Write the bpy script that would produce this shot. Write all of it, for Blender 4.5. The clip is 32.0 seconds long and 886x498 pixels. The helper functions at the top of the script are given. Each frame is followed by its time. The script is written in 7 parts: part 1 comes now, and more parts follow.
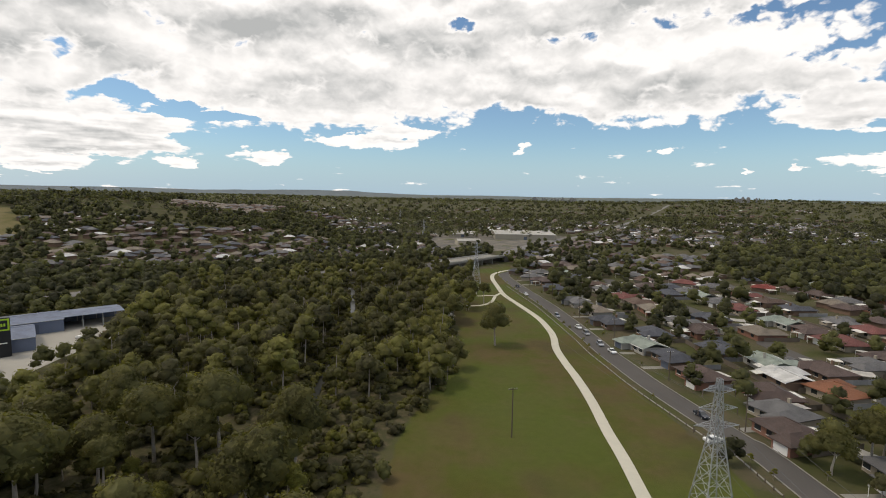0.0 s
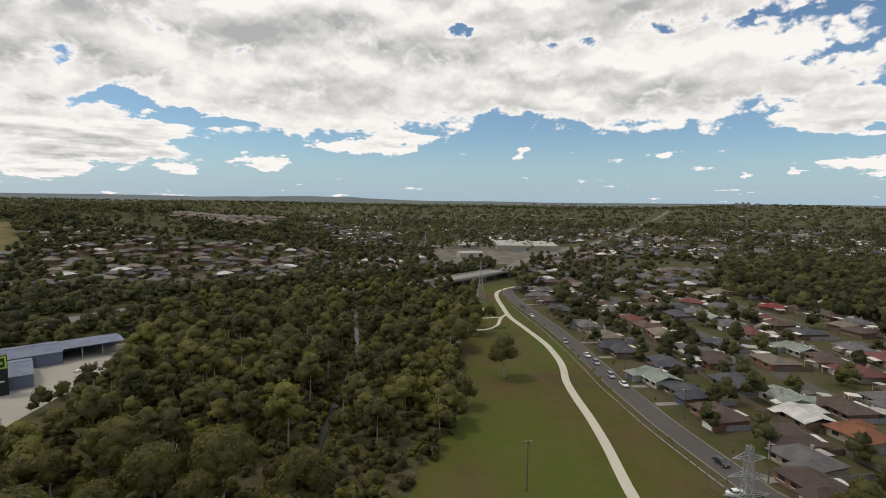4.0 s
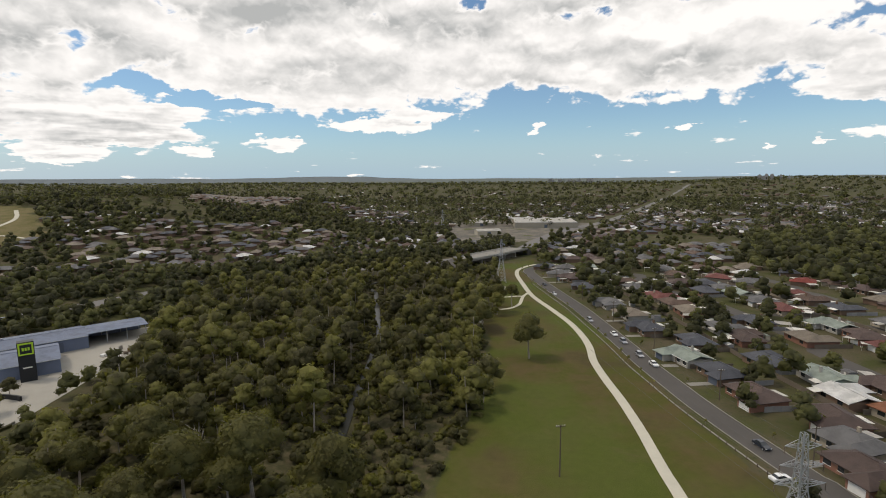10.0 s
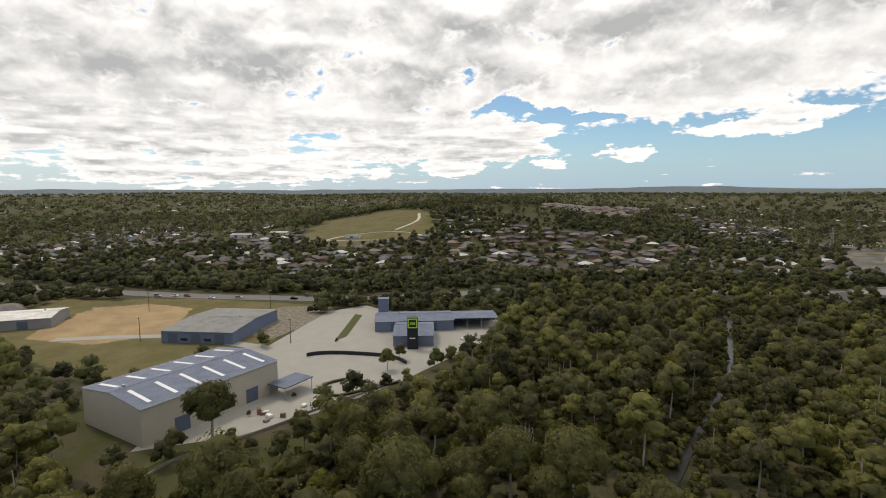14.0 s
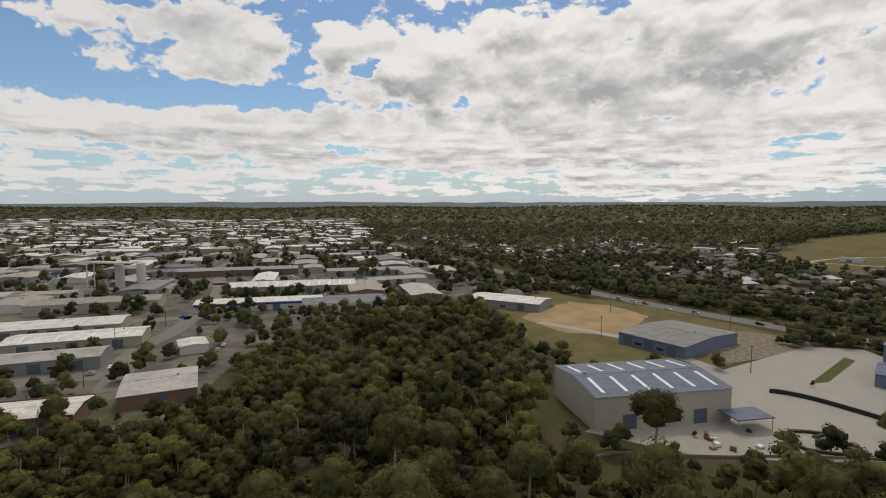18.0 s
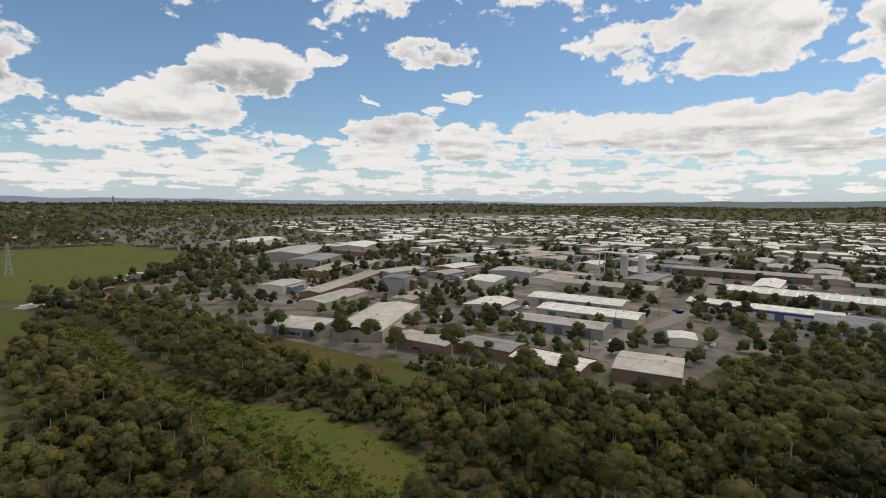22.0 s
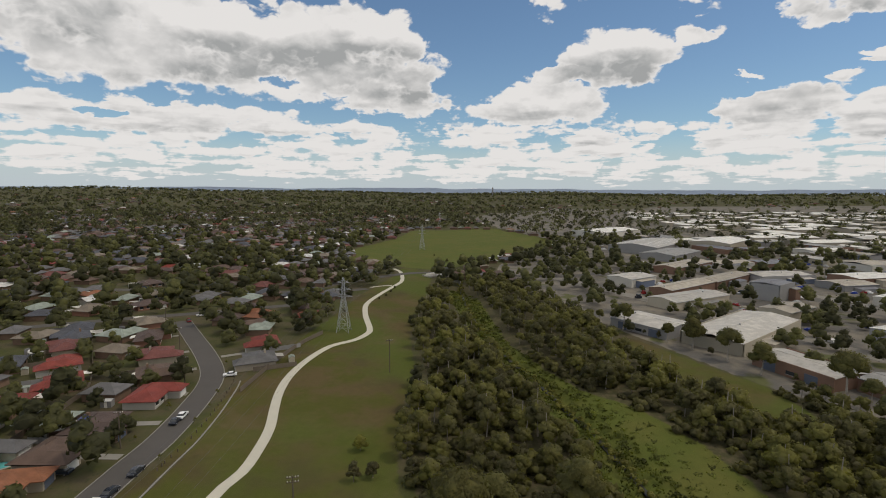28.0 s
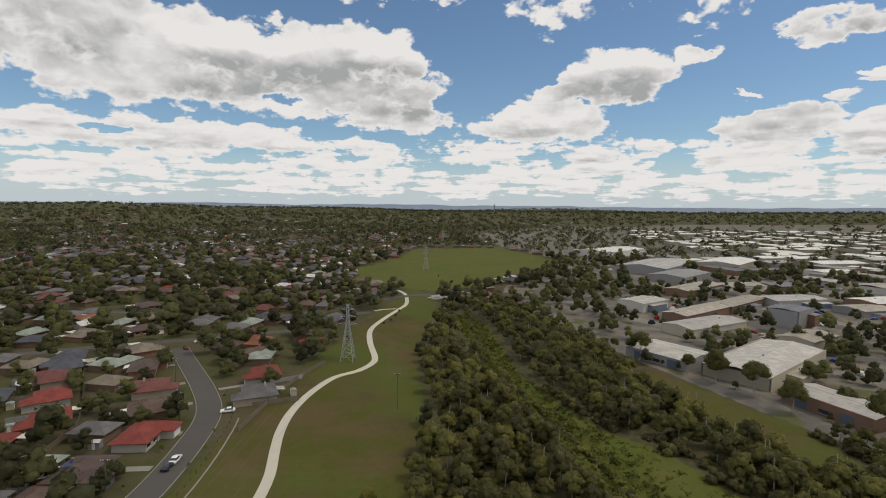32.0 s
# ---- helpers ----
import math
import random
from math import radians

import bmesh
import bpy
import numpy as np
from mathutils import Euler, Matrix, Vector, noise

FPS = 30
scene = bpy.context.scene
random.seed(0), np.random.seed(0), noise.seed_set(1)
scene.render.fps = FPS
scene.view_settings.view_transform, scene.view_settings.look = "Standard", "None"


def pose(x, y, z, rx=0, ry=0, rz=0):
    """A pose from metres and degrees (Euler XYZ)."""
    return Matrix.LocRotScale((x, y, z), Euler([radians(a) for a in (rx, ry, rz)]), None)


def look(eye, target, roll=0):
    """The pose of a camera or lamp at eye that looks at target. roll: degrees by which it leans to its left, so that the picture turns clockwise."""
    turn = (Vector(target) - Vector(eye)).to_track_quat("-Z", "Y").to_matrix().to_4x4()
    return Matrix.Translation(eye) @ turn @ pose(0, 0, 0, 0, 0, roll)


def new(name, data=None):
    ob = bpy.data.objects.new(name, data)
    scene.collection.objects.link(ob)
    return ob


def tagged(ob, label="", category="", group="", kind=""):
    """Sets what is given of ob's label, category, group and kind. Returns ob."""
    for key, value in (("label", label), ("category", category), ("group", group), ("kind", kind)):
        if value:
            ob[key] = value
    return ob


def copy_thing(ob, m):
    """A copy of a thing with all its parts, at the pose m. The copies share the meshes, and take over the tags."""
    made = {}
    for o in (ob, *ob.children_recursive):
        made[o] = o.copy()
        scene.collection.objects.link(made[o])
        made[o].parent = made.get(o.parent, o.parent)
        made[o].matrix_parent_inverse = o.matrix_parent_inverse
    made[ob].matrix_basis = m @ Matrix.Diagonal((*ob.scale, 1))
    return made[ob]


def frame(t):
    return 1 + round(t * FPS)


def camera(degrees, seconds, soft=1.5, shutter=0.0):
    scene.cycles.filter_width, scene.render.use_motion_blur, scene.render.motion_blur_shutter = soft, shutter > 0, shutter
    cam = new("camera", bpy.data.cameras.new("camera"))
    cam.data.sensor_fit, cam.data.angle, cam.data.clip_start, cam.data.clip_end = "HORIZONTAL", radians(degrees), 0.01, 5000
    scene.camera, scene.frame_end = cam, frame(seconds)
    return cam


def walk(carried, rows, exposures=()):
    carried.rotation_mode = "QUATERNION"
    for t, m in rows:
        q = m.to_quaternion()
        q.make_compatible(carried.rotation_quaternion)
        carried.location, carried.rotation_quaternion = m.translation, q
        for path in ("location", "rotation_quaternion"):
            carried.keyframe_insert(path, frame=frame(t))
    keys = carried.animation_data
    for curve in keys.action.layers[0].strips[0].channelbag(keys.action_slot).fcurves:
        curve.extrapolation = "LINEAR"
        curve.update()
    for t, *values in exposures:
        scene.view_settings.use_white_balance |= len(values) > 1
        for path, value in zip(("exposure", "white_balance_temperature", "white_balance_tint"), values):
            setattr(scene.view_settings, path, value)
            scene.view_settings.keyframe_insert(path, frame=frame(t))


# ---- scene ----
cam = camera(82.5, 32.0, soft=1.0)
PATH = [
    (0, (-0.00, -0.00, 55.00), (-10.39, 98.98, 45.28), 0.91),
    (0.5, (-0.65, 0.76, 56.55), (-11.90, 99.64, 46.71), 1.02),
    (1, (-1.01, 1.18, 58.35), (-11.29, 100.18, 48.66), 0.78),
    (1.5, (-1.44, 1.90, 59.64), (-11.57, 100.92, 49.99), 0.76),
    (2, (-1.60, 2.61, 60.99), (-12.23, 101.56, 51.23), 0.69),
    (2.5, (-2.35, 3.07, 62.53), (-13.18, 102.01, 52.77), 0.71),
    (4.5, (-3.37, 4.59, 64.15), (-13.10, 103.76, 55.74), 0.57),
    (5, (-3.60, 4.55, 64.07), (-11.54, 103.90, 55.82), 0.58),
    (5.5, (-4.01, 4.57, 63.98), (-12.65, 103.85, 55.69), 0.84),
    (6, (-4.59, 4.51, 63.89), (-13.69, 103.75, 55.51), 0.87),
    (6.5, (-5.22, 4.53, 63.91), (-13.30, 103.83, 55.29), 0.94),
    (7, (-5.91, 4.40, 63.81), (-14.72, 103.66, 55.44), 0.76),
    (7.5, (-6.58, 4.25, 63.77), (-14.62, 103.53, 54.93), 0.46),
    (8, (-6.59, 4.63, 63.72), (-13.89, 103.86, 53.68), -0.04),
    (8.5, (-6.37, 5.14, 63.74), (-16.41, 104.04, 52.86), -0.46),
    (9, (-6.10, 6.29, 63.79), (-16.67, 105.03, 52.05), -0.51),
    (9.5, (-5.96, 7.44, 63.72), (-18.10, 105.91, 51.16), -0.67),
    (10, (-6.10, 8.97, 63.93), (-19.51, 107.20, 50.87), -0.48),
    (10.5, (-6.39, 10.31, 63.83), (-21.41, 108.34, 50.96), -0.14),
    (11, (-6.80, 11.46, 63.84), (-21.65, 109.59, 51.55), 0.15),
    (11.5, (-7.35, 12.24, 64.15), (-29.94, 108.88, 51.91), -0.44),
    (12, (-7.27, 12.89, 64.08), (-43.59, 105.34, 52.52), -0.74),
    (12.5, (-7.78, 13.11, 64.07), (-54.11, 101.02, 52.86), -0.81),
    (13, (-7.94, 13.41, 64.27), (-64.30, 95.30, 53.42), -0.62),
    (13.5, (-8.45, 13.85, 63.98), (-72.83, 89.59, 53.08), -0.37),
    (15.5, (-9.68, 14.67, 63.83), (-96.64, 63.18, 54.64), -0.13),
    (16, (-9.72, 14.70, 63.69), (-101.59, 53.17, 54.75), -0.10),
    (16.5, (-9.67, 14.88, 63.41), (-105.03, 43.75, 54.82), -0.22),
    (17, (-8.38, 14.80, 63.81), (-106.87, 30.03, 55.53), -0.24),
    (17.5, (-7.84, 14.00, 63.86), (-107.41, 17.97, 55.53), -0.04),
    (18, (-7.44, 13.78, 63.87), (-106.79, 5.79, 55.70), 0.02),
    (18.5, (-6.82, 13.90, 63.69), (-104.58, -5.45, 55.42), 0.04),
    (19, (-7.05, 14.31, 62.91), (-101.78, -16.77, 55.08), 0.11),
    (19.5, (-6.43, 14.48, 62.69), (-97.03, -27.12, 54.92), 0.11),
    (20, (-6.17, 14.47, 62.24), (-91.74, -36.74, 54.73), 0.11),
    (20.5, (-5.91, 13.94, 62.64), (-86.13, -45.22, 54.57), 0.56),
    (21, (-5.32, 14.33, 62.01), (-77.27, -54.66, 54.02), 0.52),
    (21.5, (-5.03, 15.20, 62.12), (-68.92, -61.27, 53.72), 0.60),
    (22, (-5.27, 15.66, 62.13), (-59.10, -68.18, 53.54), 0.47),
    (22.5, (-5.12, 16.12, 62.32), (-47.53, -74.05, 53.93), 0.49),
    (23, (-5.00, 16.63, 61.97), (-36.30, -77.96, 53.44), 0.63),
    (23.5, (-5.13, 16.48, 62.55), (-26.89, -80.73, 53.82), 0.64),
    (24, (-5.20, 16.64, 62.50), (-14.50, -82.59, 54.33), 0.93),
    (24.5, (-5.40, 17.15, 62.37), (-3.21, -82.49, 54.16), 0.76),
    (25, (-5.98, 17.74, 63.21), (5.34, -81.23, 54.48), 0.47),
    (25.5, (-6.47, 17.67, 63.03), (5.57, -81.21, 54.12), 0.28),
    (27.5, (-6.41, 16.03, 63.24), (5.62, -82.67, 52.63), 0.22),
    (28, (-6.18, 14.60, 63.11), (4.06, -84.26, 52.02), 0.44),
    (28.5, (-5.87, 13.29, 63.23), (6.17, -85.30, 51.64), 0.30),
    (29, (-5.38, 11.55, 63.12), (5.61, -87.11, 51.07), 0.64),
    (29.5, (-5.03, 10.21, 63.12), (8.47, -88.16, 51.17), 0.34),
    (30, (-4.70, 8.28, 63.15), (6.01, -90.59, 52.62), 0.61),
    (30.5, (-4.29, 6.97, 63.31), (5.44, -92.06, 53.33), 0.62),
    (31, (-3.26, 6.23, 64.26), (6.57, -92.87, 55.08), 0.70),
    (31.5, (-2.32, 5.98, 65.02), (7.74, -93.16, 56.55), 0.76),
    (32, (-1.70, 5.83, 66.22), (8.78, -93.31, 58.31), 0.67),
]
walk(cam, [(t, look(eye, target, roll)) for t, eye, target, roll in PATH], exposures=[(0, 0.0, 7350, 12), (4, -0.15, 7350, 12), (9, -0.06, 7350, 12), (10, -0.03, 7350, 12), (13, 0.02, 7350, 12), (16, -0.12, 7350, 12), (18, -0.34, 7350, 12), (19.5, -0.3, 7350, 12), (22, -0.12, 7350, 12), (23, -0.14, 7350, 12), (28, -0.25, 7350, 12), (32, -0.2, 7350, 12)])

# ---------------------------------------------------------------- sky and sun
SUN_AZ, SUN_EL = 92.0, 58.0            # degrees to the left of +y, and above the horizon
CLOUDS_WEST = [(208.1, 14.3, 24.1, 4.9), (196.9, 12.1, 11.3, 2.7), (218.8, 14.7, 16.0, 5.1), (199.2, 16.3, 10.7, 4.0), (191.6, 9.9, 8.1, 1.8), (176.2, 8.8, 8.4, 1.6), (167.6, 13.8, 5.4, 3.2), (160.3, 15.1, 1.8, 0.9), (150.6, 16.3, 4.0, 1.5), (154.6, 7.9, 4.5, 1.9), (145.5, 6.6, 4.6, 2.3), (156.2, 11.3, 1.3, 0.4), (148.6, 10.5, 0.9, 0.6), (145.9, 12.0, 2.3, 0.4), (163.1, 6.5, 1.6, 0.5), (192.1, 6.3, 2.1, 0.6), (213.4, 6.9, 18.3, 2.0), (183.3, 6.8, 5.6, 0.9), (168.3, 5.6, 5.9, 1.2), (156.8, 4.8, 3.4, 0.9), (174.0, 12.3, 3.5, 1.2)]
GAPS_WEST = [(181.7, 15.6, 6.5, 4.6), (158.2, 12.3, 2.9, 3.1), (160.5, 9.1, 2.5, 1.8), (148.2, 13.7, 2.2, 1.1), (203.0, 11.3, 2.3, 0.7), (219.6, 7.1, 2.0, 0.4), (161.7, 5.2, 2.1, 0.7)]
CLOUDS_EAST = [(25.6, 19.9, 66.7, 4.7), (-9.3, 21.4, 18.9, 3.6), (22.9, 13.8, 31.5, 6.5), (-15.0, 13.3, 23.5, 5.1), (14.6, 6.3, 5.3, 1.1), (9.7, 7.4, 4.8, 0.9), (25.4, 4.4, 3.0, 0.9), (32.6, 3.3, 2.2, 0.5), (-2.6, 5.8, 1.2, 0.9), (-17.8, 5.5, 1.1, 0.4), (-24.4, 3.3, 0.4, 0.3), (-28.7, 3.5, 0.7, 0.4), (-33.8, 4.0, 3.8, 0.8), (-32.2, 8.6, 6.0, 2.3), (40.7, 4.5, 5.6, 1.1), (44.5, 2.9, 4.0, 1.0)]
GAPS_EAST = [(-31.8, 13.7, 4.3, 2.0), (-36.5, 14.8, 4.5, 2.6), (3.4, 18.4, 3.6, 0.9), (37.0, 9.2, 2.2, 0.5), (32.3, 7.9, 5.9, 0.4), (-1.4, 8.7, 2.0, 0.6)]
CLOUDS_NORTH_EAST = [(67.4, 15.5, 58.1, 6.3), (84.5, 7.5, 36.9, 4.9), (41.6, 6.5, 13.2, 2.5), (33.3, 3.7, 2.4, 0.4), (64.9, 10.7, 33.9, 6.7), (70.3, 3.4, 19.8, 2.5), (46.2, 5.2, 16.4, 2.1), (78.0, 8.3, 13.1, 4.5)]
GAPS_NORTH_EAST = [(37.5, 9.5, 3.5, 0.6), (33.0, 8.9, 3.4, 0.4), (29.2, 5.4, 5.9, 0.8), (102.1, 15.7, 1.5, 0.5), (109.1, 12.0, 3.6, 0.8), (105.5, 6.4, 3.3, 0.4)]
CLOUDS_NORTH = [(119.1, 15.8, 13.4, 4.0), (89.9, 15.3, 15.0, 4.5), (72.7, 10.9, 17.2, 5.1), (113.0, 7.3, 34.0, 3.3), (147.7, 16.0, 5.2, 1.6), (148.1, 10.4, 0.8, 0.7), (144.6, 11.7, 2.2, 0.3), (152.1, 8.0, 4.8, 2.0)]
GAPS_NORTH = [(137.7, 13.7, 5.5, 3.5), (150.0, 11.9, 3.9, 2.4), (113.8, 11.3, 3.5, 0.9), (103.0, 14.8, 1.5, 0.8), (128.3, 5.8, 3.0, 0.4), (104.8, 6.4, 2.7, 0.4)]
CLOUDS_NORTH_WEST = [(167.3, 13.6, 5.8, 3.3), (159.1, 15.0, 1.8, 0.9), (148.4, 16.1, 5.2, 1.9), (155.3, 11.2, 1.4, 0.4), (148.4, 10.4, 1.2, 0.6), (145.9, 11.4, 2.3, 0.3), (154.1, 7.8, 4.7, 1.7), (163.0, 6.4, 1.3, 0.7), (169.6, 5.7, 4.5, 1.4), (175.0, 9.7, 6.9, 2.7)]
GAPS_NORTH_WEST = [(155.0, 14.0, 3.4, 3.1), (138.0, 15.0, 4.3, 3.6), (161.6, 8.9, 2.5, 1.4)]

CLOUDS = CLOUDS_WEST + CLOUDS_EAST + CLOUDS_NORTH_EAST + CLOUDS_NORTH + CLOUDS_NORTH_WEST
GAPS = GAPS_WEST + GAPS_EAST + GAPS_NORTH_EAST + GAPS_NORTH + GAPS_NORTH_WEST


class Nodes:
    """A short way to write node trees."""

    def __init__(self, tree):
        self.tree = tree
        tree.nodes.clear()

    def add(self, kind, props=(), **inputs):
        n = self.tree.nodes.new(kind)
        for k, v in dict(props).items():
            setattr(n, k, v)
        for k, v in inputs.items():
            self.put(n, k, v)
        return n

    def put(self, n, key, v):
        key = int(key[1:]) if key[0] == "i" and key[1:].isdigit() else key.replace("_", " ")
        if isinstance(v, bpy.types.NodeSocket):
            self.tree.links.new(v, n.inputs[key])
        else:
            n.inputs[key].default_value = v

    def math(self, op, a, b=0.0, c=0.0, clamp=False):
        return self.add("ShaderNodeMath", {"operation": op, "use_clamp": clamp}, i0=a, i1=b, i2=c).outputs[0]

    def vec(self, op, a, b=(0, 0, 0), c=(0, 0, 0), out=0):
        return self.add("ShaderNodeVectorMath", {"operation": op}, i0=a, i1=b, i2=c).outputs[out]

    def noise(self, vector, scale, detail=4.0, rough=0.55, dist=0.0):
        return self.add("ShaderNodeTexNoise", Vector=vector, Scale=scale, Detail=detail, Roughness=rough, Distortion=dist).outputs[0]

    def ramp(self, fac, lo, hi, a=0.0, b=1.0, smooth=True):
        n = self.add("ShaderNodeMapRange", {"interpolation_type": "SMOOTHSTEP" if smooth else "LINEAR"}, i0=fac, i1=lo, i2=hi, i3=a, i4=b)
        return n.outputs[0]

    def mix(self, fac, a, b, blend="MIX"):
        n = self.add("ShaderNodeMix", {"data_type": "RGBA", "blend_type": blend}, i0=fac)
        for i, v in ((6, a), (7, b)):
            if isinstance(v, bpy.types.NodeSocket):
                self.tree.links.new(v, n.inputs[i])
            else:
                n.inputs[i].default_value = (*v, 1.0) if len(v) == 3 else v
        return n.outputs[2]


world = bpy.data.worlds.new("sky")
scene.world = world
world.use_nodes = True
N = Nodes(world.node_tree)
away = N.add("ShaderNodeTexCoord").outputs["Generated"]
xyz = N.add("ShaderNodeSeparateXYZ", Vector=away).outputs
up = N.math("MAXIMUM", xyz[2], 0.0)
# azimuth in degrees, seam far from the view; elevation in degrees
turned = N.math("ARCTAN2", N.math("MULTIPLY", xyz[0], -1.0), xyz[1])
az = N.math("MULTIPLY", turned, 57.29578)
az = N.math("ADD", az, N.math("MULTIPLY", N.math("LESS_THAN", az, -99.0), 360.0))
el = N.math("MULTIPLY", N.math("ARCSINE", up), 57.29578)
spot = N.add("ShaderNodeCombineXYZ", X=az, Y=el).outputs[0]
flat = N.vec("DIVIDE", N.add("ShaderNodeCombineXYZ", X=xyz[0], Y=xyz[1]).outputs[0],
             N.add("ShaderNodeCombineXYZ", X=N.math("ADD", up, 0.10), Y=N.math("ADD", up, 0.10), Z=1.0).outputs[0])
wob = N.vec("ADD", spot, N.vec("MULTIPLY", N.vec("SUBTRACT", N.add("ShaderNodeTexNoise", Vector=flat, Scale=4.0, Detail=2.0).outputs[1], (0.5, 0.5, 0.5)), (3.0, 1.3, 0.0)))
curl = N.add("ShaderNodeTexNoise", Vector=N.vec("MULTIPLY", away, (26.0, 26.0, 40.0)), Scale=1.0, Detail=4.0, Roughness=0.6).outputs[1]
wob = N.vec("ADD", wob, N.vec("MULTIPLY", N.vec("SUBTRACT", curl, (0.5, 0.5, 0.5)), (3.2, 1.7, 0.0)))


def blobs(rows, low, undersides=False):
    """How far a direction lies within any of the heaps, and how low in it."""
    total = under = None
    for a, e, ra, re in rows:
        q = N.vec("MULTIPLY_ADD", wob, (1 / ra, 1 / re, 0), (-a / ra, -e / re, 0))
        v = N.ramp(N.vec("LENGTH", q, out=1), low if re > 0.9 else 0.0, 1.35 if re > 0.9 else 1.6, 1.0, 0.0)
        total = v if total is None else N.math("MAXIMUM", total, v)
        if undersides and re > 1.2:
            u = N.math("MULTIPLY", v, N.ramp(N.add("ShaderNodeSeparateXYZ", Vector=q).outputs[1], -0.75, 0.55, 1.0, 0.0))
            under = u if under is None else N.math("MAXIMUM", under, u)
    return (total, under) if undersides else total


cover, under = blobs(CLOUDS, 0.45, True)
gaps = blobs(GAPS, 0.0)
# low layers near the horizon, more towards the north and west; and all over the sky out of view
northwest = N.ramp(az, 35.0, 70.0)
layer = N.math("MULTIPLY", N.math("MULTIPLY", N.ramp(el, 0.5, 2.0), N.ramp(el, 6.5, 9.5, 1.0, 0.0)), N.math("MULTIPLY", northwest, 0.60))
high = N.math("MULTIPLY", N.ramp(el, 16.0, 24.0), 0.62)
cover = N.math("MAXIMUM", cover, N.math("MAXIMUM", layer, high))
cover = N.math("SUBTRACT", N.math("MULTIPLY", cover, N.ramp(az, 10.0, 60.0, 1.14, 1.0)), N.math("MULTIPLY", gaps, 0.85))


near_k = N.ramp(el, 5.0, 12.0)


def blend_k(large, small):
    return N.math("ADD", N.math("MULTIPLY", large, near_k), N.math("MULTIPLY", small, N.math("SUBTRACT", 1.0, near_k)))


def heap(p, detail=5.0):
    """Large heaps of cloud high up, smaller and flatter ones near the horizon."""
    large = N.noise(N.vec("MULTIPLY", p, (6.5, 6.5, 13.0)), 1.0, detail, 0.5)
    q = N.add("ShaderNodeSeparateXYZ", Vector=p).outputs
    z = N.math("ADD", N.math("MAXIMUM", q[2], 0.0), 0.10)
    small = N.noise(N.add("ShaderNodeCombineXYZ", X=N.math("DIVIDE", q[0], z), Y=N.math("DIVIDE", q[1], z), Z=N.math("MULTIPLY", q[2], 16.0)).outputs[0], 1.9, detail, 0.55)
    return blend_k(large, small)


def curls(p):
    """Round cauliflower lumps, 1 at their middles."""
    p = N.vec("ADD", p, N.vec("MULTIPLY", N.vec("SUBTRACT", N.add("ShaderNodeTexNoise", Vector=p, Scale=26.0, Detail=3.0).outputs[1], (0.5, 0.5, 0.5)), (0.03, 0.03, 0.03)))
    v = N.add("ShaderNodeTexVoronoi", {"feature": "SMOOTH_F1"}, Vector=N.vec("MULTIPLY", p, (19.0, 19.0, 30.0)), Scale=1.0, Detail=2.5, Roughness=0.55, Lacunarity=2.3, Smoothness=0.35)
    return N.math("SUBTRACT", 1.0, v.outputs["Distance"])


n_here = heap(away)
rise = N.add("ShaderNodeCombineXYZ", Z=N.math("ADD", 0.008, N.math("MULTIPLY", near_k, 0.022))).outputs[0]
s_here, s_above = heap(away, 2.5), heap(N.vec("ADD", away, rise), 2.5)
c_here, c_above = curls(away), curls(N.vec("ADD", away, (0.0, 0.0, 0.010)))
body = N.math("ADD", cover, N.math("ADD", N.math("MULTIPLY", N.math("SUBTRACT", n_here, 0.5), 2.2), N.math("MULTIPLY", N.math("SUBTRACT", c_here, 0.06), 0.66)))
alpha = N.ramp(body, 0.36, 0.60)
thick = N.ramp(body, 0.48, 1.05)
# tops bright, undersides a smooth grey
rim = N.math("ADD", N.math("MULTIPLY", N.math("SUBTRACT", s_here, s_above), 3.0), N.math("MULTIPLY", N.math("SUBTRACT", c_here, c_above), 0.42))
soft_big = N.noise(N.vec("MULTIPLY", away, (5.0, 5.0, 16.0)), 1.0, 2.0, 0.45)
grey = N.math("ADD", N.math("MULTIPLY", N.math("MULTIPLY", N.ramp(soft_big, 0.40, 0.62), near_k), N.ramp(az, 30.0, 85.0, 0.22, 0.48)), N.math("MULTIPLY", under, 0.62))
shade = N.math("SUBTRACT", N.math("MULTIPLY", N.math("SUBTRACT", grey, 0.04), thick), N.math("MULTIPLY", rim, thick), clamp=True)
sky = N.add("ShaderNodeTexSky", {"sky_type": "NISHITA", "sun_disc": False, "sun_elevation": radians(SUN_EL),
                                 "sun_rotation": radians(-SUN_AZ), "altitude": 100.0, "air_density": 1.0,
                                 "dust_density": 0.4, "ozone_density": 2.5}).outputs[0]
cloud = N.mix(shade, (9.9, 10.35, 11.05), (4.55, 5.0, 5.45))
cloud = N.mix(N.ramp(az, 85.0, 130.0), cloud, N.mix(1.0, cloud, (0.86, 0.87, 0.88), "MULTIPLY"))      # greyer away from the sun
clear = N.mix(1.0, sky, (0.88, 1.10, 1.24), "MULTIPLY")
east_haze = N.mix(N.ramp(az, 20.0, 80.0), (3.7, 5.5, 7.4), (5.3, 6.5, 7.8))
hazy = N.mix(N.ramp(el, 0.0, 7.0, 0.9, 0.0), clear, east_haze)
seen = N.mix(alpha, hazy, cloud)
below = N.mix(N.math("LESS_THAN", xyz[2], -0.004), seen, (2.0, 2.0, 1.6))
back = N.add("ShaderNodeBackground", Color=below, Strength=0.1)
N.tree.links.new(back.outputs[0], N.add("ShaderNodeOutputWorld").inputs[0])

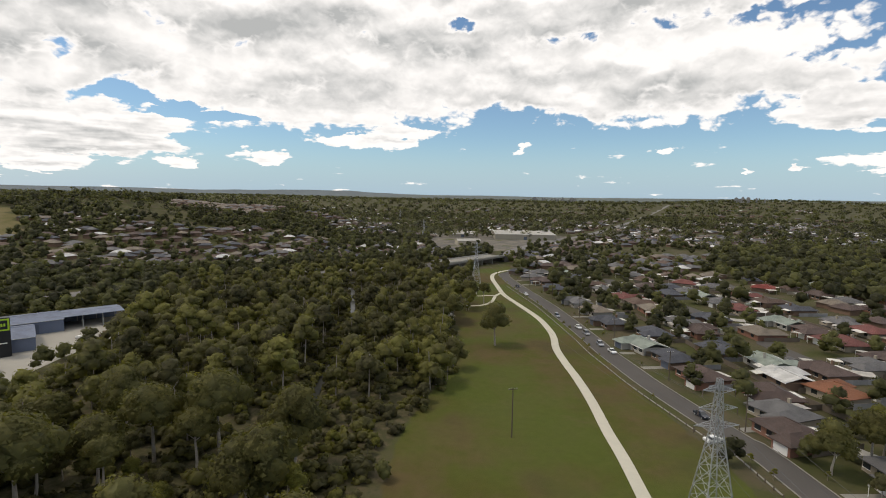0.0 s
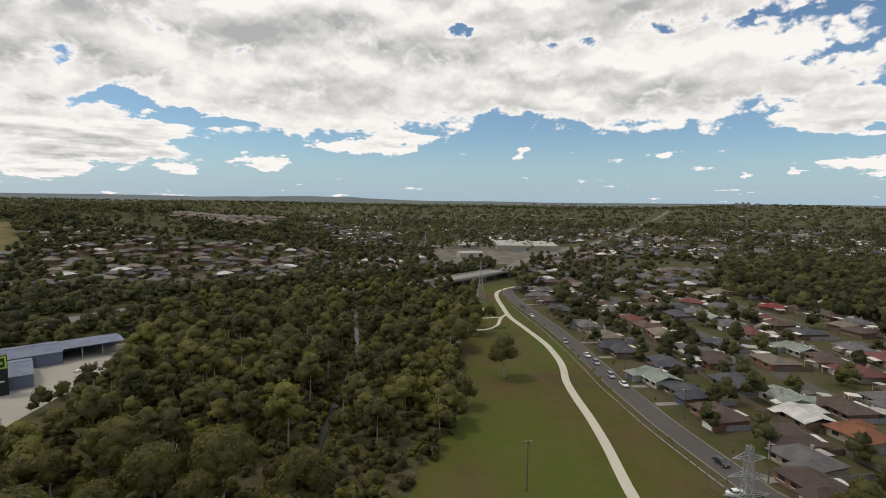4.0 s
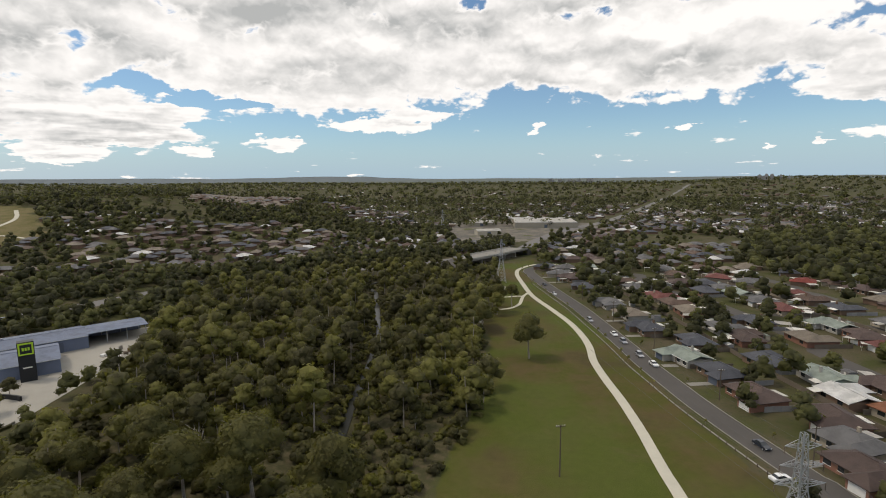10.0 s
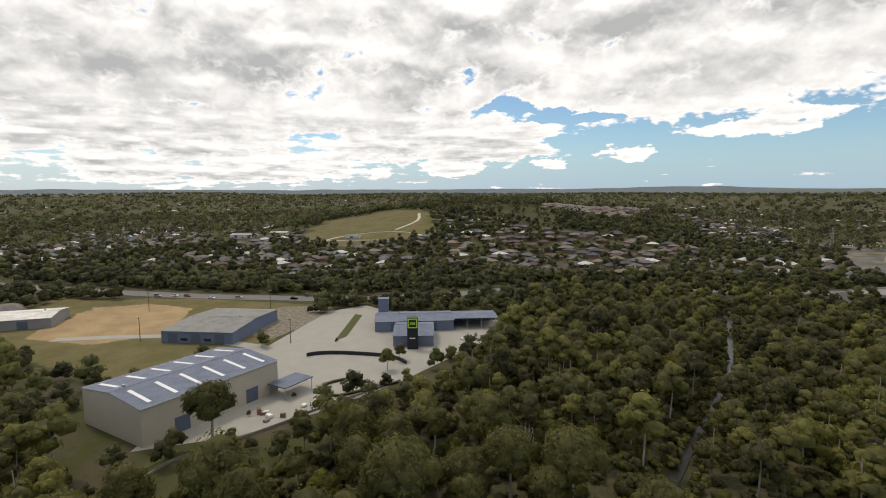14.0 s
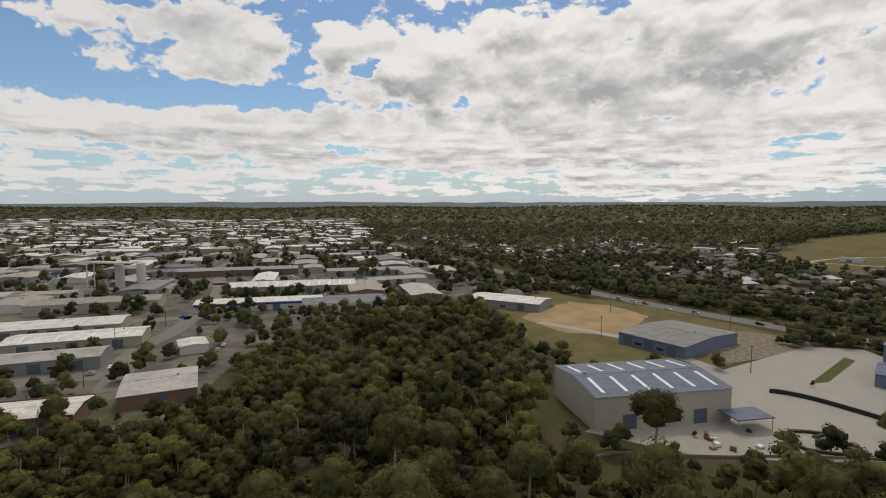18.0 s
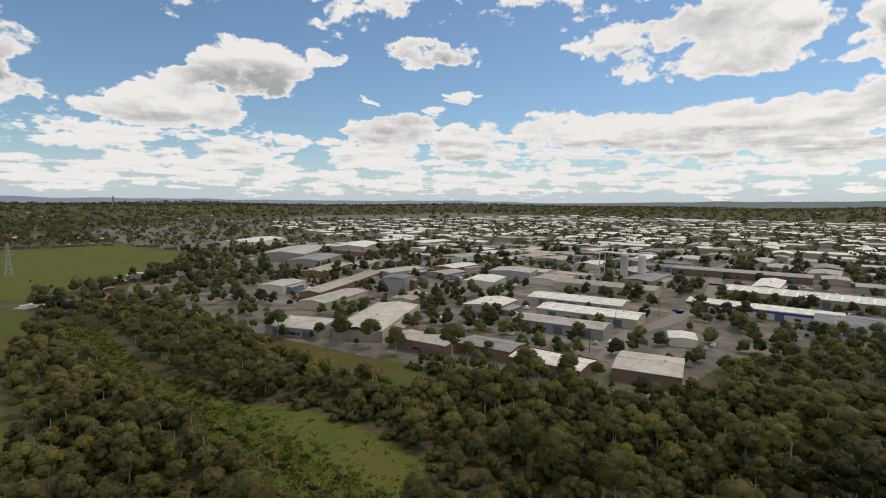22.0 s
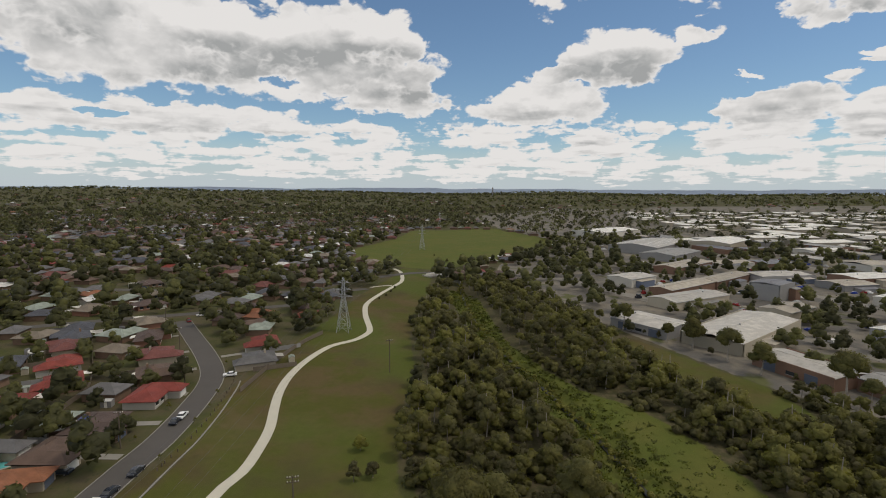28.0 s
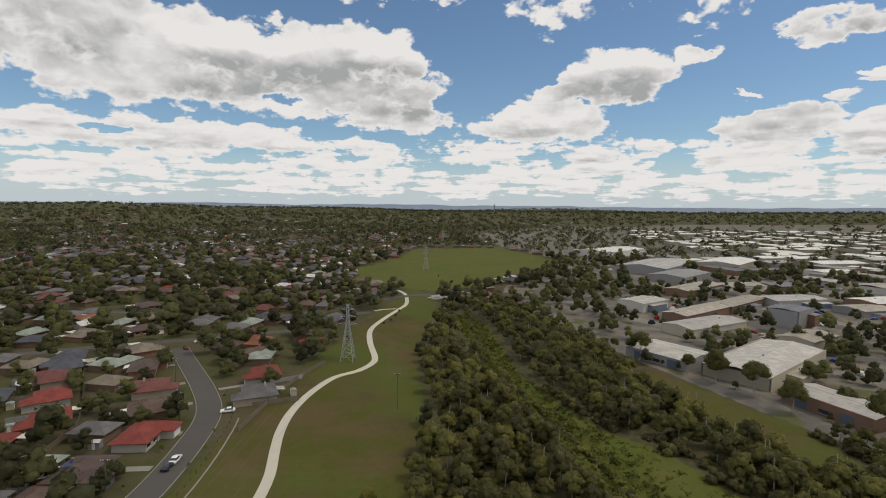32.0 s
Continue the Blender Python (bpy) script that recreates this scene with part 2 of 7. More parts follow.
sun_data = bpy.data.lights.new("sun", "SUN")
sun_data.energy, sun_data.angle, sun_data.color = 1.3, radians(10), (1.0, 0.95, 0.86)
sun = new("sun", sun_data)
toward = Vector((-math.sin(radians(SUN_AZ)) * math.cos(radians(SUN_EL)), math.cos(radians(SUN_AZ)) * math.cos(radians(SUN_EL)), math.sin(radians(SUN_EL))))
sun.matrix_basis = look(toward * 300 + Vector((0, 0, 100)), (0, 0, 100))


# ---------------------------------------------------------------- materials
def material(name, color, rough=0.85, vary=0.25, scale=0.5, fine=6.0, bump=0.3, metal=0.0, spread=0.0, other=None, tint=False, island=0.0, wave=0.0, spec=0.3, glow_through=0.0):
    """Two scales of variation in colour, a fine relief, and an even spread from object to object or from piece to piece."""
    m = bpy.data.materials.new(name)
    m.use_nodes = True
    N = Nodes(m.node_tree)
    place = N.add("ShaderNodeNewGeometry").outputs["Position"]
    local = N.add("ShaderNodeTexCoord").outputs["Object"]
    big, small = N.noise(place, scale, 3.0, 0.6), N.noise(place, fine, 3.0, 0.6)
    f = N.math("ADD", N.math("MULTIPLY", N.math("SUBTRACT", big, 0.5), 2.2 * vary), N.math("MULTIPLY", N.math("SUBTRACT", small, 0.5), 1.4 * vary))
    if spread:
        f = N.math("ADD", f, N.math("MULTIPLY", N.math("SUBTRACT", N.add("ShaderNodeObjectInfo").outputs["Random"], 0.5), spread))
    if tint:
        f = N.math("ADD", f, N.math("MULTIPLY", N.math("SUBTRACT", N.add("ShaderNodeAttribute", {"attribute_name": "tint"}).outputs["Fac"], 0.5), 0.8))
    if island:
        f = N.math("ADD", f, N.math("MULTIPLY", N.math("SUBTRACT", N.add("ShaderNodeNewGeometry").outputs["Random Per Island"], 0.5), island))
    k = N.math("ADD", f, 1.0)
    base = color
    if other:
        pick = N.math("ADD", N.noise(place, scale * 2.3, 4.0, 0.65), N.math("MULTIPLY", f, 0.25))
        if tint:
            pick = N.math("ADD", pick, N.math("MULTIPLY", N.math("SUBTRACT", N.add("ShaderNodeAttribute", {"attribute_name": "tint"}).outputs["Fac"], 0.5), -0.5))
        base = N.mix(N.ramp(pick, 0.36, 0.66), color, other)
    shown = N.mix(1.0, base, N.add("ShaderNodeCombineColor", Red=k, Green=k, Blue=k).outputs[0], "MULTIPLY")
    b = N.add("ShaderNodeBsdfPrincipled", Base_Color=shown, Roughness=rough, Metallic=metal)
    b.inputs["Specular IOR Level"].default_value = spec
    if bump:
        h = small
        if wave:
            w = N.add("ShaderNodeTexWave", {"wave_type": "BANDS", "bands_direction": "X"}, Vector=local, Scale=wave, Distortion=0.0).outputs[1]
            h = N.math("ADD", w, N.math("MULTIPLY", small, 0.4))
        N.tree.links.new(N.add("ShaderNodeBump", Height=h, Strength=bump, Distance=0.05).outputs[0], b.inputs["Normal"])
    end = b.outputs[0]
    if glow_through:
        thin = N.add("ShaderNodeBsdfTranslucent", Color=N.mix(1.0, shown, (1.25, 1.3, 0.55), "MULTIPLY"))
        end = N.add("ShaderNodeMixShader", i0=glow_through, i1=end, i2=thin.outputs[0]).outputs[0]
    N.tree.links.new(end, N.add("ShaderNodeOutputMaterial").inputs[0])
    return m


def leaf_material(name, color, other, spread=0.5, island=0.7, tint=False):
    """Leaves that let some light through."""
    return material(name, color, 0.62, 0.25, 0.12, 1.3, 0.0, 0.0, spread, other, tint, island, spec=0.2, glow_through=0.45)


ASPHALT = material("asphalt", (0.086, 0.078, 0.070), 0.9, 0.16, 0.08, 3.0, 0.2)
CONCRETE = material("concrete", (0.34, 0.32, 0.275), 0.85, 0.12, 0.15, 2.0, 0.15)
PATHWAY = material("pale_concrete", (0.50, 0.47, 0.38), 0.85, 0.10, 0.3, 2.0, 0.15)
KERB = material("kerb_concrete", (0.24, 0.225, 0.195), 0.85, 0.15, 0.5, 3.0, 0.1)
BARK = material("bark", (0.20, 0.17, 0.14), 0.9, 0.3, 0.6, 5.0, 0.4, spread=0.5)
PALE_BARK = material("pale_bark", (0.36, 0.32, 0.27), 0.85, 0.3, 0.5, 4.0, 0.3, spread=0.5)
LEAF = leaf_material("gum_leaves", (0.142, 0.131, 0.039), (0.101, 0.098, 0.036))
LEAF_BRIGHT = leaf_material("young_gum_leaves", (0.181, 0.174, 0.036), (0.136, 0.132, 0.034))
LEAF_DARK = leaf_material("she_oak_leaves", (0.092, 0.087, 0.038), (0.113, 0.100, 0.048))
LEAF_GREY = leaf_material("dry_gum_leaves", (0.136, 0.123, 0.056), (0.101, 0.097, 0.044))
WOODS = leaf_material("woodland_leaves", (0.153, 0.146, 0.040), (0.100, 0.093, 0.041), 0.0, 0.5, True)
GARDEN_LEAVES = leaf_material("garden_tree_leaves", (0.129, 0.129, 0.044), (0.081, 0.082, 0.038), 0.0, 0.4, True)
# far leaves: distance haze is put into the colour as a greyer green
HAZED_WOODS = leaf_material("far_woodland_leaves", (0.109, 0.109, 0.059), (0.074, 0.074, 0.047), 0.0, 0.5, True)
REEDS = leaf_material("reed_leaves", (0.099, 0.113, 0.022), (0.072, 0.083, 0.018), 0.0, 0.5, True)
WATER = material("creek_water", (0.022, 0.022, 0.015), 0.3, 0.1, 0.3, 1.5, 0.2, spec=0.3)
STEEL = material("galvanised_steel", (0.42, 0.43, 0.44), 0.45, 0.1, 0.5, 4.0, 0.05, 0.4)
CABLE = material("cable", (0.08, 0.08, 0.08), 0.6, 0.05, 0.5, 2.0, 0.0)
TIMBER = material("weathered_timber", (0.12, 0.095, 0.07), 0.9, 0.25, 0.5, 6.0, 0.3)
GLASS = material("window_glass", (0.03, 0.035, 0.04), 0.08, 0.1, 0.5, 2.0, 0.0, spec=0.6)
RUBBER = material("tyre_rubber", (0.02, 0.02, 0.02), 0.8, 0.1, 0.5, 2.0, 0.0)
WHITE_PAINT = material("white_paint", (0.75, 0.74, 0.70), 0.6, 0.05, 0.4, 3.0, 0.05)
FENCE = material("fence_boards", (0.16, 0.13, 0.10), 0.85, 0.2, 0.3, 3.0, 0.2)


def roof(name, color, wave=0.0, rough=0.7, vary=0.14, spread=0.3):
    return material(name, color, rough, vary, 0.12, 1.6, 0.35 if wave else 0.2, 0.0, spread, tuple(0.72 * c for c in color), wave=wave)


ROOFS = {
    "orange": roof("orange_tiles", (0.25, 0.10, 0.05), 4.0), "brown": roof("brown_tiles", (0.12, 0.078, 0.058), 4.0),
    "umber": roof("umber_tiles", (0.095, 0.065, 0.055), 4.0), "grey": roof("grey_tiles", (0.13, 0.126, 0.124), 4.0),
    "red": roof("red_tiles", (0.22, 0.045, 0.033), 4.0), "maroon": roof("maroon_tiles", (0.17, 0.06, 0.05), 4.0),
    "slate": roof("slate_tiles", (0.075, 0.078, 0.09), 4.0), "white": roof("white_sheeting", (0.56, 0.55, 0.52), 6.0),
    "green": roof("pale_green_sheeting", (0.28, 0.32, 0.27), 6.0), "tan": roof("tan_tiles", (0.20, 0.165, 0.125), 4.0),
}
WALLS = [material("cream_render", (0.36, 0.31, 0.24), 0.85, 0.1, 0.4, 4.0, 0.1), material("red_brick", (0.26, 0.13, 0.09), 0.9, 0.15, 0.5, 8.0, 0.2),
         material("brown_brick", (0.20, 0.13, 0.09), 0.9, 0.15, 0.5, 8.0, 0.2), material("white_cladding", (0.38, 0.36, 0.32), 0.7, 0.08, 0.4, 3.0, 0.1, wave=3.0)]
SHED_ROOFS = {
    "blue": roof("blue_grey_sheeting", (0.155, 0.185, 0.255), 5.0, 0.5, 0.10), "grey": roof("grey_sheeting", (0.27, 0.26, 0.235), 5.0, 0.55, 0.14, 0.5),
    # white roofs, their colour raised further to stand for sun on the estate
    "pale": roof("pale_sheeting", (0.47, 0.44, 0.385), 5.0, 0.55, 0.14, 0.4), "white": roof("bright_sheeting", (0.74, 0.71, 0.63), 5.0, 0.5, 0.10, 0.2),
    "tan": roof("tan_sheeting", (0.38, 0.335, 0.265), 5.0, 0.6, 0.14, 0.4), "dark": roof("dark_sheeting", (0.17, 0.17, 0.18), 5.0, 0.6, 0.14, 0.4),
}
SHED_WALLS = {
    "blue": material("blue_grey_cladding", (0.14, 0.17, 0.24), 0.7, 0.08, 0.3, 3.0, 0.15, wave=4.0),
    "grey": material("grey_panels", (0.27, 0.265, 0.26), 0.8, 0.10, 0.2, 3.0, 0.1, spread=0.3), "cream": material("cream_panels", (0.39, 0.35, 0.275), 0.8, 0.10, 0.2, 3.0, 0.1, spread=0.3),
    "brick": material("brown_brickwork", (0.20, 0.12, 0.085), 0.9, 0.15, 0.3, 6.0, 0.2, spread=0.3), "white": material("white_panels", (0.55, 0.525, 0.47), 0.8, 0.08, 0.2, 3.0, 0.1, spread=0.2),
}
SKYLIGHT = material("skylight_sheeting", (0.80, 0.80, 0.78), 0.45, 0.05, 0.3, 3.0, 0.05)
ROLLER = material("roller_door", (0.10, 0.12, 0.16), 0.5, 0.08, 0.3, 3.0, 0.1)
BLUE_TRIM = material("blue_trim", (0.03, 0.06, 0.30), 0.5, 0.05, 0.3, 3.0, 0.0)
SIGN_DARK = material("sign_dark", (0.02, 0.022, 0.025), 0.4, 0.05, 0.3, 3.0, 0.0)
SIGN_GREEN = material("sign_green", (0.42, 0.62, 0.05), 0.4, 0.05, 0.3, 3.0, 0.0)


# ---------------------------------------------------------------- shapes
class Shape:
    """Corners and faces of one mesh."""

    def __init__(self):
        self.v, self.f = [], []

    def add(self, verts, faces):
        n = len(self.v)
        self.v += [tuple(p) for p in verts]
        self.f += [tuple(i + n for i in q) for q in faces]
        return self

    def box(self, x0, x1, y0, y1, z0, z1, turn=0.0, at=(0, 0, 0)):
        c, s = math.cos(turn), math.sin(turn)
        p = [(x, y, z) for z in (z0, z1) for x, y in ((x0, y0), (x1, y0), (x1, y1), (x0, y1))]
        p = [(at[0] + c * x - s * y, at[1] + s * x + c * y, at[2] + z) for x, y, z in p]
        return self.add(p, [(3, 2, 1, 0), (4, 5, 6, 7), (0, 1, 5, 4), (1, 2, 6, 5), (2, 3, 7, 6), (3, 0, 4, 7)])

    def strut(self, a, b, r=0.08, r2=None, sides=4):
        a, b = Vector(a), Vector(b)
        q = (b - a).to_track_quat("Z", "Y")
        r2 = r if r2 is None else r2
        ring = lambda c, rr: [c + q @ Vector((rr * math.cos(2 * math.pi * k / sides + 0.4), rr * math.sin(2 * math.pi * k / sides + 0.4), 0)) for k in range(sides)]
        faces = [(k, (k + 1) % sides, (k + 1) % sides + sides, k + sides) for k in range(sides)]
        return self.add(ring(a, r) + ring(b, r2), faces + [tuple(range(sides))[::-1], tuple(range(sides, 2 * sides))])

    def prism(self, ring, z0, z1):
        n = len(ring)
        return self.add([(x, y, z0) for x, y in ring] + [(x, y, z1) for x, y in ring],
                        [tuple(range(n))[::-1], tuple(range(n, 2 * n))] + [(k, (k + 1) % n, n + (k + 1) % n, n + k) for k in range(n)])

    def mesh(self, name, mat, smooth=False):
        me = bpy.data.meshes.new(name)
        me.from_pydata(self.v, [], self.f)
        me.materials.append(mat)
        if smooth:
            me.polygons.foreach_set("use_smooth", [True] * len(me.polygons))
        me.update()
        return me


def part(name, shape, mat, parent=None, label="", at=None, smooth=False):
    """One mesh object, under a thing or under a part."""
    ob = new(name, shape.mesh(name, mat, smooth))
    if parent:
        ob.parent = parent
    if at is not None:
        ob.matrix_basis = at
    if label:
        tagged(ob, label)
    return ob


def thing(name, label, category, group="", at=None):
    ob = new(name)
    ob.empty_display_size = 0.5
    tagged(ob, label, category, group)
    if at is not None:
        ob.matrix_basis = at
    return ob


def along(points, step):
    """Points on a smooth line through the given ones, with the way at each."""
    p = np.array(points, float)
    p = np.vstack([2 * p[0] - p[1], p, 2 * p[-1] - p[-2]])
    out = []
    for i in range(1, len(p) - 2):
        n = max(2, int(np.linalg.norm(p[i + 1] - p[i]) / step))
        for t in np.arange(n) / n:
            out.append(0.5 * (2 * p[i] + (p[i + 1] - p[i - 1]) * t + (2 * p[i - 1] - 5 * p[i] + 4 * p[i + 1] - p[i + 2]) * t**2 + (3 * p[i] - p[i - 1] - 3 * p[i + 1] + p[i + 2]) * t**3))
    out.append(p[-2])
    return np.array(out)


def normals(line):
    d = np.gradient(line, axis=0)
    d /= np.linalg.norm(d, axis=1)[:, None]
    return np.stack([d[:, 1], -d[:, 0]], 1)          # to the right of the way


def ribbon(shape, line, a, b, z0, z1):
    """A long slab along a line, from a to b metres to its right, with sides."""
    n = normals(line)
    L, R = line + n * a, line + n * b
    g = np.array([ground_height(x, y) for x, y in line])
    k = len(line)
    v = [(*L[i], g[i] + z1) for i in range(k)] + [(*R[i], g[i] + z1) for i in range(k)] + [(*L[i], g[i] + z0) for i in range(k)] + [(*R[i], g[i] + z0) for i in range(k)]
    f = []
    for i in range(k - 1):
        f += [(i, k + i, k + i + 1, i + 1), (2 * k + i, i, i + 1, 2 * k + i + 1), (k + i, 3 * k + i, 3 * k + i + 1, k + i + 1)]
    return shape.add(v, f)


def inside(poly, x, y):
    x, y = np.asarray(x, float), np.asarray(y, float)
    hit = np.zeros(x.shape, bool)
    for (x0, y0), (x1, y1) in zip(poly, poly[1:] + poly[:1]):
        if y0 != y1:
            hit ^= ((y0 > y) != (y1 > y)) & (x < (x1 - x0) * (y - y0) / (y1 - y0) + x0)
    return hit


def line_distance(line, x, y, closed=False):
    x, y = np.asarray(x, float), np.asarray(y, float)
    best = np.full(x.shape, 1e9)
    pts = list(line) + ([line[0]] if closed else [])
    for (x0, y0), (x1, y1) in zip(pts, pts[1:]):
        dx, dy = x1 - x0, y1 - y0
        t = np.clip(((x - x0) * dx + (y - y0) * dy) / (dx * dx + dy * dy + 1e-9), 0, 1)
        best = np.minimum(best, np.hypot(x - x0 - t * dx, y - y0 - t * dy))
    return best


def signed(poly, x, y):
    d = line_distance(poly, x, y, True)
    return np.where(inside(poly, x, y), d, -d)


# ---------------------------------------------------------------- the plan
STREET = [(69, -20), (75.4, -78.6), (76.5, -89.4), (77.2, -98.4), (79.6, -111.7), (82.6, -124.2), (86.4, -137.1), (92.7, -149.2), (105.2, -165.6), (122.6, -185.8), (144.5, -211.2)]
STREET_PARK = [(69, -20), (67, 50), (60.6, 110.4), (57.9, 119.4), (53.8, 133.2), (48, 154.5), (44.5, 171.5), (41.4, 187.1), (39, 205), (36, 223.8), (32.3, 245.6), (28.3, 267.7), (21.1, 298.2), (13.5, 331.1), (8.5, 356.8), (6.9, 377.3), (17.1, 393), (40, 402)]
FOOTPATH = [(47, -60), (38, 0), (30, 70), (28.6, 107.6), (27.9, 120.4), (27.5, 138.8), (26.3, 156.9), (24.6, 172.6), (23.5, 188.9), (24.3, 203.8), (23.7, 217.5), (20.7, 238.2), (13.8, 264.3), (5.9, 292.7), (1.9, 321.3), (-2.1, 360.6), (1, 384.4), (13.4, 403.5), (30, 406)]
FOOTPATH_SOUTH = [(47, -60), (50.9, -78.1), (49.7, -88.1), (50.7, -97.8), (52.9, -109), (57.4, -122.1), (61, -133.9), (63.4, -148), (63.3, -165.5), (60.2, -181.8), (53.2, -191), (50.1, -201.6), (51.2, -210.7), (59.9, -236.1), (65.6, -261.4), (64.4, -290), (61.3, -316.8), (59.9, -338.7), (67.6, -375.4), (77.1, -394.3)]
CREEK = [(-26.3266, 397.09), (-95, 330), (-86, 297.2), (-74.7, 257.5), (-63.6, 218.5), (-58.2, 189.5), (-55, 167.1), (-53, 147.5), (-50.4, 131.8), (-48.9, 117.5), (-48, 106), (-47, 70), (-50, 0), (-47, -50), (-40.2, -92.6), (-36.1, -109), (-33.1, -121.7), (-29.1, -131.4), (-23.7, -149.3), (-17.2, -166.2), (-10.6, -184.1), (-5, -202.2), (4, -240), (14, -300), (20, -360)]
PARK = [(-19.5, 81.0), (-21.2, 109.7), (-19.0, 130.9), (-13.5, 160.0), (-13.8, 206.5), (-20.7, 244.7), (-17.1, 277.9), (-13.6, 303.5), (-15.2, 337.2), (-15.5, 397.5), (13.2, 431.4), (10.5, 398.5), (4.8, 383.1), (6.9, 343.9), (13.1, 304.4), (21.6, 267.3), (28.2, 238.3), (33.6, 214.2), (38.0, 186.6), (41.5, 152.7), (46.0, 129.6), (50.1, 109.8), (50.4, 81.1), (44.8, 35.1), (48.5, -0.1), (66.4, -47.9), (72.5, -72.5), (70.3, -87.5), (73.1, -112.7), (77.5, -137.7), (75.8, -147.2), (75.4, -158.7), (76.8, -186.7), (75.3, -224.3), (75.5, -281.8), (68.6, -368.4), (72.8, -409.8), (42.1, -371.4), (37.9, -324.6), (34.2, -274.3), (31.8, -207.1), (20.7, -153.7), (19.8, -120.0), (14.1, -87.6), (-17.2, -5.9)]
FOREST = [(-23.5, 88.9), (-23, 106), (-20, 121), (-14.5, 137), (-12.5, 163), (-14.5, 190), (-19, 218), (-10, 243), (-12, 297), (-15.5, 397.5), (-47.6, 439.2), (-86.2, 414.5), (-181.4, 279.3), (-160.4, 214), (-142, 182), (-130, 143), (-128, 125), (-119, 103), (-118, 73), (-117, 58), (-120, 42), (-135, 32), (-160, 28), (-199.9, 26.5), (-250.2, 28.4), (-306.2, 3.5), (-307.5, -32.9), (-263.8, -81.9), (-201.5, -82.3), (-167.6, -73.1), (-150.7, -80.4), (-130.3, -102.4), (-107.3, -143.8), (-89.4, -165.6), (-57.8, -216.2), (-28.9, -295.6), (-5.2, -345.7), (31.2, -321.0), (32.0, -275.1), (31, -207.5), (27, -192), (20, -165), (12.5, -141), (19, -120), (17, -102), (9.5, -85), (-19.2, -6.5)]
REED_BED = [(-52, -72), (-66, -84), (-60, -112), (-50, -133), (-35, -146), (-23, -171), (-12, -198), (3, -283), (20, -310), (24, -298), (8, -232), (-4, -196), (-18, -144), (-23, -125), (-29, -107), (-33, -84)]
MOWN_STRIP = [(-66, -211), (-84, -178), (-97, -155), (-99, -130), (-90, -127), (-80, -136), (-72, -149), (-64, -179), (-58, -205)]
FIELD = [(89.6, -412.9), (131.9, -447.1), (149.8, -532.1), (127.7, -666.7), (130.4, -838.3), (-11.7, -864.2), (-63.3, -741.9), (-91.2, -639.7), (-43.1, -516.4), (4.6, -436.4), (40.6, -390.1)]
DEPOT = [(-150, 43), (-139, 66), (-136.5, 92), (-139, 123), (-144, 150), (-146, 186), (-168.4, 211.8), (-211.3, 185.1), (-246.2, 185.0), (-247.8, 161.7), (-209.9, 107.3), (-215.4, 100.3), (-204.6, 85.8), (-157.4, 50.3)]
SAND = [(-266.6, 55.1), (-301.6, 34.7), (-352.9, 72.0), (-346.0, 95.0), (-312.8, 112.0), (-264.1, 86.3)]
RUBBLE = [(-241.6, 108.2), (-219.7, 114.2), (-233.8, 146.5), (-248.9, 166.4), (-261.7, 169.6), (-277.7, 148.6), (-264.5, 135.7)]
DRY_GRASS = [(-208.7, 50.3), (-256.2, 34.0), (-327.2, 7.8), (-397.0, 61.3), (-334.5, 125.3), (-265.9, 167.1), (-216.5, 112.7), (-204.6, 85.8)]
HIGHWAY = [(-898.1, -147.2), (-639.5, -30.3), (-505.1, 33.4), (-425.6, 75.9), (-349.4, 123.2), (-302.1, 160.0), (-263.4, 194.0), (-234.2, 240.6), (-205.3, 301.9), (-149.5, 349.0), (-97.5, 387.4), (-45.5, 430.0), (-14.7, 460.4), (6.8, 503.0), (24.8, 577.4), (80.5, 723.0), (150.3, 860.1), (315.7, 1289.8), (530.5, 1831.9), (842.6, 2604.2)]
INDUSTRY = [(-134.6, -77.5), (-61.9, -228.9), (-6.7, -370.0), (-10.4, -431.5), (-54.5, -520.2), (-102.7, -649.7), (-19.5, -877.2), (83.5, -1313.7), (-271.5, -1839.9), (-1341.6, -1909.8), (-1967.0, -473.9), (-895.4, -181.3), (-499.7, 2.0), (-327.2, 7.8), (-306.7, -37.2), (-263.3, -84.1), (-200.0, -87.8)]
WORKS_EAST = [(-74.5, 567.1), (-46.8, 541.7), (-8.1, 543.5), (54.8, 611.3), (114.6, 702.0), (118.2, 816.2), (-9.7, 843.4), (-96.5, 826.9), (-90.9, 691.4)]
WORKS_STREETS = [[(-168.5, -116.1), (-218.6, -141.3), (-262.9, -147.8), (-361.8, -181.8), (-518.9, -264.9)], [(-184.3, -130.6), (-152.5, -203.3), (-115.3, -266.7), (-60.9, -353.6), (-40.8, -379.5)], [(-284.4, -155.4), (-242.2, -257.5), (-192.1, -347.4), (-137.1, -439.3)], [(-518.9, -264.9), (-880.8, -375.4), (-2234.7, -847.7), (-3116.6, -1160.1)], [(-412.1, -199.1), (-370.0, -309.5), (-297.1, -432.0), (-227.9, -553.5)]]
PADDOCK = [(-507.7, 321.7), (-595.2, 333.2), (-731.0, 458.8), (-658.4, 561.5), (-576.4, 546.5), (-446.3, 434.7), (-461.5, 365.9)]
EAST_WOOD = [(162.8, 422.0), (178.0, 330.0), (229.5, 285.4), (346.3, 363.6), (429.2, 549.1), (402.8, 704.8), (254.3, 610.6)]
HILL_ROWS = [(-275.7, 279.6), (-222.7, 360.3), (-148.5, 436.6), (-200.3, 591.5), (-280.5, 608.3), (-348.4, 553.9), (-417.4, 428.6), (-346.7, 366.6)]
